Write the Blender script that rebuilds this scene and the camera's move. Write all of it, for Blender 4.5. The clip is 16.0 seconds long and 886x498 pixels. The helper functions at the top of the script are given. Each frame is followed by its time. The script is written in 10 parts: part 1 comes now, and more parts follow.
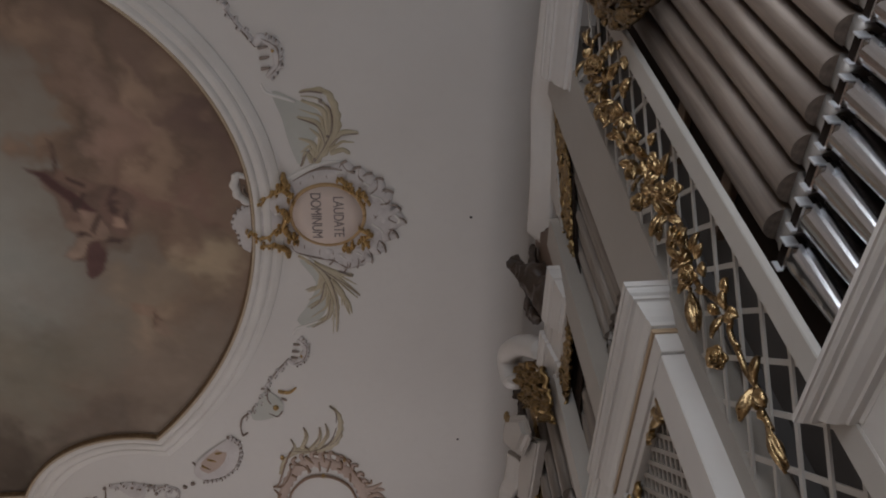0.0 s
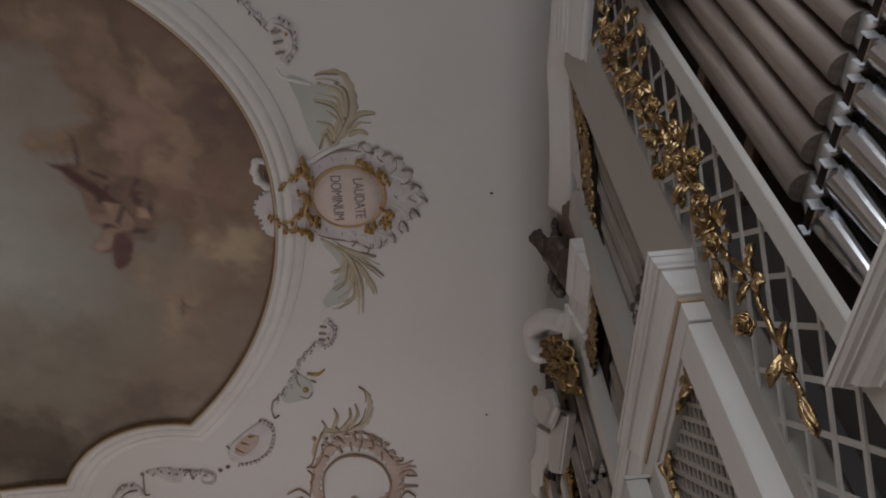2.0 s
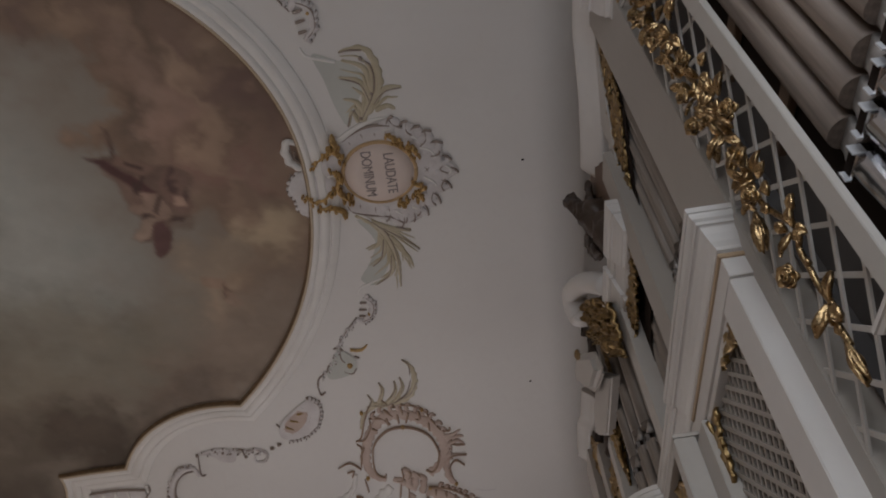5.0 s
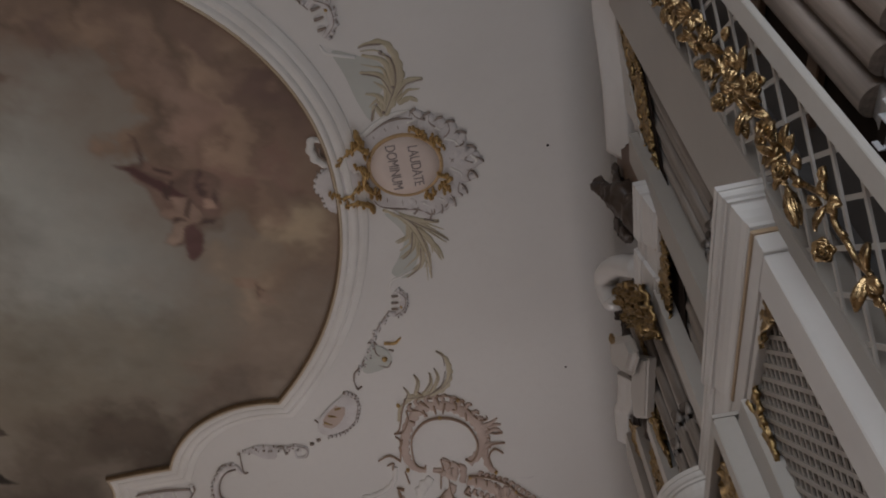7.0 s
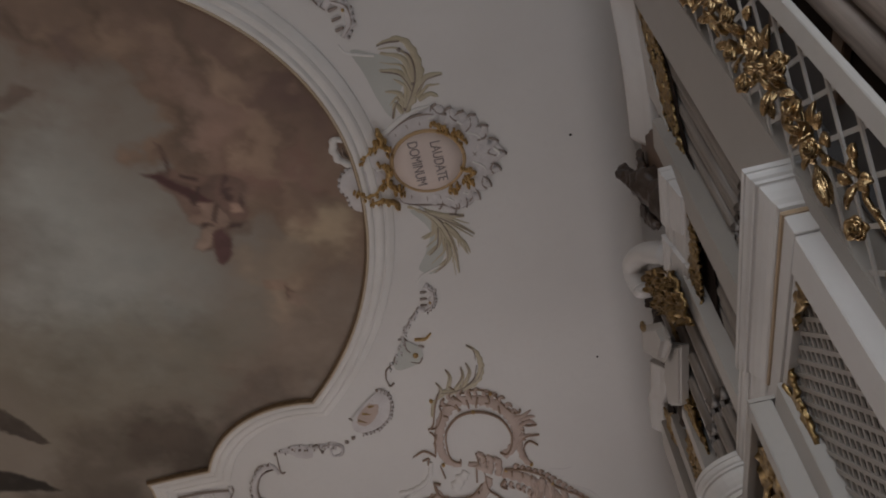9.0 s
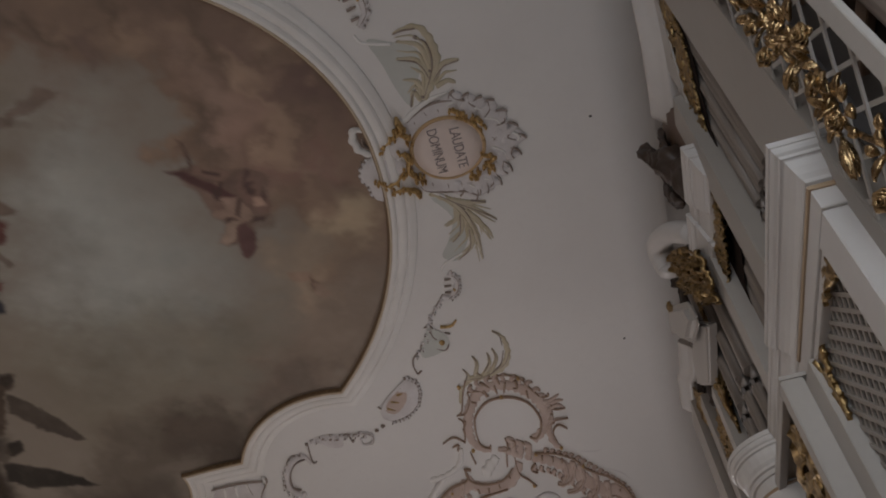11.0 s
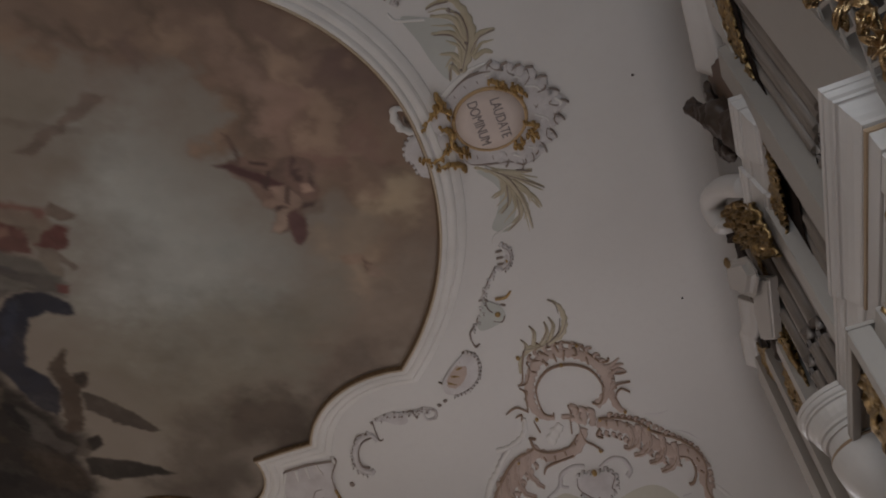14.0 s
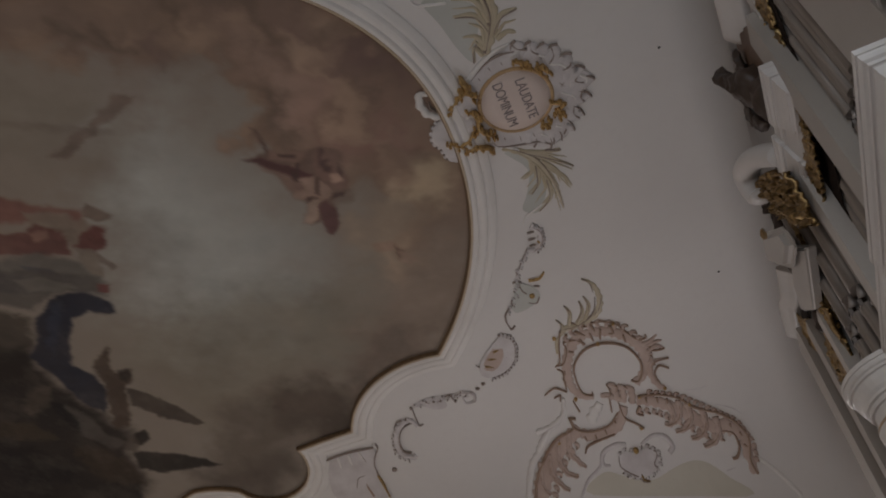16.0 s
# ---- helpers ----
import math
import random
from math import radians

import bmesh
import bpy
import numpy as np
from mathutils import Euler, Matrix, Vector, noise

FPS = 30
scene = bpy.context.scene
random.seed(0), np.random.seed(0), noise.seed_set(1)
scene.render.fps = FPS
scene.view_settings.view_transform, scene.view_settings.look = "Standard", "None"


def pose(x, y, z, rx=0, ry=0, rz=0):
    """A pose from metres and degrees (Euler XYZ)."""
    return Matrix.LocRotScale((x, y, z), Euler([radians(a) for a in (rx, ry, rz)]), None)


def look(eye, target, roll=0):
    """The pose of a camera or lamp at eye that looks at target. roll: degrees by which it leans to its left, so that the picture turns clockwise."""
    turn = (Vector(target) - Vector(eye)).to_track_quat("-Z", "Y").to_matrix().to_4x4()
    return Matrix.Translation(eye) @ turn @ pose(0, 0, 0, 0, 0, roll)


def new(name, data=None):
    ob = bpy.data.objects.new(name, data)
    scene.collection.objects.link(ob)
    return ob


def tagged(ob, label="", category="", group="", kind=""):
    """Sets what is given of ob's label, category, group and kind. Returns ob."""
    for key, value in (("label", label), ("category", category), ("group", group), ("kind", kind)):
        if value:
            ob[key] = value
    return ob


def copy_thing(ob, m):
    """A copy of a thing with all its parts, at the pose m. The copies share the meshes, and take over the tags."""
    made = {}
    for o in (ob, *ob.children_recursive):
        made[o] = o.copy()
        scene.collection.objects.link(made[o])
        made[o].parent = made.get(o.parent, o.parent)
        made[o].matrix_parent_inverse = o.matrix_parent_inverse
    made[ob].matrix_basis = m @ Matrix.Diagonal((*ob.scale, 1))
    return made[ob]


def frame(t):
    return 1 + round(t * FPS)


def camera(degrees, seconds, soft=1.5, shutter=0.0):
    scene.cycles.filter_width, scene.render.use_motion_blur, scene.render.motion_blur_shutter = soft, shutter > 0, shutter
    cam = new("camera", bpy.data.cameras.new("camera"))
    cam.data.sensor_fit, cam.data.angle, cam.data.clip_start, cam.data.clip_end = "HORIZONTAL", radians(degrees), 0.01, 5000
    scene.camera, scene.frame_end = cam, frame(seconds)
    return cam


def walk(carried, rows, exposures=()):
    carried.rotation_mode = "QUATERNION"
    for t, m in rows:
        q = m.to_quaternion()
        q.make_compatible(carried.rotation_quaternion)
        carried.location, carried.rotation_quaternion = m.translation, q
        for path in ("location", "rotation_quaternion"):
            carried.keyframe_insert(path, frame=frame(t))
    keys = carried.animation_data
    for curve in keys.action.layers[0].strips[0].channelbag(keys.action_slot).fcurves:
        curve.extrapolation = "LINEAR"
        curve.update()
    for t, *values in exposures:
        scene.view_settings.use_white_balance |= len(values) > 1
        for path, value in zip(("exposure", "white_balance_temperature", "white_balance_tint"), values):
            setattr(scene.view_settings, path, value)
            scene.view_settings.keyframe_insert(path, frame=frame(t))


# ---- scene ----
cam = camera(58.5, 16.0, soft=1.9)
# the camera only turns, at eye height on the organ gallery: seconds and its turn
TURNS = (
    (0.0, 140.779, 4.233, -0.103),
    (0.5, 140.470, 4.300, 0.582),
    (1.0, 140.074, 4.370, 1.304),
    (1.5, 139.749, 4.388, 1.945),
    (2.0, 139.373, 4.475, 2.695),
    (2.5, 138.949, 4.529, 3.179),
    (3.0, 138.612, 4.586, 3.703),
    (3.5, 138.328, 4.611, 4.230),
    (4.0, 138.035, 4.717, 5.119),
    (4.5, 137.801, 4.774, 5.955),
    (5.0, 137.591, 4.847, 6.953),
    (7.5, 137.145, 5.147, 11.024),
    (8.0, 137.107, 5.183, 11.709),
    (8.5, 137.136, 5.237, 12.592),
    (9.0, 137.090, 5.286, 13.376),
    (11.5, 136.296, 5.448, 16.715),
    (12.0, 136.252, 5.521, 17.667),
    (12.5, 135.976, 5.525, 18.714),
    (13.0, 135.806, 5.590, 19.830),
    (13.5, 135.474, 5.641, 20.636),
    (14.0, 135.033, 5.692, 21.452),
    (14.5, 134.738, 5.745, 22.389),
    (15.0, 134.568, 5.819, 23.394),
    (15.5, 134.391, 5.837, 24.151),
    (16.0, 134.245, 5.871, 24.869),
)
walk(cam, [(t, pose(0, 0, 1.6, a, b, c)) for t, a, b, c in TURNS],
     exposures=((0.0, 0.0), (9.0, -0.02), (16.0, -0.1)))

# ---- light ----
world = bpy.data.worlds.new("sky")
scene.world = world
world.use_nodes = True
sky = world.node_tree.nodes.new("ShaderNodeTexSky")
sky.sky_type, sky.sun_disc = "NISHITA", False
sky.sun_elevation, sky.sun_rotation = radians(35), radians(200)
world.node_tree.links.new(sky.outputs[0], world.node_tree.nodes["Background"].inputs[0])
world.node_tree.nodes["Background"].inputs[1].default_value = 0.1


def window_lamp(x, y, z, toward, width, height, watts, colour):
    data = bpy.data.lights.new("window_light", "AREA")
    data.shape, data.size, data.size_y, data.energy, data.color = "RECTANGLE", width, height, watts, colour
    ob = new("window_light", data)
    # tipped up so that more of the light reaches the vault
    ob.matrix_world = look((x, y, z), (x, y + toward, z + 0.16))
    return ob


DAY = (1.0, 0.87, 0.805)
COOL = (0.80, 0.875, 0.98)
PALE = (0.96, 0.90, 0.93)
# unseen windows; the nave rows and the near bay's place are chosen for light
WINDOWS_X = (-2.0, -9.0, -16.0, -23.0)
NEAR_X = (0.0, -9.0, -16.0, -23.0)
for wx in WINDOWS_X:
    window_lamp(wx, 17.1, 4.2, -1, 2.4, 5.0, 98 if wx < -3 else 198, DAY if wx < -3 else PALE)
for wx in NEAR_X:
    window_lamp(wx, -2.3, 4.2, 1, 2.4, 5.0, 92 if wx < -3 else 150, DAY if wx < -3 else COOL)

# ---- materials ----


class Mat:
    """A node material with a few short ways to wire it."""

    def __init__(self, name, rough=0.6, metal=0.0):
        self.m = bpy.data.materials.new(name)
        self.m.use_nodes = True
        self.t = self.m.node_tree
        self.b = self.t.nodes["Principled BSDF"]
        self.b.inputs["Roughness"].default_value = rough
        self.b.inputs["Metallic"].default_value = metal
        self.co = self.t.nodes.new("ShaderNodeTexCoord").outputs["Object"]

    def node(self, kind, **inputs):
        n = self.t.nodes.new(kind)
        for k, v in inputs.items():
            self.put(n.inputs[k.replace("_", " ")], v)
        return n

    def put(self, socket, v):
        if isinstance(v, bpy.types.NodeSocket):
            self.t.links.new(v, socket)
        else:
            socket.default_value = v

    def noise(self, scale, detail=4.0, rough=0.55, co=None):
        n = self.node("ShaderNodeTexNoise", Scale=scale, Detail=detail, Roughness=rough)
        self.t.links.new(co or self.co, n.inputs["Vector"])
        return n.outputs["Fac"]

    def mapped(self, scale):
        n = self.node("ShaderNodeMapping")
        self.t.links.new(self.co, n.inputs["Vector"])
        n.inputs["Scale"].default_value = scale
        return n.outputs[0]

    def ramp(self, fac, *stops):
        n = self.node("ShaderNodeValToRGB", Fac=fac)
        e = n.color_ramp.elements
        while len(e) < len(stops):
            e.new(0.5)
        for el, (p, c) in zip(e, stops):
            el.position = p
            el.color = (*c, 1) if not isinstance(c, float) else (c, c, c, 1)
        return n.outputs[0]

    def mix(self, fac, a, b, how="MIX"):
        n = self.t.nodes.new("ShaderNodeMix")
        n.data_type, n.blend_type = "RGBA", how
        self.put(n.inputs[0], fac)
        for i, v in ((6, a), (7, b)):
            self.put(n.inputs[i], (*v, 1) if isinstance(v, tuple) else v)
        return n.outputs[2]

    def math(self, op, a, b=0.0, clamp=False):
        n = self.t.nodes.new("ShaderNodeMath")
        n.operation, n.use_clamp = op, clamp
        self.put(n.inputs[0], a)
        self.put(n.inputs[1], b)
        return n.outputs[0]

    def colour(self, v):
        self.put(self.b.inputs["Base Color"], (*v, 1) if isinstance(v, tuple) else v)
        return self

    def rough(self, v):
        self.put(self.b.inputs["Roughness"], v)
        return self

    def bump(self, height, strength=0.3, distance=0.01):
        n = self.node("ShaderNodeBump", Strength=strength, Distance=distance, Height=height)
        self.t.links.new(n.outputs[0], self.b.inputs["Normal"])
        return self


def painted(name, base, dark, scale=3.0, rough=0.55, bump=0.15):
    """Paint or plaster: a base colour with faint dirt in two sizes, and a fine grain."""
    m = Mat(name, rough)
    a, b = m.noise(scale * 0.25, 5), m.noise(scale * 6, 4)
    c = m.mix(m.ramp(a, (0.35, 0.0), (0.75, 1.0)), base, dark)
    c = m.mix(m.math("MULTIPLY", m.ramp(b, (0.5, 0.0), (0.8, 1.0)), 0.35), c, dark)
    m.colour(c).bump(m.noise(scale * 12, 3), bump, 0.004)
    return m.m


PLASTER = painted("white_plaster", (0.785, 0.765, 0.74), (0.725, 0.70, 0.675), 1.2, 0.85)
STUCCO = painted("white_stucco", (0.84, 0.82, 0.79), (0.74, 0.715, 0.68), 4, 0.7)
GREYSTUCCO = painted("grey_mauve_stucco", (0.73, 0.70, 0.695), (0.56, 0.52, 0.51), 9, 0.7)
# for brown-grey outlines, and shadow lines painted along scrolls, stems and leaves
SHADE = painted("brown_grey_shade_stucco", (0.37, 0.31, 0.275), (0.26, 0.20, 0.165), 9, 0.7)
PINK = painted("pink_stucco", (0.58, 0.465, 0.405), (0.48, 0.365, 0.305), 8, 0.7)
PINKDARK = painted("russet_stucco", (0.41, 0.295, 0.22), (0.30, 0.205, 0.145), 8, 0.7)
GREENGOLD = painted("olive_gold_paint", (0.60, 0.535, 0.40), (0.47, 0.40, 0.27), 9, 0.6)
PALEGREEN = painted("pale_green_paint", (0.60, 0.61, 0.57), (0.52, 0.53, 0.49), 5, 0.8)
PALEYELLOW = painted("pale_yellow_paint", (0.67, 0.64, 0.55), (0.60, 0.57, 0.48), 3, 0.8)
ROSEFIELD = painted("rose_white_field", (0.79, 0.675, 0.61), (0.72, 0.61, 0.55), 5, 0.7)
LETTER = painted("letter_paint", (0.22, 0.18, 0.175), (0.32, 0.27, 0.26), 9, 0.7)
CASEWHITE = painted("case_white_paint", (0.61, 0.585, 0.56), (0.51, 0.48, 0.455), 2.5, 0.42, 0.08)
# the case white darkened in colour, for parts that should look less lit
CASEDIM = painted("case_dimmed_white_paint", (0.44, 0.412, 0.38), (0.37, 0.343, 0.312), 2.5, 0.45, 0.08)
# grey case paint, also a dimmed tone on the white posts and grille
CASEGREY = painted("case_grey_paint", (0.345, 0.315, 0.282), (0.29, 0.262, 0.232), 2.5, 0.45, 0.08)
STONE = painted("stone_floor", (0.36, 0.32, 0.28), (0.26, 0.23, 0.20), 2, 0.6)
WOODFLOOR = painted("oak_boards", (0.28, 0.18, 0.10), (0.18, 0.11, 0.06), 3, 0.5)
BROWNWOOD = painted("brown_wood", (0.13, 0.078, 0.048), (0.07, 0.04, 0.025), 4, 0.55)
DARKWOOD = painted("dark_stained_wood", (0.055, 0.034, 0.023), (0.03, 0.019, 0.013), 6, 0.5)
# near-black, low-gloss colour that stands for the shade inside hollows
SHADEDINSIDE = painted("shaded_interior", (0.022, 0.015, 0.012), (0.012, 0.008, 0.006), 4, 0.9)
SHADEDINSIDE.node_tree.nodes["Principled BSDF"].inputs["Specular IOR Level"].default_value = 0.08
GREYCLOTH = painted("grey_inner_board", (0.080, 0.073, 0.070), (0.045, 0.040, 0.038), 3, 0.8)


def gold_leaf(name, base, dark, rough, metal=1.0):
    m = Mat(name, rough, metal)
    a, b = m.noise(22, 5), m.noise(90, 3)
    m.colour(m.mix(m.ramp(a, (0.42, 0.0), (0.66, 1.0)), base, dark))
    m.rough(m.math("ADD", rough - 0.1, m.math("MULTIPLY", b, 0.25)))
    m.bump(a, 0.8, 0.010)
    return m.m


GOLD = gold_leaf("gold_leaf", (0.46, 0.32, 0.165), (0.13, 0.085, 0.045), 0.27)
GILT = gold_leaf("gilt_stucco", (0.62, 0.42, 0.18), (0.34, 0.21, 0.085), 0.4, 0.45)
FADEDGILT = painted("faded_gilt_paint", (0.40, 0.285, 0.18), (0.28, 0.19, 0.115), 8, 0.5)
OCHRE = painted("ochre_paint", (0.58, 0.40, 0.215), (0.46, 0.30, 0.15), 8, 0.6)
OLDGOLD = gold_leaf("worn_gold_leaf", (0.46, 0.32, 0.15), (0.17, 0.11, 0.05), 0.42)
FILLET = painted("pale_gilt_paint", (0.60, 0.50, 0.38), (0.50, 0.39, 0.26), 8, 0.5)
GILTSHADOW = gold_leaf("shadowed_gilt", (0.27, 0.185, 0.105), (0.17, 0.112, 0.065), 0.5, 0.6)


def tin(name, base, dark, rough, metal=1.0):
    m = Mat(name, rough, metal)
    streak = m.noise(1.0, 4, co=m.mapped((26, 26, 1.2)))
    m.colour(m.mix(m.ramp(streak, (0.36, 0.0), (0.68, 1.0)), base, dark))
    m.rough(m.math("ADD", rough - 0.08, m.math("MULTIPLY", m.noise(7, 4), 0.18)))
    m.bump(streak, 0.06, 0.003)
    return m.m


TIN = tin("dull_tin", (0.275, 0.222, 0.186), (0.17, 0.130, 0.104), 0.5, 0.35)
TINPALE = tin("pale_tin", (0.30, 0.265, 0.235), (0.18, 0.152, 0.13), 0.5, 0.3)
TINFOOT = tin("polished_tin", (0.78, 0.79, 0.81), (0.62, 0.63, 0.66), 0.16)
EARTIN = tin("bright_tin", (0.72, 0.72, 0.74), (0.58, 0.58, 0.60), 0.4, 0.5)
TINLIP = tin("lip_tin", (0.36, 0.335, 0.315), (0.29, 0.265, 0.25), 0.5, 0.6)


def fresco_paint():
    """Matt lime paint: the colours that the brush laid on the plaster, with fine grain and faint stains."""
    m = Mat("fresco_paint", 0.88)
    paint = m.t.nodes.new("ShaderNodeVertexColor")
    paint.layer_name = "paint"
    c = m.mix(m.math("MULTIPLY", m.ramp(m.noise(0.9, 7, 0.6), (0.40, 0.0), (0.68, 1.0)), 0.12), paint.outputs[0], (0.16, 0.115, 0.09))
    c = m.mix(m.math("MULTIPLY", m.ramp(m.noise(1.2, 6, 0.6, m.mapped((1.3, 0.8, 1.7))), (0.50, 0.0), (0.74, 1.0)), 0.10), c, (0.46, 0.39, 0.32))
    m.colour(c).bump(m.noise(14, 4), 0.15, 0.005)
    return m.m


FRESCO = fresco_paint()

# ---- mesh helpers ----


def part(name, bm, material, parent=None, label="", smooth=False):
    """Link a bmesh as one mesh object, under a thing or alone."""
    me = bpy.data.meshes.new(name)
    bmesh.ops.recalc_face_normals(bm, faces=bm.faces)
    bm.to_mesh(me)
    bm.free()
    if smooth:
        me.shade_smooth()
    me.materials.append(material)
    ob = new(name, me)
    ob.parent = parent
    return tagged(ob, label)


def thing(name, label, category, group="", at=(0, 0, 0)):
    ob = tagged(new(name), label, category, group)
    ob.location = at
    ob.empty_display_size = 0.2
    return ob


def box(bm, x0, x1, y0, y1, z0, z1, bevel=0.0):
    r = bmesh.ops.create_cube(bm, size=1.0, matrix=Matrix.LocRotScale(
        ((x0 + x1) / 2, (y0 + y1) / 2, (z0 + z1) / 2), None, (x1 - x0, y1 - y0, z1 - z0)))
    if bevel:
        edges = list({e for v in r["verts"] for e in v.link_edges})
        bmesh.ops.bevel(bm, geom=edges, offset=bevel, segments=2, affect="EDGES")
    return bm


def boxed(*args, bevel=0.0):
    return box(bmesh.new(), *args, bevel=bevel)


def loft(bm, rings, closed=True, caps=True):
    """Quads between rings of points; each ring closed or open."""
    vs = [[bm.verts.new(p) for p in ring] for ring in rings]
    n = len(vs[0])
    for a, b in zip(vs, vs[1:]):
        for i in range(n if closed else n - 1):
            j = (i + 1) % n
            bm.faces.new((a[i], a[j], b[j], b[i]))
    if caps and closed:
        bm.faces.new(vs[0])
        bm.faces.new(vs[-1][::-1])
    return bm


def smooth_line(points, steps=8, closed=False):
    """A Catmull-Rom line through points of any size."""
    p = [np.array(q, float) for q in points]
    n, out = len(p), []
    for i in range(n if closed else n - 1):
        a, b, c, d = (p[(i + k) % n] if closed else p[min(max(i + k, 0), n - 1)] for k in (-1, 0, 1, 2))
        for s in np.arange(steps) / steps:
            out.append(0.5 * (2 * b + (c - a) * s + (2 * a - 5 * b + 4 * c - d) * s * s + (3 * b - a - 3 * c + d) * s ** 3))
    if not closed:
        out.append(p[-1])
    return out


def arc3(a, b, c, n=16):
    """Points on the circle through three points of the plan, from a to c."""
    (ax, ay), (bx, by), (cx, cy) = a, b, c
    d = 2 * (ax * (by - cy) + bx * (cy - ay) + cx * (ay - by))
    ux = ((ax * ax + ay * ay) * (by - cy) + (bx * bx + by * by) * (cy - ay) + (cx * cx + cy * cy) * (ay - by)) / d
    uy = ((ax * ax + ay * ay) * (cx - bx) + (bx * bx + by * by) * (ax - cx) + (cx * cx + cy * cy) * (bx - ax)) / d
    r = math.hypot(ax - ux, ay - uy)
    t0, t1, t2 = (math.atan2(y - uy, x - ux) for x, y in (a, b, c))
    full = 2 * math.pi
    if (t1 - t0) % full > (t2 - t0) % full:
        t2 = t0 - ((t0 - t2) % full)
    else:
        t2 = t0 + ((t2 - t0) % full)
    return [(ux + r * math.cos(t0 + (t2 - t0) * i / n), uy + r * math.sin(t0 + (t2 - t0) * i / n)) for i in range(n + 1)]


# ---- the vault ----
AXIS, HALF, RISE, POWER, CROWN = 7.4, 9.6, 4.5, 2.6, 11.6


def vault_z(y):
    u = min(abs((y - AXIS) / HALF), 1.0)
    return CROWN - RISE * (1 - max(1 - u ** POWER, 0.0) ** (1 / POWER))


def lay(x, y, drop=0.0):
    """A point of the vault above the plan's (x, y), drop metres off its surface into the room."""
    g = (vault_z(min(y + 0.01, 16.99)) - vault_z(max(y - 0.01, -2.19))) / 0.02
    n = Vector((0, g, -1)).normalized()
    return Vector((x, y, vault_z(y))) + n * drop


def relief(bm, line, width, height, taper=(1.0, 1.0), sides=6, base=0.0, swell=0.0, frill=0.0):
    """A half-round strip of stucco along a line of the plan, on the vault. taper: its width at both ends."""
    line = [np.array(p, float) for p in line]
    n, rings, gone = len(line), [], 0.0
    for i, p in enumerate(line):
        t = line[min(i + 1, n - 1)] - line[max(i - 1, 0)]
        t /= max(np.hypot(*t), 1e-6)
        s, k = np.array((-t[1], t[0])), i / max(n - 1, 1)
        w = width * (taper[0] + (taper[1] - taper[0]) * k + swell * math.sin(math.pi * k)) / 2
        h = height * min(1.0, 0.35 + w / width)
        gone += 0.0 if i == 0 else float(np.hypot(*(p - line[i - 1])))
        wave = frill * math.sin(gone * 2 * math.pi / 0.17)
        ring = []
        for j in range(sides + 1):
            a = math.pi * j / sides
            q = p + s * w * math.cos(a) * (1 + wave * (1 if math.cos(a) > 0 else -0.6))
            ring.append(lay(q[0], q[1], base - 0.003 + h * math.sin(a) * (1 + 0.5 * wave)))
        rings.append(ring)
    return loft(bm, rings, closed=True)


# ---- structure: walls, floors, vault ----
X_REAR, X_FRONT, Y_NEAR, Y_FAR, SPRING = 3.6, -30.0, -2.2, 17.0, 7.1
# the raised top over the organ is unseen, added to darken the vault's edge
EDGE, ROUND, RAISED_TOP = 1.35, 1.0, 13.4


def vault_mesh():
    bm = bmesh.new()
    # the vault's rounded edge turns up into an added higher recess, to shade it
    steps = [(x, 0.0) for x in [X_FRONT - 0.3] + list(np.linspace(X_FRONT, EDGE, 60))]
    steps += [(EDGE + ROUND * math.sin(a), ROUND * (1 - math.cos(a))) for a in np.linspace(0.12, math.pi / 2, 13)]
    steps += [(EDGE + ROUND + 0.01, RAISED_TOP - CROWN), (X_REAR + 0.3, RAISED_TOP - CROWN)]
    ys = list(AXIS + HALF * np.sin(np.linspace(-math.pi / 2, math.pi / 2, 71)))
    rows = []
    for x, rise in steps:
        rows.append([bm.verts.new((x, y, max(vault_z(y) + rise, SPRING - 0.5))) for y in ys])
    for a, b in zip(rows, rows[1:]):
        for i in range(len(ys) - 1):
            bm.faces.new((a[i], a[i + 1], b[i + 1], b[i]))
    return bm


ceiling = part("ceiling", vault_mesh(), PLASTER, smooth=True)
solid = ceiling.modifiers.new("thickness", "SOLIDIFY")
solid.thickness, solid.offset = 0.3, 1.0
tagged(ceiling, "white plastered church vault, its rounded edge above the organ turned up for shade", "ceiling", kind="structure")


def side_wall(name, y0, y1, centres):
    bm = bmesh.new()
    edges = [X_FRONT] + [v for wx in sorted(centres) for v in (wx - 1.3, wx + 1.3)] + [X_REAR]
    for i, (a, b) in enumerate(zip(edges, edges[1:])):
        if i % 2 == 0:
            box(bm, a, b, y0, y1, -4.5, SPRING + (2.2 if b == X_REAR else 0.3))
        else:
            box(bm, a, b, y0, y1, -4.5, 1.4)
            box(bm, a, b, y0, y1, 6.8, SPRING + 0.3)
    return tagged(part(name, bm, PLASTER), "white plastered church wall with tall window openings", "wall", kind="structure")


side_wall("wall_north", 17.0, 17.6, WINDOWS_X)
side_wall("wall_south", -2.8, -2.2, NEAR_X)
tagged(part("wall_west", boxed(X_REAR, X_REAR + 0.5, -2.8, 17.6, -4.5, RAISED_TOP + 0.4), PLASTER), "white plastered wall behind the organ", "wall", kind="structure")
tagged(part("wall_east", boxed(X_FRONT - 0.5, X_FRONT, -2.8, 17.6, -4.5, 11.9), PLASTER), "white plastered end wall of the nave", "wall", kind="structure")
tagged(part("floor", boxed(X_FRONT, X_REAR, -2.2, 17.0, -4.7, -4.5), STONE), "worn stone floor of the nave", "floor", kind="structure")
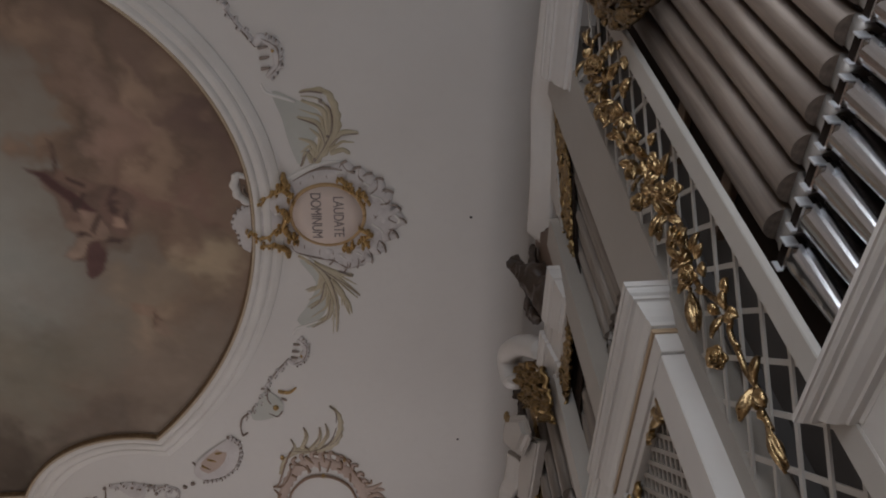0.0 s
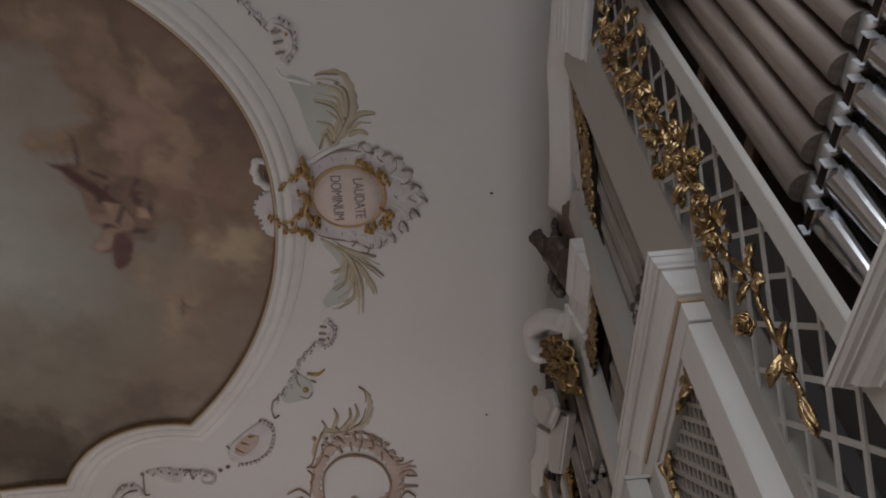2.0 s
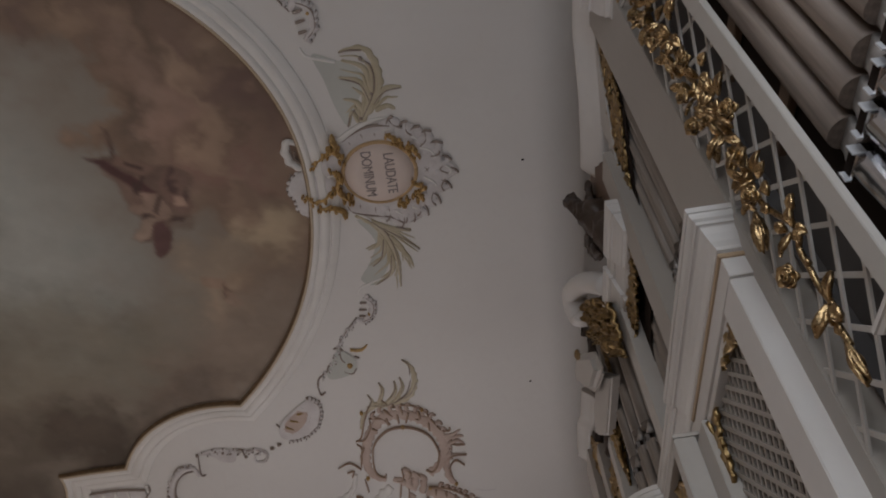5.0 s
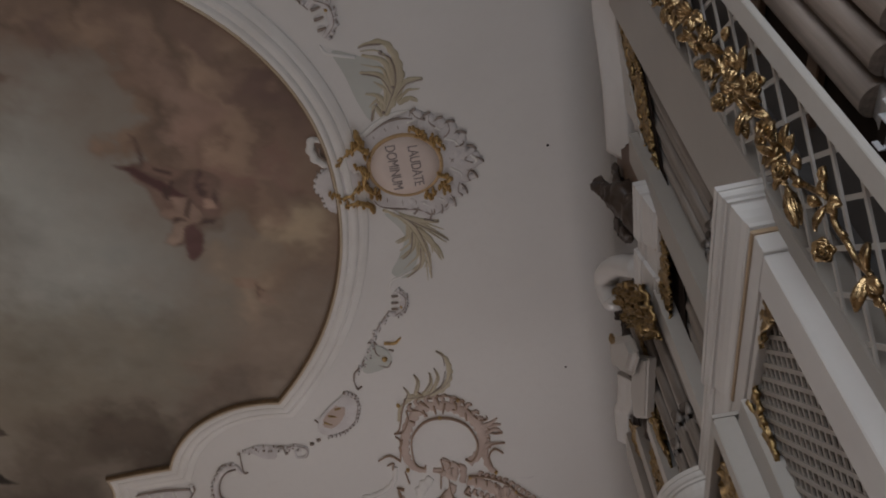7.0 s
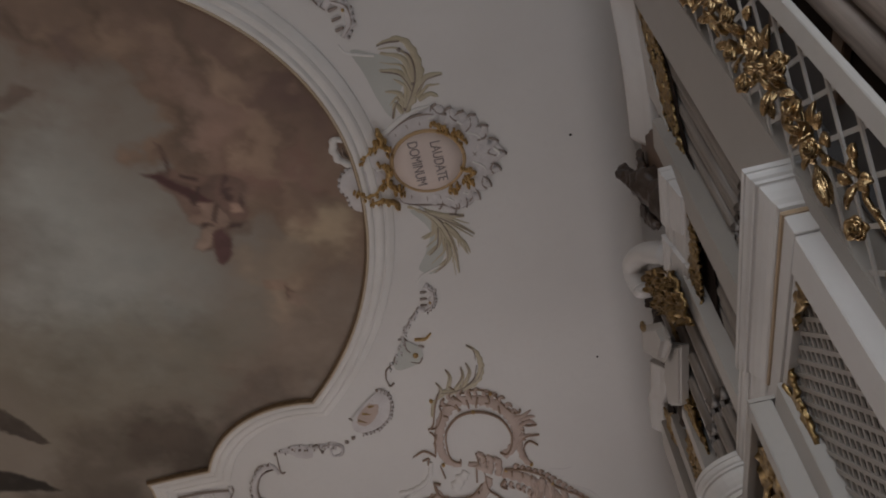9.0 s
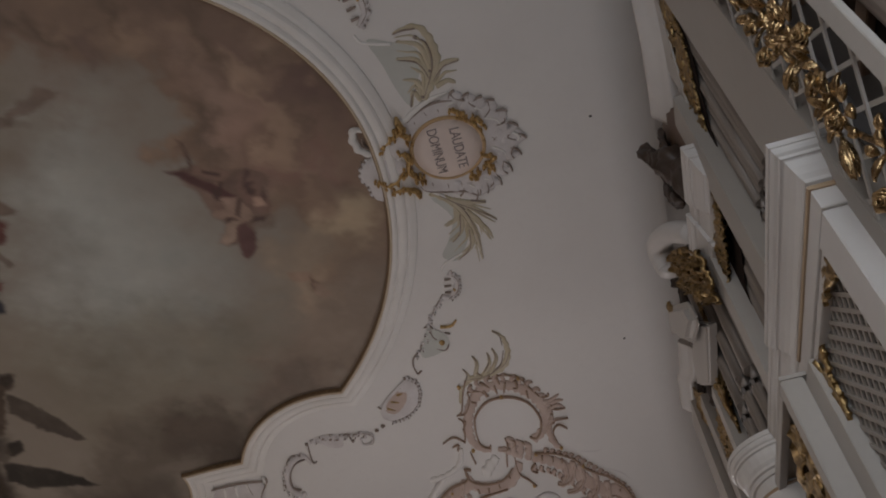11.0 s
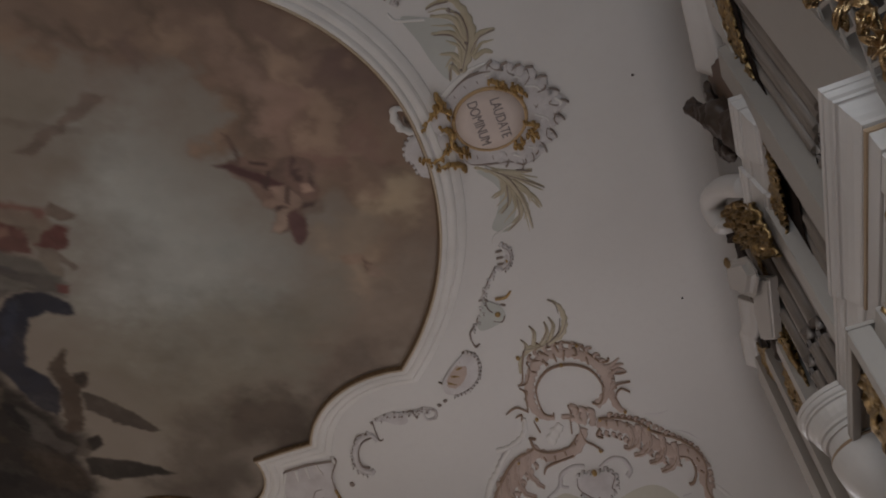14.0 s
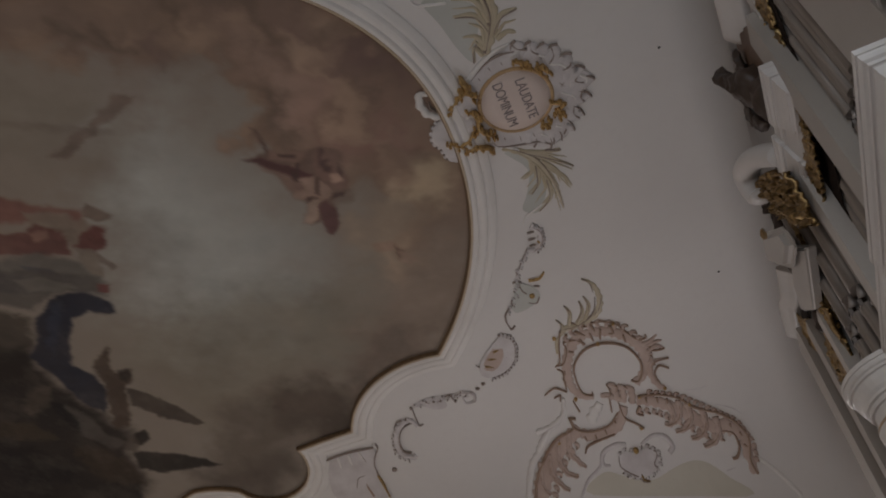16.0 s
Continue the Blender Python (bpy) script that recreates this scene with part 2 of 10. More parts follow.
tagged(part("gallery_floor", boxed(-3.2, X_REAR, -2.2, 17.0, -0.25, 0.0), WOODFLOOR), "oak boarded floor of the organ gallery", "floor", kind="structure")
for sy, centres in ((17.05, WINDOWS_X), (-2.75, NEAR_X)):
    for wx in centres:
        win = thing("window", "tall church window with white glazing bars", "window")
        tagged(win, kind="structure")
        for k in range(4):
            part("glazing_bar", boxed(wx - 1.3 + k * 0.8667 - 0.03, wx - 1.3 + k * 0.8667 + 0.03, sy + 0.2, sy + 0.26, 1.4, 6.8), CASEWHITE, win)
        for k in range(7):
            part("glazing_bar", boxed(wx - 1.3, wx + 1.3, sy + 0.19, sy + 0.2, 1.4 + k * 0.9 - 0.02, 1.4 + k * 0.9 + 0.02), CASEWHITE, win)

# ---- the fresco and its frame ----
MID_X = -11.6


def mirror_x(line):
    return [(2 * MID_X - x, y) for x, y in reversed(line)]


far_half = (arc3((-2.21, 7.1), (-2.80, 9.57), (-4.66, 12.13), 26)
            + arc3((-4.66, 12.13), (-6.00, 12.18), (-7.36, 13.31), 16)
            + [(-8.05, 13.30), (-8.74, 13.32)]
            + arc3((-8.74, 13.32), (-8.86, 14.0), (-9.46, 14.40), 8)[1:]
            + arc3((-9.46, 14.40), (-10.19, 14.32), (-10.6, 13.88), 6)[1:]
            + arc3((-10.6, 13.88), (-11.12, 13.60), (-11.6, 13.48), 6)[1:])
near_half = (arc3((-2.21, 7.1), (-2.35, 5.7), (-3.49, 3.82), 20)
             + arc3((-3.49, 3.82), (-4.04, 3.24), (-4.70, 2.74), 6)[1:]
             + arc3((-4.70, 2.74), (-6.3, 2.45), (-7.34, 1.55), 14)[1:]
             + [(-8.74, 1.55), (-9.5, 0.6), (-10.5, 1.1), (-11.6, 1.45)])
half = far_half[::-1] + near_half[1:]
OUTLINE = half + mirror_x(half)[1:-1]
clean = [OUTLINE[0]]
for q in OUTLINE[1:]:
    if math.dist(q, clean[-1]) > 1e-3:
        clean.append(q)
OUTLINE = clean


def inside(x, y, poly):
    hit = False
    for (x0, y0), (x1, y1) in zip(poly, poly[1:] + poly[:1]):
        if (y0 > y) != (y1 > y) and x < x0 + (y - y0) / (y1 - y0) * (x1 - x0):
            hit = not hit
    return hit


def outward(poly):
    """For each corner of a closed outline, the mitred way outwards."""
    n, out = len(poly), []
    area = sum(a[0] * b[1] - b[0] * a[1] for a, b in zip(poly, poly[1:] + poly[:1]))
    turn = 1 if area > 0 else -1
    for i in range(n):
        a, b, c = (np.array(poly[(i + k) % n]) for k in (-1, 0, 1))
        e, g = (b - a) / np.hypot(*(b - a)), (c - b) / np.hypot(*(c - b))
        n1, n2 = np.array((e[1], -e[0])) * turn, np.array((g[1], -g[0])) * turn
        m = n1 + n2
        m /= max(np.hypot(*m), 1e-6)
        out.append(m / max(m @ n1, 0.45))
    return out


WAYS = outward(OUTLINE)


def frame_strip(profile):
    """A moulding round the fresco: profile of (outward, drop off the vault)."""
    bm = bmesh.new()
    rings = [[lay(p[0] + w[0] * d, min(max(p[1] + w[1] * d, -2.15), 16.95), h) for d, h in profile] for p, w in zip(OUTLINE, WAYS)]
    rings.append(rings[0])
    return loft(bm, rings, closed=False, caps=False)


class Canvas:
    """The painted sky: a fine sheet on the vault inside the surround, and the brush that lays soft-edged colours on it."""

    def __init__(self):
        xs = np.concatenate((np.arange(-21.4, -14.0, 0.15), np.arange(-14.0, -2.0, 0.04)))
        ys = np.arange(0.4, 14.7, 0.04)
        self.shape = (len(xs), len(ys))
        self.x, self.y = (a.ravel() for a in np.meshgrid(xs, ys, indexing="ij"))
        self.colour = np.tile(np.array((0.33, 0.285, 0.235)), (len(self.x), 1))
        self.group, self.owner = 0, np.zeros(len(self.x), int)
        self.rng = np.random.default_rng(7)
        self.wx, self.wy = self.billow(1.5), self.billow(1.5)
        self.fx, self.fy = self.billow(6.0, 3), self.billow(6.0, 3)

    def billow(self, scale, octaves=5):
        """Smooth noise of -1 to 1 in several sizes."""
        out, amp = np.zeros(len(self.x)), 0.5
        for _ in range(octaves):
            g = self.rng.uniform(-1, 1, (64, 64))
            u, v = (self.x + 40) * scale % 63, (self.y + 40) * scale % 63
            i, j = u.astype(int), v.astype(int)
            a, b = u - i, v - j
            a, b = a * a * (3 - 2 * a), b * b * (3 - 2 * b)
            out += amp * ((g[i, j] * (1 - a) + g[i + 1, j] * a) * (1 - b) + (g[i, j + 1] * (1 - a) + g[i + 1, j + 1] * a) * b)
            scale, amp = scale * 2.03, amp * 0.55
        return out

    def lay(self, colour, strength, soft, stray, outline):
        """Fill an outline of the plan: its edge is soft over that many metres, and strays by the noise."""
        big = stray > 0.12
        px = self.x + stray * 1.6 * (self.wx if big else self.fx)
        py = self.y + stray * 1.6 * (self.wy if big else self.fy)
        ox, oy = [p[0] for p in outline], [p[1] for p in outline]
        pad = soft + 2 * stray
        near = np.nonzero((px > min(ox) - pad) & (px < max(ox) + pad) & (py > min(oy) - pad) & (py < max(oy) + pad))[0]
        px, py = px[near], py[near]
        hit, dist = np.zeros(len(near), bool), np.full(len(near), 1e9)
        for (x0, y0), (x1, y1) in zip(outline, outline[1:] + outline[:1]):
            ex, ey = x1 - x0, y1 - y0
            if ey:
                hit ^= ((y0 > py) != (y1 > py)) & (px < x0 + (py - y0) / ey * ex)
            k = np.clip(((px - x0) * ex + (py - y0) * ey) / max(ex * ex + ey * ey, 1e-9), 0, 1)
            dist = np.minimum(dist, np.hypot(px - x0 - k * ex, py - y0 - k * ey))
        k = np.clip(0.5 + np.where(hit, dist, -dist) / (2 * soft), 0, 1)
        self.owner[near[k * strength > 0.45]] = self.group
        k = (k * k * (3 - 2 * k) * strength)[:, None]
        tone = (1 + 0.24 * self.wx[near] + (0.05 if big else 0.2) * self.fx[near])[:, None]
        self.colour[near] = self.colour[near] * (1 - k) + np.array(colour) * tone * k

    def mesh(self, name, border, group):
        """The stretch of the sheet that one group of colours covers."""
        nx, ny = self.shape
        i, j = np.meshgrid(np.arange(nx - 1), np.arange(ny - 1), indexing="ij")
        a = (i * ny + j).ravel()
        cx, cy = self.x[a] + 0.02, self.y[a] + 0.02
        hit = np.zeros(len(a), bool)
        for (x0, y0), (x1, y1) in zip(border, border[1:] + border[:1]):
            if y1 != y0:
                hit ^= ((y0 > cy) != (y1 > cy)) & (cx < x0 + (cy - y0) / (y1 - y0) * (x1 - x0))
        quads = np.stack((a, a + 1, a + ny + 1, a + ny), 1)[hit & (self.owner[a] == group)]
        used, quads = np.unique(quads, return_inverse=True)
        quads = quads.reshape(-1, 4)
        u = np.clip(np.abs((self.y[used] - AXIS) / HALF), 0, 1)
        z = CROWN - RISE * (1 - (1 - u ** POWER) ** (1 / POWER)) - 0.012
        me = bpy.data.meshes.new(name)
        me.from_pydata(np.stack((self.x[used], self.y[used], z), 1).tolist(), [], quads.tolist())
        paint = me.color_attributes.new("paint", "FLOAT_COLOR", "POINT")
        rgba = np.ones((len(used), 4), np.float32)
        rgba[:, :3] = np.clip(self.colour[used], 0.01, 0.9)
        paint.data.foreach_set("color", rgba.ravel())
        me.shade_smooth()
        me.materials.append(FRESCO)
        return me


canvas = Canvas()


def brush(colour, strength, soft, stray, *outline):
    canvas.lay(colour, strength, soft, stray, list(outline))


# these colours also darken towards -x and +y, to offset stronger lamp light there
# sky and clouds
brush((0.492, 0.515, 0.478), 0.90, 1.30, 0.50, (-5.89, 4.68), (-5.46, 6.86), (-5.57, 8.97), (-6.81, 10.58), (-9.02, 10.1), (-8.83, 7.89), (-7.59, 5.9))
brush((0.267, 0.236, 0.179), 0.70, 1.00, 0.50, (-9.33, 8.33), (-4.93, 9.5), (-5.25, 11.44), (-7.41, 11.99), (-9.8, 12.16), (-10.52, 10.06))
brush((0.3, 0.267, 0.215), 0.70, 0.80, 0.50, (-7.51, 1.38), (-7.06, 3.29), (-6.29, 4.56), (-7.65, 4.89), (-10.44, 3.43))
brush((0.29, 0.203, 0.148), 1.00, 0.20, 0.55, (-8.6, 1.47), (-6.77, 3.03), (-6.31, 3.72), (-5.16, 4.28), (-4.85, 4.43), (-4.87, 5.09), (-4.9, 5.76), (-5.0, 6.51), (-4.22, 6.76), (-4.11, 7.64), (-4.05, 8.72), (-3.6, 9.61), (-2.64, 9.98), (-1.44, 8.07), (-1.85, 5.23), (-3.12, 2.9), (-3.72, 2.15), (-6.95, 2.09))
brush((0.318, 0.249, 0.194), 0.90, 0.60, 0.50, (-4.27, 7.55), (-4.02, 8.89), (-2.52, 9.44), (-3.37, 11.39), (-4.55, 12.34), (-6.24, 11.84), (-5.6, 10.7), (-4.53, 10.07), (-4.41, 8.98))
brush((0.433, 0.297, 0.233), 0.80, 0.50, 0.50, (-4.33, 4.56), (-3.4, 5.41), (-3.38, 6.35), (-4.19, 6.38), (-4.58, 5.31))
brush((0.482, 0.307, 0.241), 0.60, 0.40, 0.40, (-3.61, 5.75), (-3.03, 6.43), (-3.08, 7.27), (-3.81, 7.12), (-4.14, 6.29))
brush((0.196, 0.129, 0.111), 0.85, 0.45, 0.40, (-2.95, 5.13), (-2.53, 5.52), (-2.49, 6.14), (-3.05, 6.12), (-3.36, 5.66))
brush((0.223, 0.146, 0.121), 0.70, 0.35, 0.35, (-3.12, 4.38), (-2.39, 5.6), (-2.24, 6.87), (-2.51, 6.84), (-2.95, 5.61), (-3.55, 4.49))
brush((0.305, 0.177, 0.144), 0.70, 0.40, 0.40, (-3.48, 6.36), (-2.72, 6.97), (-2.64, 7.72), (-3.29, 7.69), (-3.97, 7.03))
brush((0.658, 0.526, 0.36), 0.80, 0.40, 0.45, (-3.48, 7.86), (-2.83, 8.02), (-2.74, 8.71), (-3.5, 8.95), (-4.01, 8.43))
brush((0.495, 0.388, 0.28), 0.60, 0.40, 0.45, (-4.49, 8.31), (-3.75, 8.58), (-3.54, 9.48), (-4.39, 9.81), (-4.72, 9.12))
brush((0.18, 0.125, 0.104), 0.70, 0.60, 0.40, (-4.17, 3.36), (-3.47, 3.67), (-3.08, 4.3), (-3.67, 4.36), (-4.38, 3.95))
brush((0.248, 0.176, 0.136), 0.60, 0.70, 0.50, (-5.78, 3.9), (-4.43, 4.1), (-4.05, 4.67), (-4.82, 4.81), (-6.09, 4.6))
brush((0.188, 0.142, 0.111), 0.70, 0.50, 0.50, (-5.86, 11.39), (-4.51, 12.01), (-4.62, 12.48), (-5.8, 12.25), (-6.76, 12.51), (-7.2, 12.1))
brush((0.139, 0.111, 0.084), 0.75, 0.60, 0.50, (-8.75, 11.48), (-6.78, 12.32), (-7.45, 13.48), (-8.77, 13.26), (-10.08, 13.44), (-10.46, 12.67))
brush((0.105, 0.081, 0.063), 0.80, 0.35, 0.35, (-8.03, 11.67), (-7.01, 12.01), (-6.98, 12.78), (-7.62, 13.41), (-8.48, 12.82), (-8.53, 12.0))
brush((0.086, 0.065, 0.05), 0.70, 0.40, 0.30, (-11.36, 12.85), (-8.86, 13.41), (-8.98, 14.09), (-10.07, 14.37), (-11.1, 13.58))
brush((0.211, 0.158, 0.127), 0.60, 0.50, 0.40, (-6.23, 2.54), (-5.26, 2.92), (-4.7, 3.83), (-5.25, 4.04), (-6.26, 3.66), (-6.7, 2.97))
brush((0.165, 0.116, 0.087), 0.57, 0.18, 0.40, (-3.7, 5.04), (-3.9, 4.86), (-3.98, 4.39), (-3.86, 4.11), (-3.67, 4.28), (-3.58, 4.74))
brush((0.525, 0.373, 0.266), 0.60, 0.18, 0.40, (-3.41, 5.68), (-3.61, 5.45), (-3.58, 4.96), (-3.35, 4.71), (-3.15, 4.92), (-3.17, 5.4))
brush((0.182, 0.128, 0.096), 0.74, 0.18, 0.40, (-3.33, 7.03), (-3.53, 6.74), (-3.47, 6.13), (-3.22, 5.83), (-3.03, 6.1), (-3.08, 6.7))
brush((0.522, 0.37, 0.265), 0.49, 0.18, 0.40, (-3.21, 8.04), (-3.53, 7.9), (-3.6, 7.37), (-3.37, 7.02), (-3.07, 7.15), (-2.99, 7.66))
brush((0.182, 0.128, 0.096), 0.52, 0.18, 0.40, (-3.53, 6.88), (-3.81, 6.86), (-3.97, 6.52), (-3.84, 6.21), (-3.56, 6.23), (-3.41, 6.56))
brush((0.434, 0.308, 0.22), 0.74, 0.18, 0.40, (-4.46, 4.53), (-4.79, 4.48), (-4.98, 4.11), (-4.86, 3.79), (-4.55, 3.84), (-4.35, 4.2))
brush((0.131, 0.092, 0.069), 0.69, 0.18, 0.40, (-5.41, 3.85), (-5.53, 3.73), (-5.51, 3.44), (-5.39, 3.27), (-5.27, 3.38), (-5.28, 3.67))
brush((0.5, 0.355, 0.254), 0.33, 0.18, 0.40, (-3.39, 9.26), (-3.59, 9.21), (-3.79, 8.89), (-3.77, 8.63), (-3.57, 8.67), (-3.38, 8.99))
brush((0.164, 0.115, 0.087), 0.28, 0.18, 0.40, (-3.93, 10.31), (-4.09, 10.0), (-4.05, 9.33), (-3.86, 8.97), (-3.71, 9.26), (-3.74, 9.93))
brush((0.544, 0.386, 0.276), 0.59, 0.18, 0.40, (-2.87, 5.23), (-2.97, 5.08), (-2.94, 4.78), (-2.82, 4.63), (-2.71, 4.77), (-2.74, 5.07))
brush((0.162, 0.114, 0.086), 0.70, 0.18, 0.40, (-4.26, 6.32), (-4.57, 6.24), (-4.78, 5.8), (-4.68, 5.45), (-4.38, 5.52), (-4.16, 5.95))
brush((0.543, 0.385, 0.275), 0.47, 0.18, 0.40, (-2.38, 5.49), (-2.73, 5.49), (-2.98, 5.12), (-2.88, 4.76), (-2.54, 4.77), (-2.3, 5.12))
brush((0.13, 0.092, 0.069), 0.67, 0.18, 0.40, (-5.7, 3.63), (-5.87, 3.62), (-5.99, 3.47), (-5.95, 3.32), (-5.78, 3.32), (-5.66, 3.47))
brush((0.47, 0.334, 0.239), 0.61, 0.18, 0.40, (-4.03, 4.69), (-4.16, 4.66), (-4.23, 4.5), (-4.17, 4.36), (-4.04, 4.39), (-3.97, 4.55))
brush((0.171, 0.121, 0.091), 0.52, 0.18, 0.40, (-3.6, 5.53), (-3.86, 5.55), (-4.09, 5.29), (-4.06, 5.02), (-3.8, 5.01), (-3.57, 5.26))
brush((0.542, 0.385, 0.275), 0.60, 0.18, 0.40, (-3.31, 6.39), (-3.46, 6.25), (-3.51, 5.88), (-3.42, 5.67), (-3.28, 5.8), (-3.22, 6.16))
brush((0.175, 0.123, 0.093), 0.50, 0.18, 0.40, (-2.7, 8.07), (-3.09, 8.1), (-3.44, 7.67), (-3.41, 7.23), (-3.04, 7.2), (-2.68, 7.61))
brush((0.537, 0.381, 0.272), 0.68, 0.18, 0.40, (-3.3, 6.94), (-3.59, 6.86), (-3.78, 6.42), (-3.67, 6.09), (-3.39, 6.16), (-3.2, 6.58))
brush((0.143, 0.101, 0.076), 0.71, 0.18, 0.40, (-4.77, 4.12), (-4.86, 4.0), (-4.81, 3.75), (-4.67, 3.63), (-4.58, 3.74), (-4.63, 3.98))
brush((0.396, 0.281, 0.201), 0.73, 0.18, 0.40, (-5.17, 3.78), (-5.25, 3.73), (-5.28, 3.59), (-5.22, 3.5), (-5.14, 3.54), (-5.12, 3.68))
brush((0.168, 0.118, 0.089), 0.28, 0.18, 0.40, (-3.43, 9.78), (-3.69, 9.53), (-3.74, 8.85), (-3.54, 8.44), (-3.29, 8.68), (-3.23, 9.34))
brush((0.473, 0.336, 0.24), 0.34, 0.18, 0.40, (-4.33, 10.23), (-4.47, 9.99), (-4.43, 9.45), (-4.27, 9.16), (-4.14, 9.39), (-4.17, 9.92))
brush((0.184, 0.13, 0.097), 0.70, 0.18, 0.40, (-2.61, 5.23), (-2.89, 5.26), (-3.13, 5.0), (-3.1, 4.72), (-2.83, 4.69), (-2.59, 4.94))
brush((0.459, 0.325, 0.233), 0.62, 0.18, 0.40, (-4.61, 5.93), (-4.83, 5.93), (-4.95, 5.71), (-4.86, 5.5), (-4.65, 5.49), (-4.53, 5.7))
brush((0.183, 0.129, 0.097), 0.69, 0.18, 0.40, (-2.18, 6.09), (-2.47, 6.04), (-2.65, 5.66), (-2.54, 5.34), (-2.26, 5.39), (-2.07, 5.76))
brush((0.385, 0.273, 0.195), 0.47, 0.18, 0.40, (-6.26, 3.88), (-6.42, 3.71), (-6.34, 3.32), (-6.11, 3.11), (-5.96, 3.27), (-6.03, 3.65))
canvas.group = 1
# a beam and distant wings
brush((0.206, 0.148, 0.12), 0.75, 0.05, 0.05, (-6.09, 4.39), (-5.94, 4.57), (-6.85, 4.78), (-7.54, 4.99), (-7.76, 4.82), (-6.88, 4.64))
brush((0.217, 0.177, 0.146), 0.45, 0.05, 0.05, (-7.78, 3.96), (-7.07, 4.51), (-6.58, 4.88), (-6.65, 4.96), (-7.3, 4.53), (-7.86, 4.04))
brush((0.202, 0.138, 0.117), 0.60, 0.06, 0.06, (-5.28, 3.8), (-5.0, 3.86), (-4.85, 3.84), (-5.06, 3.98), (-5.02, 4.22), (-5.27, 4.41), (-5.21, 4.16), (-5.28, 3.96))
canvas.group = 2
# the group in red and linen
brush((0.236, 0.115, 0.093), 0.95, 0.07, 0.05, (-10.54, 3.93), (-8.96, 5.07), (-8.64, 5.44), (-8.11, 5.97), (-8.36, 6.18), (-8.88, 5.68), (-9.42, 5.5), (-11.41, 4.6))
brush((0.283, 0.226, 0.177), 0.90, 0.05, 0.04, (-8.93, 5.44), (-8.35, 5.85), (-8.43, 6.13), (-8.72, 6.35), (-9.09, 5.89))
brush((0.196, 0.146, 0.114), 0.90, 0.04, 0.03, (-8.12, 5.93), (-7.98, 5.83), (-7.87, 5.99), (-7.78, 6.22), (-7.88, 6.28), (-8.1, 6.24), (-8.19, 6.06))
brush((0.255, 0.201, 0.155), 0.85, 0.04, 0.04, (-8.47, 5.98), (-8.19, 6.05), (-8.34, 6.34), (-8.83, 6.52), (-8.84, 6.35))
brush((0.157, 0.056, 0.048), 0.95, 0.05, 0.04, (-8.24, 6.24), (-8.07, 6.41), (-8.4, 6.78), (-8.69, 6.74), (-8.83, 6.52), (-8.58, 6.35))
brush((0.172, 0.076, 0.064), 0.95, 0.06, 0.05, (-10.36, 5.26), (-9.24, 5.8), (-8.95, 5.74), (-8.72, 6.12), (-8.96, 6.61), (-9.43, 6.35), (-10.74, 5.59))
brush((0.332, 0.198, 0.153), 0.80, 0.04, 0.04, (-9.19, 5.86), (-8.92, 5.96), (-9.03, 6.14), (-9.31, 6.1))
brush((0.172, 0.161, 0.142), 0.90, 0.08, 0.06, (-11.99, 5.05), (-10.07, 6.13), (-9.47, 6.26), (-9.04, 6.72), (-8.96, 7.45), (-9.2, 7.81), (-9.49, 7.48), (-10.01, 6.81), (-12.61, 5.53))
brush((0.263, 0.222, 0.177), 0.85, 0.04, 0.04, (-8.81, 6.5), (-8.59, 6.7), (-8.91, 7.34), (-9.03, 7.2), (-8.98, 6.79))
brush((0.189, 0.144, 0.115), 0.75, 0.03, 0.03, (-8.62, 6.68), (-8.56, 6.98), (-8.55, 7.22), (-8.68, 7.24), (-8.72, 6.98))
brush((0.057, 0.069, 0.106), 0.85, 0.06, 0.06, (-11.88, 5.47), (-10.33, 6.37), (-9.92, 6.72), (-9.72, 7.2), (-10.23, 7.03), (-12.14, 5.69))
brush((0.07, 0.079, 0.108), 0.60, 0.04, 0.05, (-9.92, 6.35), (-9.54, 6.72), (-9.5, 6.95), (-9.86, 6.66))
brush((0.182, 0.046, 0.042), 0.80, 0.03, 0.03, (-9.16, 7.37), (-8.98, 7.51), (-9.12, 7.71), (-9.28, 7.56))
brush((0.112, 0.102, 0.09), 0.85, 0.08, 0.06, (-12.05, 6.22), (-10.91, 6.94), (-10.58, 7.36), (-9.89, 7.17), (-9.32, 7.56), (-8.96, 7.31), (-9.58, 6.73), (-11.36, 5.63))
brush((0.227, 0.21, 0.176), 0.60, 0.04, 0.05, (-10.27, 6.61), (-9.84, 6.77), (-9.46, 7.3), (-9.81, 7.2), (-10.23, 6.94))
brush((0.073, 0.06, 0.045), 0.90, 0.12, 0.08, (-12.27, 6.41), (-11.05, 7.07), (-10.76, 7.47), (-11.21, 8.1), (-11.68, 8.32), (-13.28, 7.27))
canvas.group = 3
# the dark blue mantle and the brown company below it
brush((0.018, 0.013, 0.01), 0.97, 0.25, 0.20, (-13.91, 6.74), (-11.99, 7.97), (-11.5, 8.22), (-11.61, 8.83), (-11.8, 9.94), (-11.68, 10.6), (-11.57, 11.19), (-12.1, 11.95), (-12.2, 12.42), (-12.28, 12.88), (-13.4, 13.84), (-20.75, 12.38))
brush((0.021, 0.024, 0.04), 0.97, 0.05, 0.04, (-9.94, 7.22), (-9.48, 7.44), (-9.27, 7.87), (-9.35, 8.18), (-9.53, 8.13), (-9.76, 7.87), (-10.14, 7.91), (-10.56, 8.28), (-11.13, 8.94), (-11.0, 9.44), (-11.16, 10.0), (-11.67, 10.51), (-11.83, 9.99), (-11.69, 9.19), (-11.66, 8.55), (-11.64, 8.36), (-11.2, 8.11), (-10.75, 7.58))
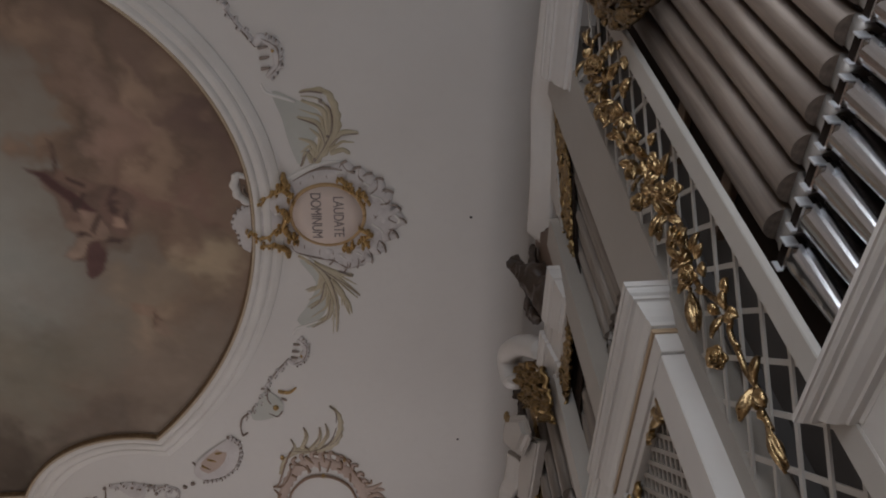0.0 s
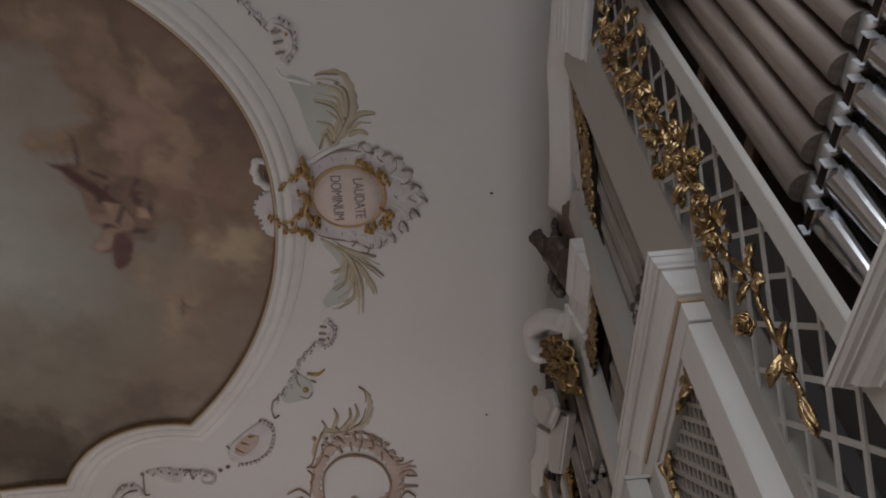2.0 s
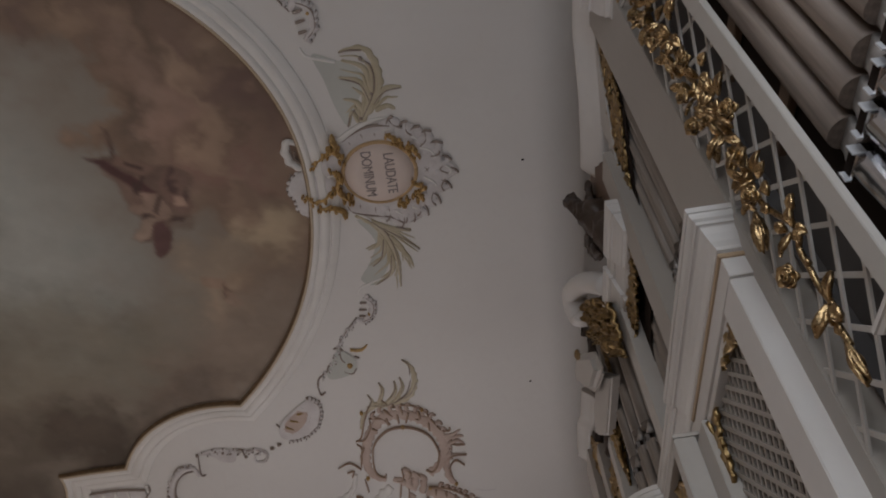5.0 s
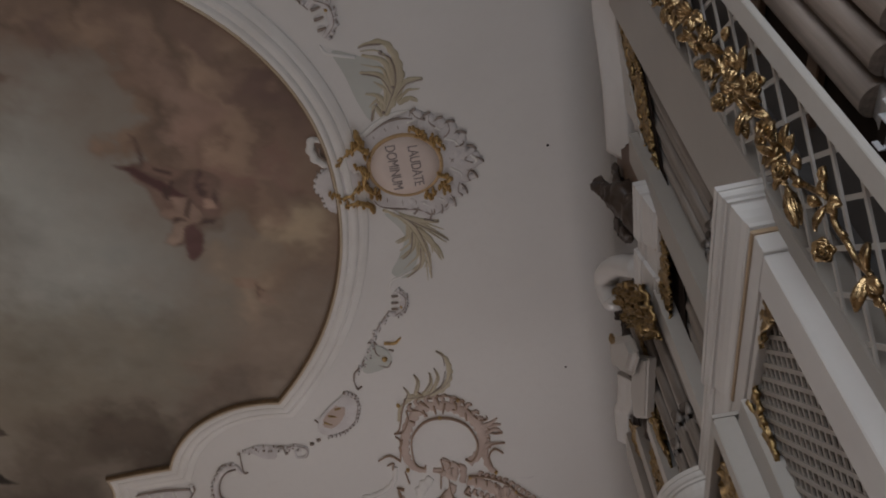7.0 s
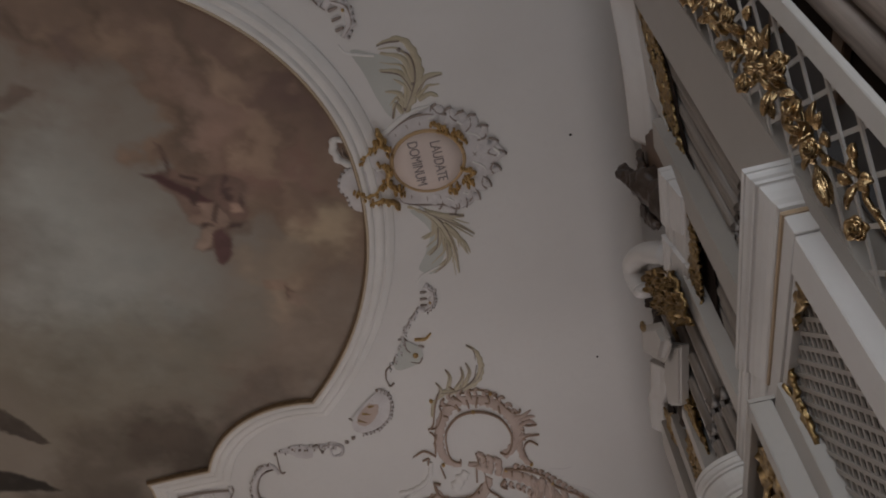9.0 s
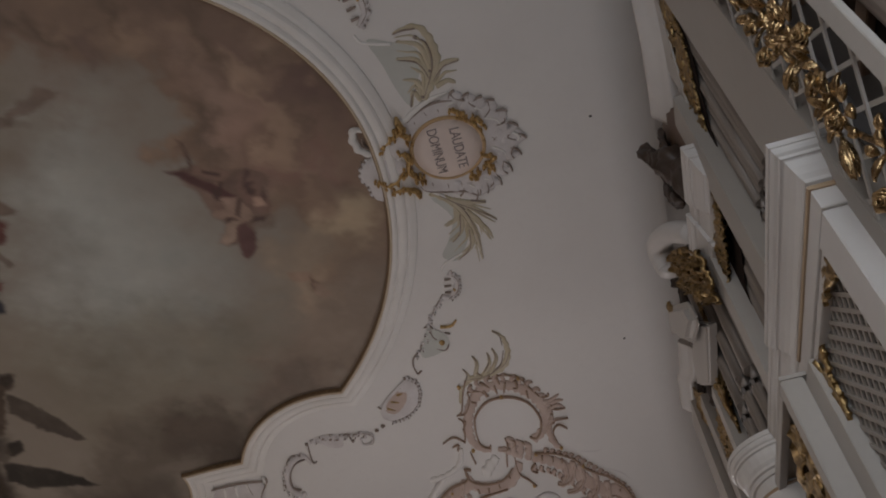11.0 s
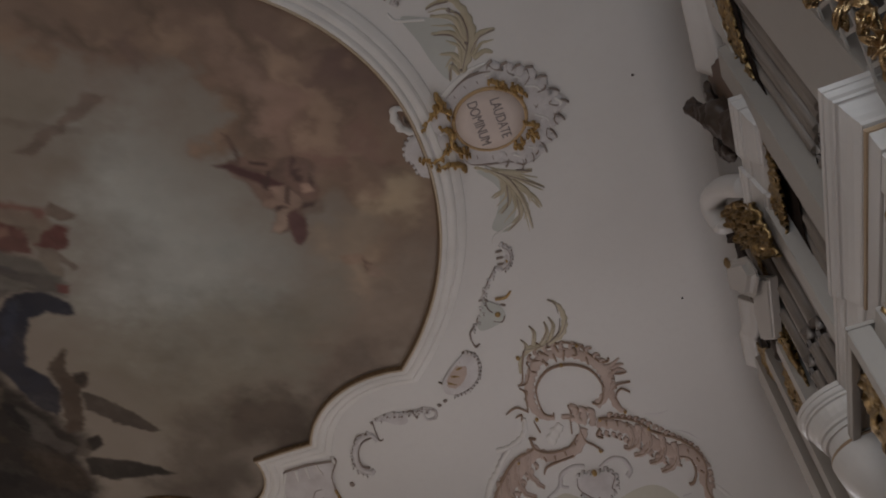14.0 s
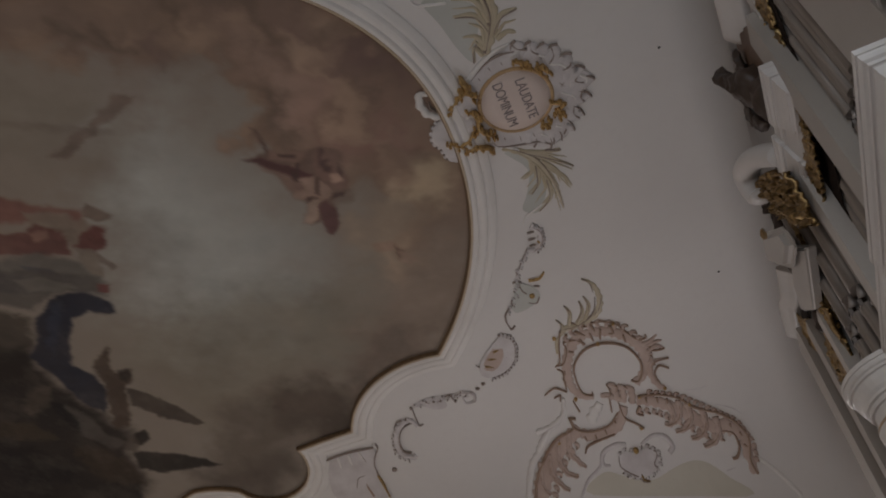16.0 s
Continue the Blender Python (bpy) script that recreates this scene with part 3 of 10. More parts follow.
brush((0.046, 0.056, 0.089), 0.60, 0.08, 0.06, (-10.27, 7.44), (-9.97, 7.41), (-10.59, 8.02), (-11.26, 8.56), (-11.14, 8.27))
brush((0.026, 0.018, 0.013), 0.90, 0.12, 0.10, (-13.08, 7.46), (-12.13, 8.11), (-11.88, 8.35), (-11.92, 9.15), (-12.35, 8.82), (-13.62, 7.93))
brush((0.096, 0.076, 0.056), 0.85, 0.10, 0.08, (-12.77, 9.28), (-12.2, 9.1), (-11.94, 9.27), (-12.36, 9.67), (-12.93, 9.85), (-12.99, 9.57))
brush((0.111, 0.099, 0.084), 0.70, 0.06, 0.06, (-12.18, 9.8), (-12.07, 10.24), (-12.13, 11.12), (-11.96, 11.5), (-12.39, 11.59), (-12.62, 10.86))
brush((0.011, 0.009, 0.007), 0.85, 0.06, 0.06, (-12.43, 9.69), (-12.2, 9.77), (-12.3, 10.51), (-12.6, 10.74), (-12.54, 10.09))
brush((0.066, 0.048, 0.029), 0.80, 0.10, 0.08, (-14.79, 8.96), (-13.21, 9.96), (-13.12, 10.71), (-13.58, 10.52), (-15.1, 9.23))
brush((0.055, 0.037, 0.022), 0.70, 0.12, 0.10, (-13.16, 10.96), (-12.45, 11.5), (-12.33, 12.35), (-12.56, 12.88), (-13.23, 12.42), (-13.35, 11.68))
brush((0.012, 0.009, 0.007), 0.80, 0.20, 0.15, (-15.27, 9.39), (-13.64, 10.68), (-13.55, 11.71), (-14.52, 12.47), (-17.83, 11.71))
brush((0.082, 0.056, 0.038), 0.95, 0.05, 0.05, (-10.9, 9.18), (-10.55, 9.02), (-10.19, 8.86), (-10.56, 9.36), (-10.62, 9.57), (-10.27, 9.63), (-10.46, 9.91), (-10.74, 10.0), (-11.03, 10.46), (-11.48, 11.11), (-11.88, 11.04), (-11.39, 10.26), (-11.01, 9.71))
brush((0.076, 0.059, 0.046), 0.92, 0.04, 0.04, (-10.75, 10.06), (-10.52, 10.43), (-10.19, 11.2), (-10.07, 11.78), (-10.28, 11.78), (-10.73, 11.24), (-11.04, 10.55))
brush((0.021, 0.015, 0.012), 0.70, 0.03, 0.03, (-10.53, 9.5), (-10.31, 9.58), (-10.39, 9.83), (-10.63, 9.91), (-10.67, 9.79))
brush((0.017, 0.012, 0.009), 0.95, 0.04, 0.03, (-11.58, 11.34), (-11.34, 11.35), (-11.42, 11.67), (-11.75, 11.77), (-11.85, 11.59))
brush((0.097, 0.079, 0.061), 0.70, 0.04, 0.04, (-11.99, 11.49), (-11.65, 11.41), (-11.75, 11.75), (-12.03, 11.92), (-12.14, 11.73))
brush((0.021, 0.016, 0.012), 0.93, 0.05, 0.04, (-12.1, 11.9), (-11.88, 11.91), (-11.34, 12.25), (-10.8, 12.73), (-10.55, 13.07), (-11.13, 12.94), (-11.89, 12.73), (-12.28, 12.4))
canvas.group = 0
# small painted smudges
brush((0.106, 0.078, 0.059), 0.70, 0.05, 0.04, (-8.49, 12.05), (-8.07, 11.87), (-8.1, 12.08), (-8.36, 12.29))
brush((0.168, 0.132, 0.103), 0.50, 0.20, 0.15, (-8.62, 11.33), (-7.98, 11.33), (-8.08, 11.86), (-7.17, 12.22), (-7.17, 12.77), (-7.89, 12.75), (-8.42, 12.26))
canvas.group = 4
# the winged figure, as plain strokes
brush((0.207, 0.137, 0.11), 0.96, 0.06, 0.04, (-5.17, 6.35), (-4.87, 6.38), (-4.34, 6.66), (-4.12, 6.67), (-3.9, 6.91), (-4.02, 7.36), (-4.2, 7.69), (-4.4, 7.7), (-4.7, 8.29), (-4.95, 8.49), (-4.91, 8.08), (-5.11, 8.05), (-5.2, 7.98), (-4.89, 7.58), (-5.01, 7.39), (-5.02, 6.79))
brush((0.162, 0.103, 0.087), 0.97, 0.04, 0.03, (-4.83, 5.84), (-4.79, 5.92), (-4.86, 6.41), (-4.8, 6.57), (-4.95, 6.49), (-4.9, 6.25))
brush((0.287, 0.197, 0.155), 0.95, 0.06, 0.05, (-5.2, 6.34), (-4.84, 6.89), (-4.89, 7.34), (-5.01, 7.43), (-5.06, 6.84))
brush((0.296, 0.192, 0.15), 0.95, 0.04, 0.04, (-4.86, 6.36), (-4.36, 6.68), (-4.6, 6.79), (-4.71, 6.98), (-4.79, 6.85), (-4.66, 6.73), (-4.94, 6.49))
brush((0.123, 0.06, 0.058), 0.95, 0.04, 0.03, (-5.29, 6.33), (-5.1, 6.37), (-4.69, 6.84), (-4.48, 7.16), (-4.57, 7.28), (-4.77, 7.06), (-5.02, 6.71))
brush((0.247, 0.157, 0.127), 0.90, 0.05, 0.05, (-4.31, 6.85), (-4.12, 6.67), (-4.04, 6.83), (-3.92, 6.92), (-4.1, 7.16), (-4.05, 7.35), (-4.19, 7.66), (-4.4, 7.64), (-4.37, 7.39), (-4.45, 7.12))
brush((0.128, 0.08, 0.071), 0.97, 0.04, 0.04, (-4.14, 6.69), (-4.08, 6.73), (-4.23, 6.93), (-4.07, 6.99), (-4.17, 7.04), (-4.33, 7.03))
brush((0.498, 0.34, 0.258), 0.97, 0.03, 0.03, (-4.24, 7.23), (-4.13, 7.33), (-4.15, 7.49), (-4.32, 7.42))
brush((0.42, 0.293, 0.226), 0.90, 0.04, 0.04, (-4.79, 7.09), (-4.49, 7.18), (-4.42, 7.46), (-4.42, 7.67), (-4.72, 7.76), (-4.71, 7.54), (-4.88, 7.52), (-5.02, 7.39))
brush((0.483, 0.356, 0.275), 0.97, 0.03, 0.03, (-4.89, 7.58), (-4.7, 7.64), (-4.92, 7.99), (-5.11, 8.05), (-5.2, 7.98))
brush((0.248, 0.163, 0.133), 0.85, 0.03, 0.04, (-4.93, 7.21), (-4.72, 7.13), (-4.78, 7.26), (-4.94, 7.32))
brush((0.164, 0.086, 0.081), 0.95, 0.03, 0.03, (-4.79, 7.72), (-4.62, 7.7), (-4.55, 7.95), (-4.7, 8.29), (-4.95, 8.49), (-4.96, 8.31), (-4.87, 8.02))
brush((0.232, 0.167, 0.13), 0.60, 0.08, 0.06, (-4.36, 7.48), (-4.13, 7.7), (-4.22, 7.97), (-4.44, 7.93), (-4.52, 7.63))
brush((0.098, 0.062, 0.054), 0.85, 0.03, 0.02, (-4.79, 6.85), (-4.68, 6.98), (-4.82, 7.15), (-4.85, 7.04))
brush((0.104, 0.066, 0.057), 0.85, 0.03, 0.02, (-4.5, 7.16), (-4.45, 7.23), (-4.65, 7.57), (-4.69, 7.47))
brush((0.108, 0.068, 0.059), 0.85, 0.03, 0.02, (-4.26, 6.98), (-4.15, 7.13), (-4.25, 7.24), (-4.33, 7.15))
brush((0.108, 0.068, 0.059), 0.85, 0.03, 0.02, (-4.42, 7.62), (-4.21, 7.69), (-4.31, 7.77), (-4.52, 7.73))
brush((0.099, 0.063, 0.055), 0.85, 0.03, 0.02, (-4.63, 6.76), (-4.58, 6.81), (-4.74, 7.06), (-4.77, 7.0))
brush((0.109, 0.068, 0.06), 0.85, 0.03, 0.02, (-4.03, 7.12), (-4.07, 7.33), (-4.14, 7.41), (-4.14, 7.25))
brush((0.101, 0.064, 0.056), 0.85, 0.03, 0.02, (-4.86, 7.5), (-4.74, 7.54), (-4.84, 7.61), (-4.92, 7.6))
brush((0.098, 0.062, 0.054), 0.85, 0.03, 0.02, (-4.75, 6.47), (-4.51, 6.65), (-4.57, 6.69), (-4.79, 6.54))
brush((0.403, 0.278, 0.207), 0.75, 0.04, 0.04, (-4.46, 9.02), (-4.13, 9.08), (-4.06, 9.31), (-4.27, 9.35), (-4.45, 9.22))
brush((0.195, 0.128, 0.097), 0.85, 0.03, 0.03, (-4.11, 9.18), (-4.03, 9.46), (-4.2, 9.62), (-4.19, 9.43))
brush((0.353, 0.252, 0.191), 0.85, 0.04, 0.04, (-4.11, 9.41), (-3.94, 9.61), (-3.9, 9.8), (-4.09, 9.82), (-4.19, 9.6))

fresco = thing("fresco", "ceiling fresco of brown clouds and pale sky with robed shapes", "fresco")
inner = [(p[0] + w[0] * 0.05, p[1] + w[1] * 0.05) for p, w in zip(OUTLINE, WAYS)]
for group, (name, label) in enumerate((("painted_sky", ""), ("painted_beam", "brown painted wooden beam"), ("painted_robe", "red and linen painted robe"),
                                       ("painted_mantle", "dark blue mantle over brown painted shapes"), ("painted_wing", "plum and brown painted wing"))):
    tagged(new(name, canvas.mesh(name, inner, group)), label).parent = fresco
stucco_frame = thing("fresco_surround", "white stucco moulding with a gilt inner fillet round the fresco", "moulding")
# the reveal's darker gilt paints the shade on this inner face
part("gilt_reveal", frame_strip([(0.0, 0.0), (0.004, 0.04), (0.012, 0.085), (0.03, 0.10)]), GILTSHADOW, stucco_frame, "gilt inner edge in a shaded tone")
part("gilt_fillet", frame_strip([(0.03, 0.09), (0.032, 0.108), (0.05, 0.118), (0.072, 0.108), (0.074, 0.08)]), FILLET, stucco_frame, "pale gilt fillet")
part("moulding", frame_strip([(0.074, 0.0), (0.075, 0.105), (0.10, 0.118), (0.135, 0.118), (0.16, 0.10), (0.175, 0.075), (0.19, 0.075), (0.205, 0.092), (0.25, 0.105), (0.30, 0.10),
                              (0.335, 0.075), (0.345, 0.055), (0.36, 0.055), (0.37, 0.068), (0.41, 0.062), (0.47, 0.04), (0.50, 0.025), (0.51, 0.0)]), STUCCO, stucco_frame)

# ---- the organ case ----
ORGAN_MID = 7.4
PLANE = 1.55
organ = thing("organ_case", "white painted baroque organ case with gilt carving", "organ", at=(2.2, 7.4, 0))


def case_part(name, bm, material, label="", smooth=False, parent=None):
    ob = part(name, bm, material, parent or organ, label, smooth)
    if parent is None:
        ob.matrix_parent_inverse = Matrix.Translation((-2.2, -7.4, 0))
    return ob


def swept(path, profile, bm=None):
    """A cornice: profile of (outward, z) along a plan path; outward is to the right of the way walked."""
    bm = bm or bmesh.new()
    pts = [np.array(p, float) for p in path]
    n, rings = len(pts), []
    for i, p in enumerate(pts):
        e = pts[min(i + 1, n - 1)] - pts[min(i + 1, n - 1) - 1]
        g = pts[max(i, 1)] - pts[max(i, 1) - 1]
        e, g = e / np.hypot(*e), g / np.hypot(*g)
        n1, n2 = np.array((e[1], -e[0])), np.array((g[1], -g[0]))
        m = n1 + n2
        m /= np.hypot(*m)
        m /= max(m @ n1, 0.4)
        rings.append([(p[0] + m[0] * d, p[1] + m[1] * d, z) for d, z in profile])
    return loft(bm, rings, closed=True)


def cornice_profile(z_top, height, out):
    """A stepped baroque cornice, from its foot to its flat top."""
    h, z0 = height, z_top - height
    steps = ((0.0, 0.0), (0.08, 0.0), (0.10, 0.12), (0.26, 0.15), (0.29, 0.22), (0.42, 0.31), (0.55, 0.46), (0.62, 0.60), (0.66, 0.62),
             (0.76, 0.63), (0.77, 0.70), (0.88, 0.74), (0.93, 0.81), (0.94, 0.86), (1.0, 0.87), (1.0, 1.0), (0.0, 1.0))
    return [(-0.02 if a == 0.0 else out * a, z0 + h * b) for a, b in steps]


def cornice(path, z_top, height, out, name="cornice", bm=None):
    return swept(path[::-1], cornice_profile(z_top, height, out), bm)


# back, sides and inside of the case; near-black boards paint its shade
case_part("back_board", boxed(3.3, 3.36, 0.0, 14.8, 0.0, 8.4), BROWNWOOD)
case_part("inner_board", boxed(2.45, 2.5, -0.5, 3.0, 0.0, 8.2), SHADEDINSIDE)
case_part("base_panel", boxed(1.58, 1.64, -1.0, 15.8, 0.0, 2.6), CASEGREY)
for sgn in (1, -1):
    def yy(a, b):
        return (a, b) if sgn > 0 else (2 * ORGAN_MID - b, 2 * ORGAN_MID - a)

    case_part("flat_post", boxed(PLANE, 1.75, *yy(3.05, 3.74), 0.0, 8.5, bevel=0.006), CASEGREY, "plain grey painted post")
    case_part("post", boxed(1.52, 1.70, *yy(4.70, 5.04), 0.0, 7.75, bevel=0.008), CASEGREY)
    case_part("back_panel", boxed(1.86, 1.90, *yy(3.7, 6.4), 2.0, 8.2), SHADEDINSIDE)
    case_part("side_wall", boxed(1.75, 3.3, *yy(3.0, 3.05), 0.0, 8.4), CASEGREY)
    if sgn > 0:
        case_part("frieze", boxed(1.68, 1.9, 3.6, 5.4, 8.1, 8.5), CASEWHITE)
    # middle cornice
    if sgn > 0:
        case_part("middle_cornice", cornice([(1.9, 4.95), (1.53, 4.95), (1.53, 5.36), (1.57, 5.36), (1.57, 5.80), (1.53, 5.80), (1.53, 6.10), (1.9, 6.10)], 7.17, 0.40, 0.13), CASEWHITE)
    if sgn > 0:
        case_part("side_cornice", cornice([(2.2, 0.9), (1.55, 0.9), (1.55, 3.24), (1.75, 3.24)], 8.25, 0.62, 0.15), CASEWHITE)

    # wavy top board of the tall field
    line = smooth_line(([(1.4, 8.75), (2.4, 8.70)] if sgn > 0 else []) + [(3.2, 8.76), (3.9, 8.84), (4.25, 8.70), (4.6, 8.56), (4.95, 8.50), (5.40, 8.46)], 6)
    bm = bmesh.new()
    rings = []
    for y, z in line:
        if sgn < 0:
            y = 14.8 - y
        h = 0.35 if sgn > 0 else 0.20
        rings.append([(1.75, y, z - h), (1.62, y, z - h), (1.60, y, z - 0.95 * h), (1.575, y, z - 0.72 * h), (1.535, y, z - 0.52 * h), (1.50, y, z - 0.38 * h), (1.475, y, z - 0.24 * h),
                      (1.455, y, z - 0.14 * h), (1.45, y, z - 0.01), (1.47, y, z + 0.01), (1.75, y, z + 0.02)])
    # the far board's weaker light is put into its duller white
    case_part("top_board", loft(bm, rings), CASEWHITE if sgn > 0 else CASEDIM, "wavy white top moulding")
    for p in organ.children[-1].data.polygons:
        p.use_smooth = len(p.vertices) == 4


def carved_plate(outline_low, outline_high, x, depth, seed, n=46, rows=16):
    """A gilt carved and pierced plate in the plane of the case: between two lines of (y, z), lumpy like leaves."""
    bm = bmesh.new()
    lo, hi = smooth_line(outline_low, 12), smooth_line(outline_high, 12)
    grid = []
    for i in range(n + 1):
        a = np.array(lo[round(i * (len(lo) - 1) / n)])
        b = np.array(hi[round(i * (len(hi) - 1) / n)])
        row = []
        for j in range(rows + 1):
            k = j / rows
            p = a + (b - a) * k
            v = Vector((seed * 3.1, p[0] * 9, p[1] * 9))
            h = abs(noise.noise(v)) * 1.3 + abs(noise.noise(v * 2.3)) * 0.6
            edge = 0.0
            if j == 0:
                edge = 0.05 * noise.noise(Vector((seed, p[0] * 26, p[1] * 26)))
            row.append((x - depth * (0.25 + h), p[0] + edge, p[1] + edge))
        grid.append(row)
    vs = [[bm.verts.new(q) for q in r] for r in grid]
    for i in range(n):
        for j in range(rows):
            q = grid[i][j]
            hole = noise.noise(Vector((seed * 7.7 + 5, q[1] * 11, q[2] * 11)))
            if hole > 0.28 and 0 < j < rows - 1:
                continue
            bm.faces.new((vs[i][j], vs[i + 1][j], vs[i + 1][j + 1], vs[i][j + 1]))
    r = bmesh.ops.extrude_face_region(bm, geom=list(bm.faces))
    for v in r["geom"]:
        if isinstance(v, bmesh.types.BMVert):
            v.co.x += 0.03
    return bm


for sgn in (1, -1):
    def my(line):
        return line if sgn > 0 else [(14.8 - y, z) for y, z in line]

    case_part("pipe_shade", carved_plate(my([(3.68, 8.30), (3.82, 8.02), (3.98, 7.85), (4.08, 7.62), (4.30, 7.48), (4.52, 7.30), (4.72, 7.12)]), my([(3.91, 8.62), (4.13, 8.36), (4.40, 8.18), (4.62, 8.02), (4.74, 7.80), (4.78, 7.52), (4.78, 7.30)]), 1.64, 0.03, 1 + sgn, 90, 22), OLDGOLD,
              "gilt carved and pierced pipe shade", True)
    case_part("pipe_shade", carved_plate(my([(5.06, 6.80), (5.21, 6.60), (5.52, 6.52), (5.88, 6.48), (6.08, 6.30)]), my([(5.06, 7.05), (5.3, 7.1), (5.7, 7.12), (6.0, 7.12), (6.14, 6.96)]), 1.58, 0.045, 4 + sgn, 80, 18), OLDGOLD,
              "gilt carved and pierced pipe shade", True)
    # dark sheets paint the shadow of the pierced shades on the pipes
    for k, edge in enumerate(([(3.74, 8.40), (3.88, 8.12), (3.97, 7.82), (4.09, 7.47), (4.35, 7.30), (4.61, 7.05), (4.70, 6.90), (4.70, 8.40)],
                              [(5.05, 6.74), (5.20, 6.46), (5.50, 6.36), (5.88, 6.28), (5.95, 6.12), (5.95, 7.00), (5.05, 7.00)])):
        edge = my(edge)
        case_part("shade_back", loft(bmesh.new(), [[(1.645, y, z) for y, z in edge], [(1.655, y, z) for y, z in edge]]), SHADEDINSIDE, "dark sheet for the shadow under the carving")
    case_part("post", boxed(1.50, 1.70, *sorted((y if sgn > 0 else 14.8 - y) for y in (5.95, 6.20)), 0.0, 7.1, bevel=0.008), CASEDIM)
    if sgn < 0:
        break
    bm = bmesh.new()
    edge = my([(3.0, 8.78), (3.0, 8.5), (3.70, 8.5), (3.78, 8.55), (4.08, 8.30), (4.24, 8.10), (4.42, 7.90), (4.70, 7.60), (4.70, 8.70)])
    loft(bm, [[(1.605, y, z) for y, z in edge], [(1.622, y, z) for y, z in edge]])
    case_part("arched_board", bm, CASEDIM)
    case_part("corner_carving", carved_plate(my([(1.62, 5.60), (1.80, 5.82), (2.00, 6.08), (2.15, 6.46)]), my([(1.70, 6.95), (1.85, 6.95), (2.02, 6.95), (2.18, 6.95)]), 1.47, 0.06, 9 + sgn, 60, 30), GOLD,
              "gilt carved drapery under the cornice", True)

# centre: arched field crowned with gilt carving
for sgn in (1, -1):
    def cy(y):
        return y if sgn > 0 else 14.8 - y

    # the cornice rises in a thick rounded sweep and rolls in at its end
    arch = smooth_line([(1.50, 6.02, 7.22), (1.46, 6.25, 7.48), (1.42, 6.62, 7.88), (1.38, 7.02, 8.22), (1.36, 7.34, 8.40), (1.37, 7.50, 8.30), (1.40, 7.52, 8.12), (1.43, 7.36, 8.02)], 7)
    if sgn > 0:
        rings = []
        for i, p in enumerate(arch):
            t = arch[min(i + 1, len(arch) - 1)] - arch[max(i - 1, 0)]
            t /= np.linalg.norm(t)
            side = np.cross(t, (1, 0, 0))
            side /= np.linalg.norm(side)
            w = 0.125 * min(1.0, 0.55 + 0.04 * (len(arch) - 1 - i))
            rings.append([tuple(p + np.array((0.16, 0, 0)) * math.cos(a) + side * w * math.sin(a)) for a in np.arange(14) * math.pi / 7])
        case_part("arch_cornice", loft(bmesh.new(), rings), CASEWHITE, "white rounded arch scroll", True)
    case_part("arch_carving", carved_plate([(cy(y), z) for y, z in ((6.14, 6.36), (6.42, 6.64), (6.69, 6.92), (7.02, 7.28), (7.36, 7.66))],
                                           [(cy(y), z) for y, z in ((5.92, 6.90), (6.14, 7.12), (6.46, 7.48), (6.88, 7.84), (7.36, 8.20))], 1.47 if sgn > 0 else 1.60, 0.11 if sgn > 0 else 0.03, 40 + sgn, 90, 36), OLDGOLD,
              "gilt carved crown under the arch", True)


def slab(name, x0, x1, material, label, *outline, soft=0.03):
    """A board with softened edges, parallel to the case front: an outline of (y, z) from x0 back to x1."""
    bm = loft(bmesh.new(), [[(x0, y, z) for y, z in outline], [(x1, y, z) for y, z in outline]])
    bmesh.ops.bevel(bm, geom=[e for e in bm.edges if abs(e.verts[0].co.x - x0) < 1e-4], offset=soft, segments=3, affect="EDGES")
    return case_part(name, bm, material, label)


slab("crest_block", 1.30, 1.40, CASEDIM, "white crest block on the arch, dimmed in colour", (8.25, 8.17), (7.20, 7.33), (7.11, 6.96), (7.92, 7.28), (8.82, 8.10), (8.58, 8.20), soft=0.08)
slab("arch_cornice", 1.45, 1.56, CASEDIM, "white falling arch cornice, dimmed in colour", (7.87, 7.53), (7.14, 6.91), (8.45, 7.01), (9.26, 7.57), (8.79, 7.72))
slab("crest_board", 1.56, 1.70, BROWNWOOD, "brown unpainted board behind the figure", (5.45, 8.50), (4.92, 7.90), (4.95, 7.30), (5.50, 7.40), (5.92, 8.10), (5.95, 8.45))
slab("scroll_end", 1.53, 1.62, CASEWHITE, "rounded white end of the side cornice", (2.32, 7.30), (2.26, 6.93), (2.18, 6.68), (2.05, 6.46), (1.90, 6.26), (1.70, 6.05), (1.70, 7.30))
case_part("crest_ornament", carved_plate([(8.30, 8.05), (8.55, 8.35), (8.75, 8.65)], [(8.62, 7.95), (8.95, 8.25), (9.1, 8.55)], 1.46, 0.08, 51, 26, 12), OLDGOLD, "worn gilt crest ornament", True)
case_part("pipe_shade", carved_plate([(8.20, 6.75), (8.30, 7.0), (8.40, 7.2)], [(8.45, 6.55), (8.60, 6.85), (8.70, 7.1)], 1.56, 0.04, 53, 22, 10), OLDGOLD, "gilt carved and pierced pipe shade", True)


case_part("tower_back", boxed(1.75, 1.8, 6.1, 8.7, 2.0, 8.2), SHADEDINSIDE)

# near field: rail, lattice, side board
case_part("rail", boxed(1.50, 1.54, 2.115, 2.25, 2.9, 8.0, bevel=0.004), CASEDIM)
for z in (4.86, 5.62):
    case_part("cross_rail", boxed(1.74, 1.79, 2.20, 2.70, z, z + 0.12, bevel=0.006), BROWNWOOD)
# near-black and dark grey boards paint the shade behind rail and lattice
case_part("inner_post", boxed(1.80, 1.86, 2.16, 2.245, 3.2, 7.8), SHADEDINSIDE)
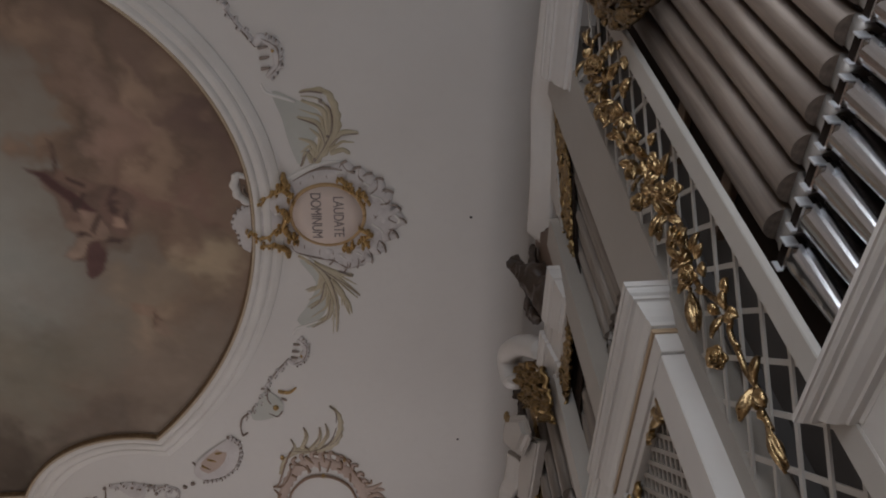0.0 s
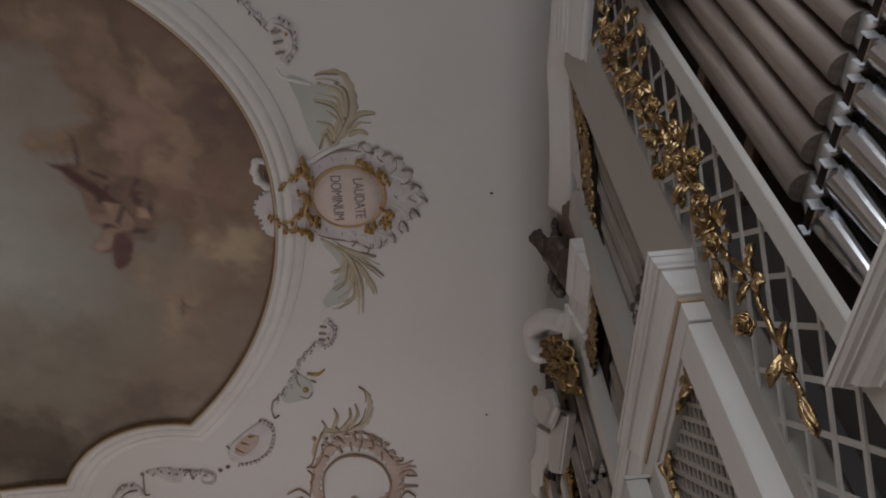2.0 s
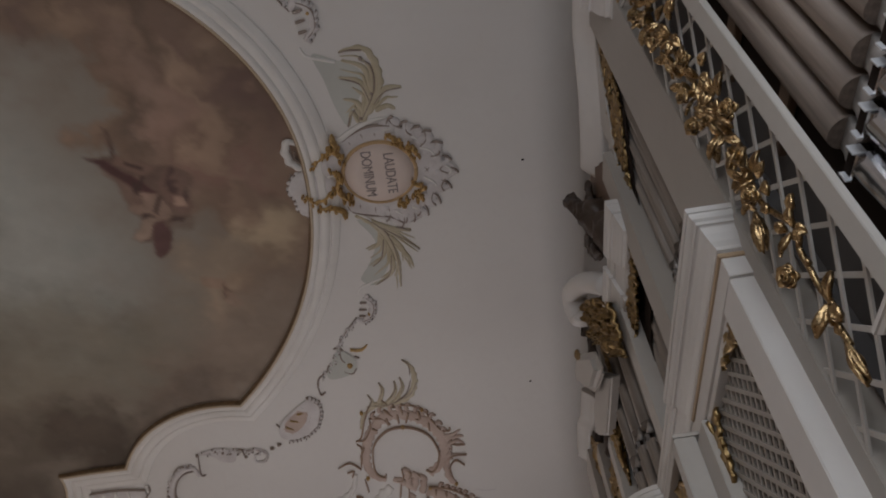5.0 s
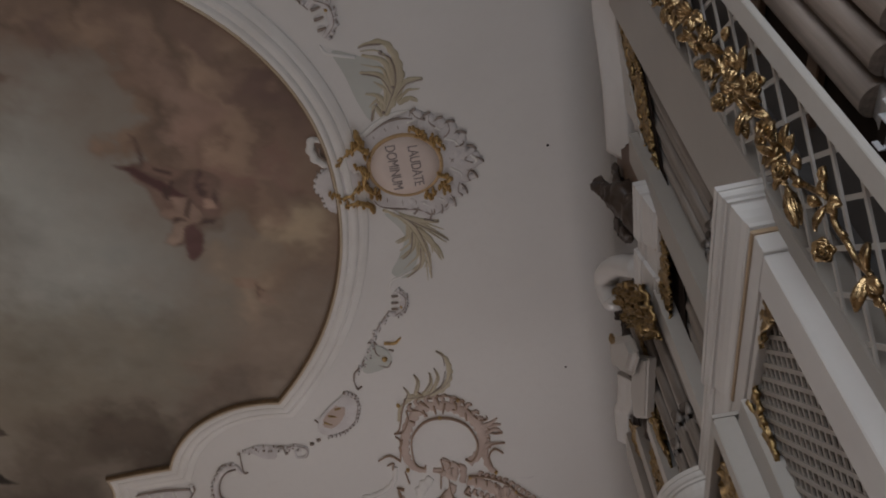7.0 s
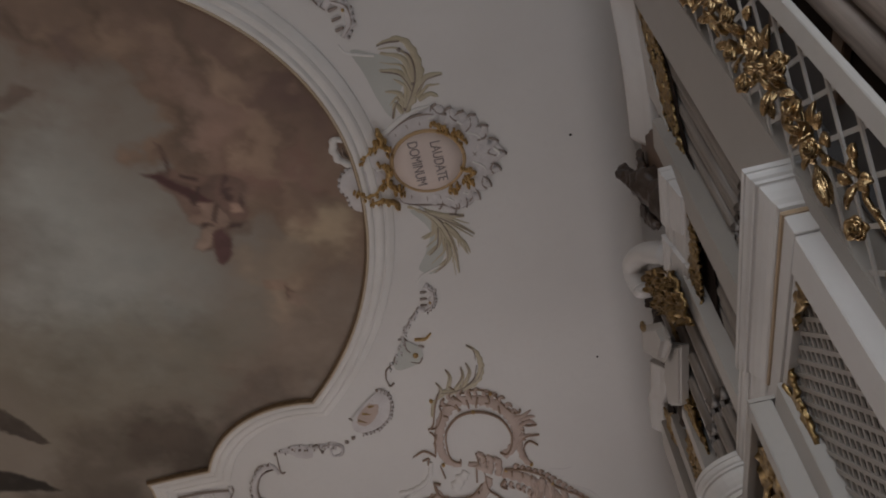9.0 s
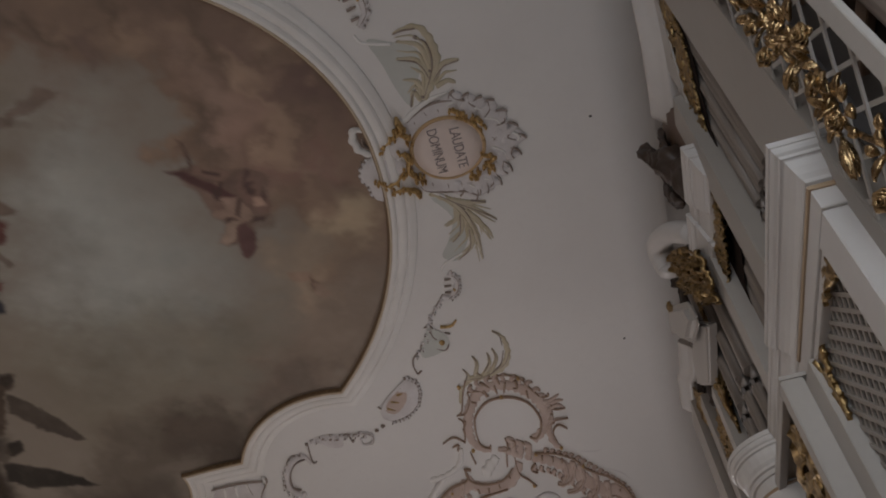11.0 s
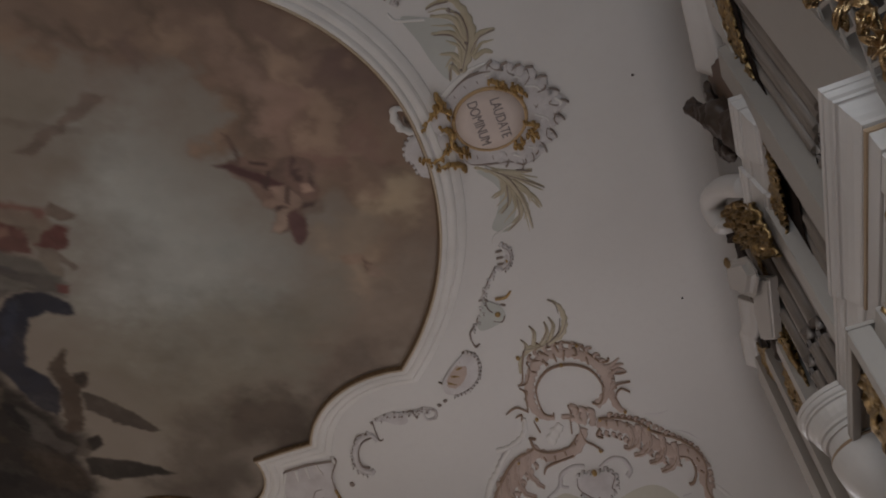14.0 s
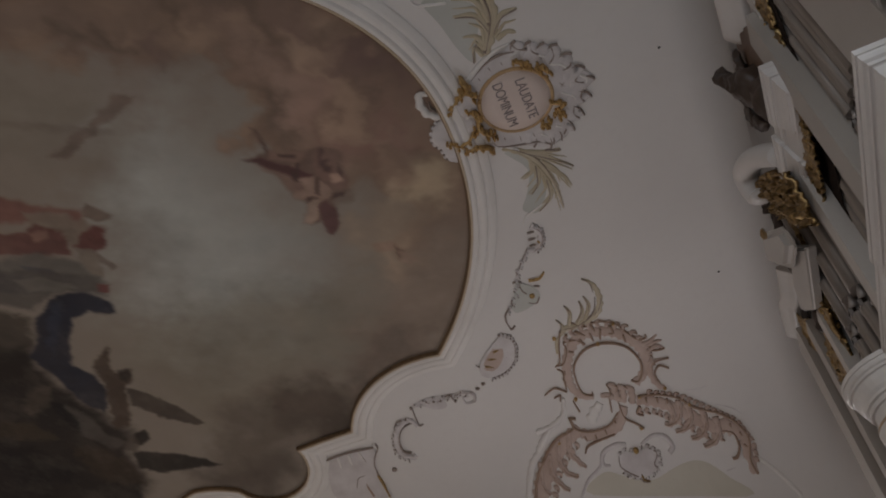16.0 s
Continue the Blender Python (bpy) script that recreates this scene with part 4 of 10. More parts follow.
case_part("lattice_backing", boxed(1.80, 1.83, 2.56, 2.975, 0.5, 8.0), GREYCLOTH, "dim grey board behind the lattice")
case_part("dark_board", boxed(1.80, 1.83, 2.245, 2.558, 0.5, 8.0), SHADEDINSIDE)
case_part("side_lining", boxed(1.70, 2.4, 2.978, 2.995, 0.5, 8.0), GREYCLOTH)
pa = [(1.7, -1.6), (1.52, -1.6), (1.52, 2.09), (1.6, 2.09)]
case_part("belt_cornice", cornice(pa, 3.30, 0.15, 0.15), CASEWHITE)
case_part("belt_board", boxed(1.51, 1.56, -1.6, 2.22, 1.0, 3.16, bevel=0.004), CASEWHITE)
case_part("toe_board", boxed(1.60, 2.4, -1.6, 2.05, 3.12, 3.2), BROWNWOOD)

lattice = thing("lattice_panel", "white diagonal wooden lattice in the organ case", "lattice")
for slope in (1, -1):
    for k in range(-26, 60):
        # bars y + slope * z = c, cut to the field between post and rail
        c = 5.715 + k * 0.315 if slope > 0 else k * 0.31 - 0.37
        y0, y1 = 2.22, 3.07
        z0, z1 = (c - y0, c - y1) if slope > 0 else (y0 - c, y1 - c)
        if min(z0, z1) < 2.3 or max(z0, z1) > 7.6:
            continue
        mid, length = Vector((1.562 if slope > 0 else 1.574, (y0 + y1) / 2, (z0 + z1) / 2)), math.hypot(y1 - y0, z1 - z0)
        bm = bmesh.new()
        bmesh.ops.create_cube(bm, size=1.0, matrix=Matrix.LocRotScale(mid, Euler((math.atan2(z1 - z0, y1 - y0), 0, 0)), (0.012, length, 0.026)))
        part("bar", bm, CASEDIM, lattice)

# ---- lower tower with its grille ----
lower = thing("lower_tower", "white projecting lower organ tower with gilt fillets and grilles", "organ tower")


def low(name, bm, material, label="", smooth=False):
    return part(name, bm, material, lower, label, smooth)


low("cornice", cornice([(1.7, 3.19), (1.45, 3.19), (1.45, 4.70), (1.6, 4.70)], 4.94, 0.30, 0.15), CASEWHITE)
low("frieze_board", boxed(1.42, 1.56, 3.17, 4.72, 4.50, 4.66, bevel=0.004), CASEWHITE)
low("gilt_fillet", swept([(1.56, 3.17), (1.42, 3.17), (1.42, 4.72)][::-1], [(0.0, 4.635), (0.012, 4.635), (0.018, 4.65), (0.012, 4.665), (0.0, 4.665)]), FADEDGILT, "thin gilt fillet")
low("stile", boxed(1.42, 1.56, 3.19, 3.47, 0.0, 4.50, bevel=0.006), CASEWHITE)
low("top_rail", boxed(1.435, 1.5, 3.47, 4.6, 4.44, 4.50, bevel=0.004), CASEWHITE)
low("stile", boxed(1.40, 1.56, 4.50, 4.90, 0.0, 4.50, bevel=0.006), CASEDIM)
low("front_post", boxed(1.25, 1.40, 4.75, 4.89, 0.0, 4.55, bevel=0.008), CASEDIM)
low("top_rail", boxed(1.25, 1.31, 4.89, 6.2, 4.49, 4.55, bevel=0.004), CASEDIM)
low("bay_top", boxed(1.25, 1.5, 4.75, 6.2, 4.552, 4.58), CASEDIM)
# near-black sheets put the openings' shade into their colour
low("bay_back", boxed(1.42, 1.45, 4.9, 6.2, 1.0, 4.5), SHADEDINSIDE)
low("grille_backing", boxed(1.60, 1.62, 3.4, 4.6, 0.5, 4.5), SHADEDINSIDE)
low("spandrel_carving", carved_plate([(3.47, 4.30), (3.6, 4.36), (3.75, 4.40), (3.9, 4.42)], [(3.47, 4.46), (3.6, 4.46), (3.75, 4.46), (3.9, 4.46)], 1.45, 0.025, 21, 20, 6), OLDGOLD, "gilt carved corner", True)
low("spandrel_carving", carved_plate([(4.46, 4.05), (4.41, 4.20), (4.38, 4.33), (4.28, 4.44)], [(4.52, 4.02), (4.52, 4.2), (4.52, 4.35), (4.50, 4.47)], 1.45, 0.025, 22, 24, 6), OLDGOLD, "gilt carved corner", True)
drum = [(1.45 - 0.34 * math.sin(a), 6.5 - 0.38 * math.cos(a)) for a in np.linspace(0.0, math.pi, 19)]
low("drum_cornice", cornice([(1.45, 4.72)] + drum, 4.94, 0.30, 0.12), CASEWHITE, "rounded white cornice")
low("drum_fillet", swept(drum[::-1], [(0.0, 4.50), (0.014, 4.50), (0.02, 4.515), (0.014, 4.53), (0.0, 4.53)]), FADEDGILT)
low("drum_neck", swept(drum[::-1], [(-0.05, 4.4), (-0.012, 4.4), (-0.012, 4.66), (-0.05, 4.66)]), CASEWHITE)
dome = []
for k in range(9):
    q = k / 8
    dome.append([(1.45 - (0.36 - 0.28 * q ** 2.2) * math.sin(a), 6.5 - (0.40 - 0.3 * q ** 2.2) * math.cos(a), 4.5 - 0.55 * q) for a in np.linspace(0, math.pi, 19)])
low("drum_base", loft(bmesh.new(), dome, closed=False), CASEWHITE, "swelling white base of the drum", True)
low("bay_carving", carved_plate([(5.30, 2.6), (5.22, 3.2), (5.12, 3.7), (5.0, 4.1), (4.9, 4.3)], [(5.75, 2.6), (5.75, 3.2), (5.7, 3.9), (5.6, 4.3), (5.2, 4.48)], 1.33, 0.05, 31, 60, 12), OLDGOLD, "gilt carved foliage", True)
low("link_board", boxed(1.43, 1.6, 4.6, 6.2, 4.3, 4.7), CASEWHITE)

grille = thing("grille", "white diagonal wooden grille before a dark recess", "grille")
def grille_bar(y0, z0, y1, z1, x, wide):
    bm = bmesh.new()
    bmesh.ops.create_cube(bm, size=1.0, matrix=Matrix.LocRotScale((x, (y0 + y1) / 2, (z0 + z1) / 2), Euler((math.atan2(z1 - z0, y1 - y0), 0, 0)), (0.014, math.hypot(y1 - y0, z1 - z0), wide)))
    # white bars, dimmed by taking the darker case tone
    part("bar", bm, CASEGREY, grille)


for k in range(-4, 40):
    # bars that fall away from the post, cut to the opening
    c = 8.452 - k * 0.106
    ends = [(c - 0.863 * z, z) for z in np.linspace(2.2, 4.47, 120) if 3.43 <= c - 0.863 * z <= 4.56]
    if len(ends) > 4:
        grille_bar(*ends[0], *ends[-1], 1.497, 0.027)
for k in range(0, 26):
    # slanting bars, cut to the opening
    c = 0.90 - k * 0.122
    y0, y1 = max(3.42, (2.2 - c) / 0.927), min(4.60, (4.49 - c) / 0.927)
    if y1 - y0 > 0.1:
        grille_bar(y0, 0.927 * y0 + c, y1, 0.927 * y1 + c, 1.489, 0.027)

# ---- pipes ----


def ring_pts(cx, cy, z, r, clip=None, n=28):
    out = []
    for i in range(n):
        a = 2 * math.pi * i / n
        x = cx + r * math.cos(a)
        if clip is not None:
            x = max(x, cx - clip)
        out.append((x, cy + r * math.sin(a), z))
    return out


def organ_pipe(x, y, z_foot, z_mouth, z_top, r, group, label, metal):
    ob = thing("organ_pipe", label, "organ pipe", group, (x, y, z_foot))
    zm, zt, zl = z_mouth - z_foot, z_top - z_foot, z_mouth - z_foot + 2.1 * r
    part("body", loft(bmesh.new(), [ring_pts(0, 0, zl, r), ring_pts(0, 0, (zl + zt) / 2, r), ring_pts(0, 0, zt, r)]), metal, ob, smooth=False)
    body = ob.children[-1].data
    for p in body.polygons:
        p.use_smooth = abs(p.normal.z) < 0.5
    part("upper_lip", loft(bmesh.new(), [ring_pts(0, 0, zm + 0.015, r * 0.985, r * 0.78), ring_pts(0, 0, zl + 0.01, r * 0.985, r * 0.12)]), TINLIP, ob)
    part("mouth", boxed(-r * 0.90, 0, -r * 0.76, r * 0.76, zm - r * 0.55, zm + 0.017), SHADEDINSIDE, ob)
    part("lower_lip", boxed(-r * 0.98, 0, -r * 0.78, r * 0.78, zm - r * 0.80, zm - r * 0.54, bevel=0.003), TINFOOT if metal is TIN else TINLIP, ob)
    part("foot", loft(bmesh.new(), [ring_pts(0, 0, 0, r * 0.22), ring_pts(0, 0, zm - r * 0.78, r * 0.97), ring_pts(0, 0, zm - r * 0.6, r)]), TINFOOT if metal is TIN else metal, ob)
    for p in ob.children[-1].data.polygons:
        p.use_smooth = abs(p.normal.z) < 0.8
    for s in (1, -1):
        part("ear", boxed(-r * (1.18 if metal is TIN else 1.0), -r * 0.5, s * r * 0.80 - 0.003, s * r * 0.80 + 0.004, zm - r * 0.62, zm + r * 0.10), EARTIN if metal is TIN else TINLIP, ob)
    return ob


y = 2.190
for k in range(11):
    pitch = 0.213 * 0.945 ** k
    r = pitch / 2.42
    organ_pipe(1.68 + 0.9 * r, y, 3.2, 4.16, 7.9 - 0.06 * k, r, "front pipes", "dull tin organ pipe with a bright conical foot", TIN)
    y -= pitch
small = organ_pipe(1.70, 3.82, 4.9, 5.75, 8.3, 0.050, "tower pipes", "slender grey tin organ pipe in the case", TINPALE)
for k in range(1, 7):
    copy_thing(small, pose(1.70 + 0.02 * (k % 2), 3.82 + 0.132 * k, 4.9 + (0.03 * k)))
for k in range(7):
    copy_thing(small, pose(1.70, 14.8 - 3.82 - 0.132 * k, 4.9))
for k in range(8):
    copy_thing(small, pose(1.70 + 0.02 * (k % 2), 5.16 + 0.13 * k, 4.3))
    copy_thing(small, pose(1.70 + 0.02 * (k % 2), 14.8 - 5.16 - 0.13 * k, 4.3))
big = organ_pipe(1.62, 6.36, 3.9, 5.66, 7.60, 0.076, "centre pipes", "tin organ pipe of the arched middle field", TINPALE)
for k in range(1, 8):
    copy_thing(big, pose(1.62 + 0.05 * (k % 2), 6.36 + 0.262 * k, 3.9 + 0.13 * min(k, 4)))

# ---- gilded garland on the lattice ----
garland = thing("gilded_garland", "gilded carved garland of roses and leaves", "garland")


def tube(points, r0, r1, n=8):
    pts = [np.array(p, float) for p in points]
    rings = []
    for i, p in enumerate(pts):
        t = pts[min(i + 1, len(pts) - 1)] - pts[max(i - 1, 0)]
        t /= np.linalg.norm(t)
        u = np.cross(t, (1, 0, 0.01))
        u /= np.linalg.norm(u)
        v = np.cross(t, u)
        r = r0 + (r1 - r0) * i / (len(pts) - 1)
        rings.append([tuple(p + (u * math.cos(a) + v * math.sin(a)) * r) for a in np.arange(n) * 2 * math.pi / n])
    return loft(bmesh.new(), rings)


def leaf_mesh(length, width, curl, seed):
    """A carved leaf from the origin along +z, its face to -x."""
    rng = random.Random(seed)
    bm, rings = bmesh.new(), []
    for i in range(9):
        k = i / 8
        w = width / 2 * math.sin(math.pi * min(1, k * 0.93 + 0.04)) ** 0.8 * (1 + 0.07 * math.sin(k * 19 + seed))
        x = -curl * math.sin(k * math.pi * 0.9) - 0.006
        ring = []
        for j in range(-3, 4):
            s = j / 3
            ring.append((x - 0.45 * w * math.sin(abs(s) * 2.6) * (1 if abs(s) > 0.05 else 0) - (0.004 if j == 0 else 0), w * s, length * k))
        ring += [(x + 0.012, w * s, length * k) for s in (0.9, 0, -0.9)]
        rings.append(ring)
    loft(bm, rings)
    for v in bm.verts:
        v.co += noise.noise_vector(v.co * 24 + Vector((seed, 0, 0))) * width * 0.09
    return bm


def rose_petals(r, seed):
    """The petals of a full-blown carved rose facing -x, in turns round its heart: one mesh each."""
    rng, made = random.Random(seed), []
    for turn, (count, rad, lift) in enumerate(((5, 1.0, 0.10), (5, 0.76, 0.32), (4, 0.50, 0.52), (3, 0.27, 0.64))):
        for i in range(count):
            a = 2 * math.pi * (i + 0.5 * turn) / count + rng.uniform(-0.2, 0.2)
            span = 2 * math.pi / count * 0.62
            rings = []
            for p in range(5):
                k = p / 4
                ring = []
                for q in range(5):
                    b = a + span * (q / 4 - 0.5) * 2 * (0.6 + 0.4 * math.sin(k * math.pi))
                    rr = r * rad * (0.35 + 0.65 * math.sin(k * 1.5)) * (1 - 0.10 * abs(q - 2))
                    xx = -r * (lift + 0.35 * math.sin(k * 2.6)) - 0.004
                    ring.append((xx, rr * math.cos(b), rr * math.sin(b)))
                ring += [(v[0] + 0.14 * r, v[1] * 0.96, v[2] * 0.96) for v in reversed(ring)]
                rings.append(ring)
            made.append(loft(bmesh.new(), rings))
    return made


def rose_heart(r):
    bm = bmesh.new()
    bmesh.ops.create_uvsphere(bm, u_segments=10, v_segments=6, radius=r * 0.55, matrix=Matrix.LocRotScale((-r * 0.3, 0, 0), None, (0.8, 1, 1)))
    return bm


def put_part(name, bm, mat, parent, m, label=""):
    ob = part(name, bm, mat, parent, label, True)
    ob.matrix_basis = m
    return ob


def swung(x, y, z):
    """The garland leans towards the rail in its upper part."""
    k = min(max((z - 4.5) / 1.5, 0.0), 1.25)
    return (x, y - 0.09 * k, z - 0.13 * k)


def carved_leaf(base, tip, width, seed, name="leaf"):
    """A leaf or bud from base to tip, its face turned out and down from the case."""
    b, t = Vector(swung(*base)), Vector(swung(*tip))
    z = (t - b).normalized()
    y = z.cross(Vector((0.86, 0.45, 0.22))).normalized()
    x = y.cross(z)
    m = Matrix((x, y, z)).transposed().to_4x4()
    m.translation = b
    turn = random.Random(seed).uniform(-35, 35)
    long = (t - b).length
    if name == "bud":
        for k in (-1, 0, 1):
            put_part(name, leaf_mesh(long * (1 - 0.08 * abs(k)), width * 0.6, width * 0.35, seed + k), GOLD, garland, m @ pose(0, 0, 0, k * 4, 0, turn + k * 55))
        return
    put_part(name, leaf_mesh(long, width * (1.15 if base[2] > 4.3 else 1.1), min(0.045, long * 0.14), seed), GOLD, garland, m @ pose(0, 0, 0, 0, -8, turn))


def carved_rose(place, r, seed):
    rose = put_part("rose", rose_heart(r), GOLD, garland, pose(*swung(*place), 0, -18, 32))
    for bm in rose_petals(r, seed):
        part("petal", bm, GOLD, rose, smooth=True)


STEM = smooth_line([(2.60, 6.79), (2.75, 6.56), (2.68, 6.13), (2.68, 5.76), (2.59, 5.37), (2.61, 5.13), (2.54, 4.80), (2.60, 4.64), (2.62, 4.43), (2.48, 4.10), (2.55, 4.03), (2.56, 3.90), (2.57, 3.81), (2.55, 3.70), (2.59, 3.63), (2.59, 3.51)], 8)
part("stem", tube([swung(1.495 - 0.015 * i / len(STEM), y, z) for i, (y, z) in enumerate(STEM)], 0.017, 0.015), GOLD, garland, smooth=True)
carved_rose((1.425, 2.59, 6.70), 0.087, 0)
carved_rose((1.425, 2.49, 5.59), 0.057, 1)
carved_rose((1.425, 2.34, 4.84), 0.067, 2)
carved_rose((1.425, 2.75, 5.31), 0.062, 3)
carved_rose((1.425, 2.69, 5.53), 0.055, 4)
carved_rose((1.425, 2.55, 4.42), 0.060, 5)
carved_rose((1.425, 2.77, 6.70), 0.057, 6)
carved_rose((1.425, 2.40, 6.48), 0.048, 7)
carved_rose((1.425, 2.63, 3.95), 0.063, 8)
carved_leaf((1.48, 2.76, 7.15), (1.43, 2.88, 7.10), 0.061, 0)
carved_leaf((1.48, 2.61, 7.04), (1.44, 2.69, 7.03), 0.065, 1)
carved_leaf((1.48, 2.61, 6.53), (1.55, 2.48, 6.54), 0.065, 2)
carved_leaf((1.48, 2.31, 6.27), (1.48, 2.36, 6.17), 0.052, 3)
carved_leaf((1.48, 2.35, 6.45), (1.52, 2.29, 6.42), 0.054, 4)
carved_leaf((1.48, 2.65, 6.56), (1.51, 2.56, 6.63), 0.051, 5)
carved_leaf((1.48, 2.90, 6.75), (1.47, 2.86, 6.88), 0.054, 6)
carved_leaf((1.48, 2.81, 6.59), (1.44, 2.91, 6.51), 0.052, 7)
carved_leaf((1.48, 2.77, 6.47), (1.46, 2.86, 6.35), 0.070, 8)
carved_leaf((1.48, 2.66, 6.38), (1.53, 2.56, 6.38), 0.046, 9)
carved_leaf((1.48, 2.48, 6.13), (1.52, 2.40, 6.16), 0.056, 10)
carved_leaf((1.48, 2.52, 6.12), (1.51, 2.43, 6.20), 0.052, 11)
carved_leaf((1.48, 2.60, 6.08), (1.46, 2.59, 6.20), 0.048, 12)
carved_leaf((1.48, 2.59, 6.05), (1.51, 2.60, 5.90), 0.060, 13)
carved_leaf((1.48, 2.59, 6.01), (1.44, 2.68, 5.96), 0.047, 14)
carved_leaf((1.48, 2.67, 5.91), (1.46, 2.75, 5.81), 0.051, 15)
carved_leaf((1.48, 2.64, 5.81), (1.51, 2.56, 5.87), 0.046, 16)
carved_leaf((1.48, 2.47, 5.48), (1.51, 2.40, 5.50), 0.050, 17)
carved_leaf((1.48, 2.49, 5.44), (1.49, 2.51, 5.35), 0.054, 18)
carved_leaf((1.48, 2.66, 5.70), (1.47, 2.63, 5.80), 0.041, 19)
carved_leaf((1.48, 2.60, 5.55), (1.49, 2.64, 5.44), 0.052, 20)
carved_leaf((1.48, 2.72, 5.67), (1.45, 2.79, 5.62), 0.049, 21)
carved_leaf((1.48, 2.65, 5.40), (1.48, 2.60, 5.49), 0.043, 22)
carved_leaf((1.48, 2.53, 5.34), (1.46, 2.59, 5.27), 0.046, 23)
carved_leaf((1.48, 2.50, 5.23), (1.48, 2.45, 5.32), 0.052, 24)
carved_leaf((1.48, 2.46, 5.16), (1.52, 2.36, 5.22), 0.055, 25)
carved_leaf((1.48, 2.49, 5.18), (1.49, 2.52, 5.10), 0.044, 26)
carved_leaf((1.48, 2.48, 5.02), (1.47, 2.46, 5.09), 0.047, 27)
carved_leaf((1.48, 2.57, 5.20), (1.45, 2.65, 5.14), 0.045, 28)
carved_leaf((1.48, 2.59, 5.13), (1.47, 2.64, 5.06), 0.041, 29)
carved_leaf((1.48, 2.64, 5.06), (1.43, 2.76, 4.99), 0.048, 30)
carved_leaf((1.48, 2.73, 5.10), (1.47, 2.80, 5.00), 0.045, 31)
carved_leaf((1.48, 2.58, 4.87), (1.46, 2.66, 4.80), 0.046, 32)
carved_leaf((1.48, 2.51, 4.80), (1.49, 2.57, 4.63), 0.056, 33)
carved_leaf((1.48, 2.61, 4.85), (1.47, 2.68, 4.73), 0.053, 34)
carved_leaf((1.48, 2.48, 4.72), (1.46, 2.55, 4.66), 0.044, 35)
carved_leaf((1.48, 2.53, 4.55), (1.52, 2.43, 4.61), 0.050, 36)
carved_leaf((1.48, 2.52, 4.51), (1.51, 2.44, 4.54), 0.040, 37)
carved_leaf((1.48, 2.65, 4.71), (1.46, 2.72, 4.64), 0.038, 38)
carved_leaf((1.48, 2.60, 4.61), (1.46, 2.67, 4.55), 0.044, 39)
carved_leaf((1.48, 2.48, 4.44), (1.48, 2.51, 4.36), 0.046, 40)
carved_leaf((1.48, 2.43, 4.15), (1.50, 2.37, 4.20), 0.049, 41)
carved_leaf((1.48, 2.58, 4.39), (1.48, 2.60, 4.33), 0.046, 42)
carved_leaf((1.48, 2.69, 4.47), (1.47, 2.67, 4.55), 0.037, 43)
carved_leaf((1.48, 2.48, 4.10), (1.51, 2.46, 4.03), 0.056, 44)
carved_leaf((1.48, 2.48, 4.11), (1.49, 2.42, 4.18), 0.049, 45)
carved_leaf((1.48, 2.51, 4.10), (1.44, 2.61, 4.04), 0.054, 46)
carved_leaf((1.48, 2.55, 4.15), (1.46, 2.55, 4.22), 0.050, 47)
carved_leaf((1.48, 2.48, 4.08), (1.49, 2.50, 4.02), 0.044, 48)
carved_leaf((1.48, 2.54, 3.72), (1.52, 2.45, 3.78), 0.058, 49)
carved_leaf((1.48, 2.54, 3.69), (1.49, 2.56, 3.60), 0.058, 50)
carved_leaf((1.48, 2.57, 3.72), (1.43, 2.69, 3.64), 0.056, 51)
carved_leaf((1.48, 2.56, 3.70), (1.48, 2.60, 3.62), 0.042, 52)
carved_leaf((1.48, 2.59, 3.63), (1.49, 2.60, 3.57), 0.042, 53)
carved_leaf((1.48, 2.54, 3.95), (1.49, 2.53, 3.92), 0.036, 54)
carved_leaf((1.46, 2.67, 4.44), (1.45, 2.78, 4.25), 0.064, 55, "bud")
carved_leaf((1.46, 2.57, 3.52), (1.48, 2.62, 3.33), 0.057, 56, "bud")
carved_leaf((1.46, 2.58, 3.49), (1.47, 2.61, 3.37), 0.047, 57, "bud")

carved_rose((1.425, 2.55, 6.62), 0.070, 11)
for base, tip in (((1.48, 2.52, 7.17), (1.44, 2.58, 7.02)), ((1.48, 2.30, 6.76), (1.44, 2.28, 6.60)), ((1.48, 2.33, 6.52), (1.44, 2.38, 6.38)), ((1.48, 2.42, 6.86), (1.43, 2.50, 6.76)),
                  ((1.48, 2.66, 6.86), (1.43, 2.70, 6.70)), ((1.48, 2.42, 6.60), (1.43, 2.36, 6.46)), ((1.48, 2.70, 6.56), (1.43, 2.72, 6.40)), ((1.48, 2.58, 7.00), (1.43, 2.48, 6.90))):
    carved_leaf(base, tip, 0.05, int(base[2] * 100))
# small leaves that fill the garland between the roses
rng = random.Random(12)
for k in range(56):
    y, z = STEM[int((0.02 + 0.50 * k / 56) * (len(STEM) - 1))]
    a, thick = rng.uniform(0, 2 * math.pi), min(1.0, 0.45 + 0.3 * (z - 4.0))
    y0, z0 = y + rng.uniform(-0.11, 0.10) * thick, z + rng.uniform(-0.06, 0.06)
    long = rng.uniform(0.06, 0.11)
    carved_leaf((1.49, y0, z0), (1.45 - rng.uniform(0, 0.05), y0 + long * math.cos(a), z0 + long * math.sin(a) * 1.2), rng.uniform(0.032, 0.050), 100 + k)

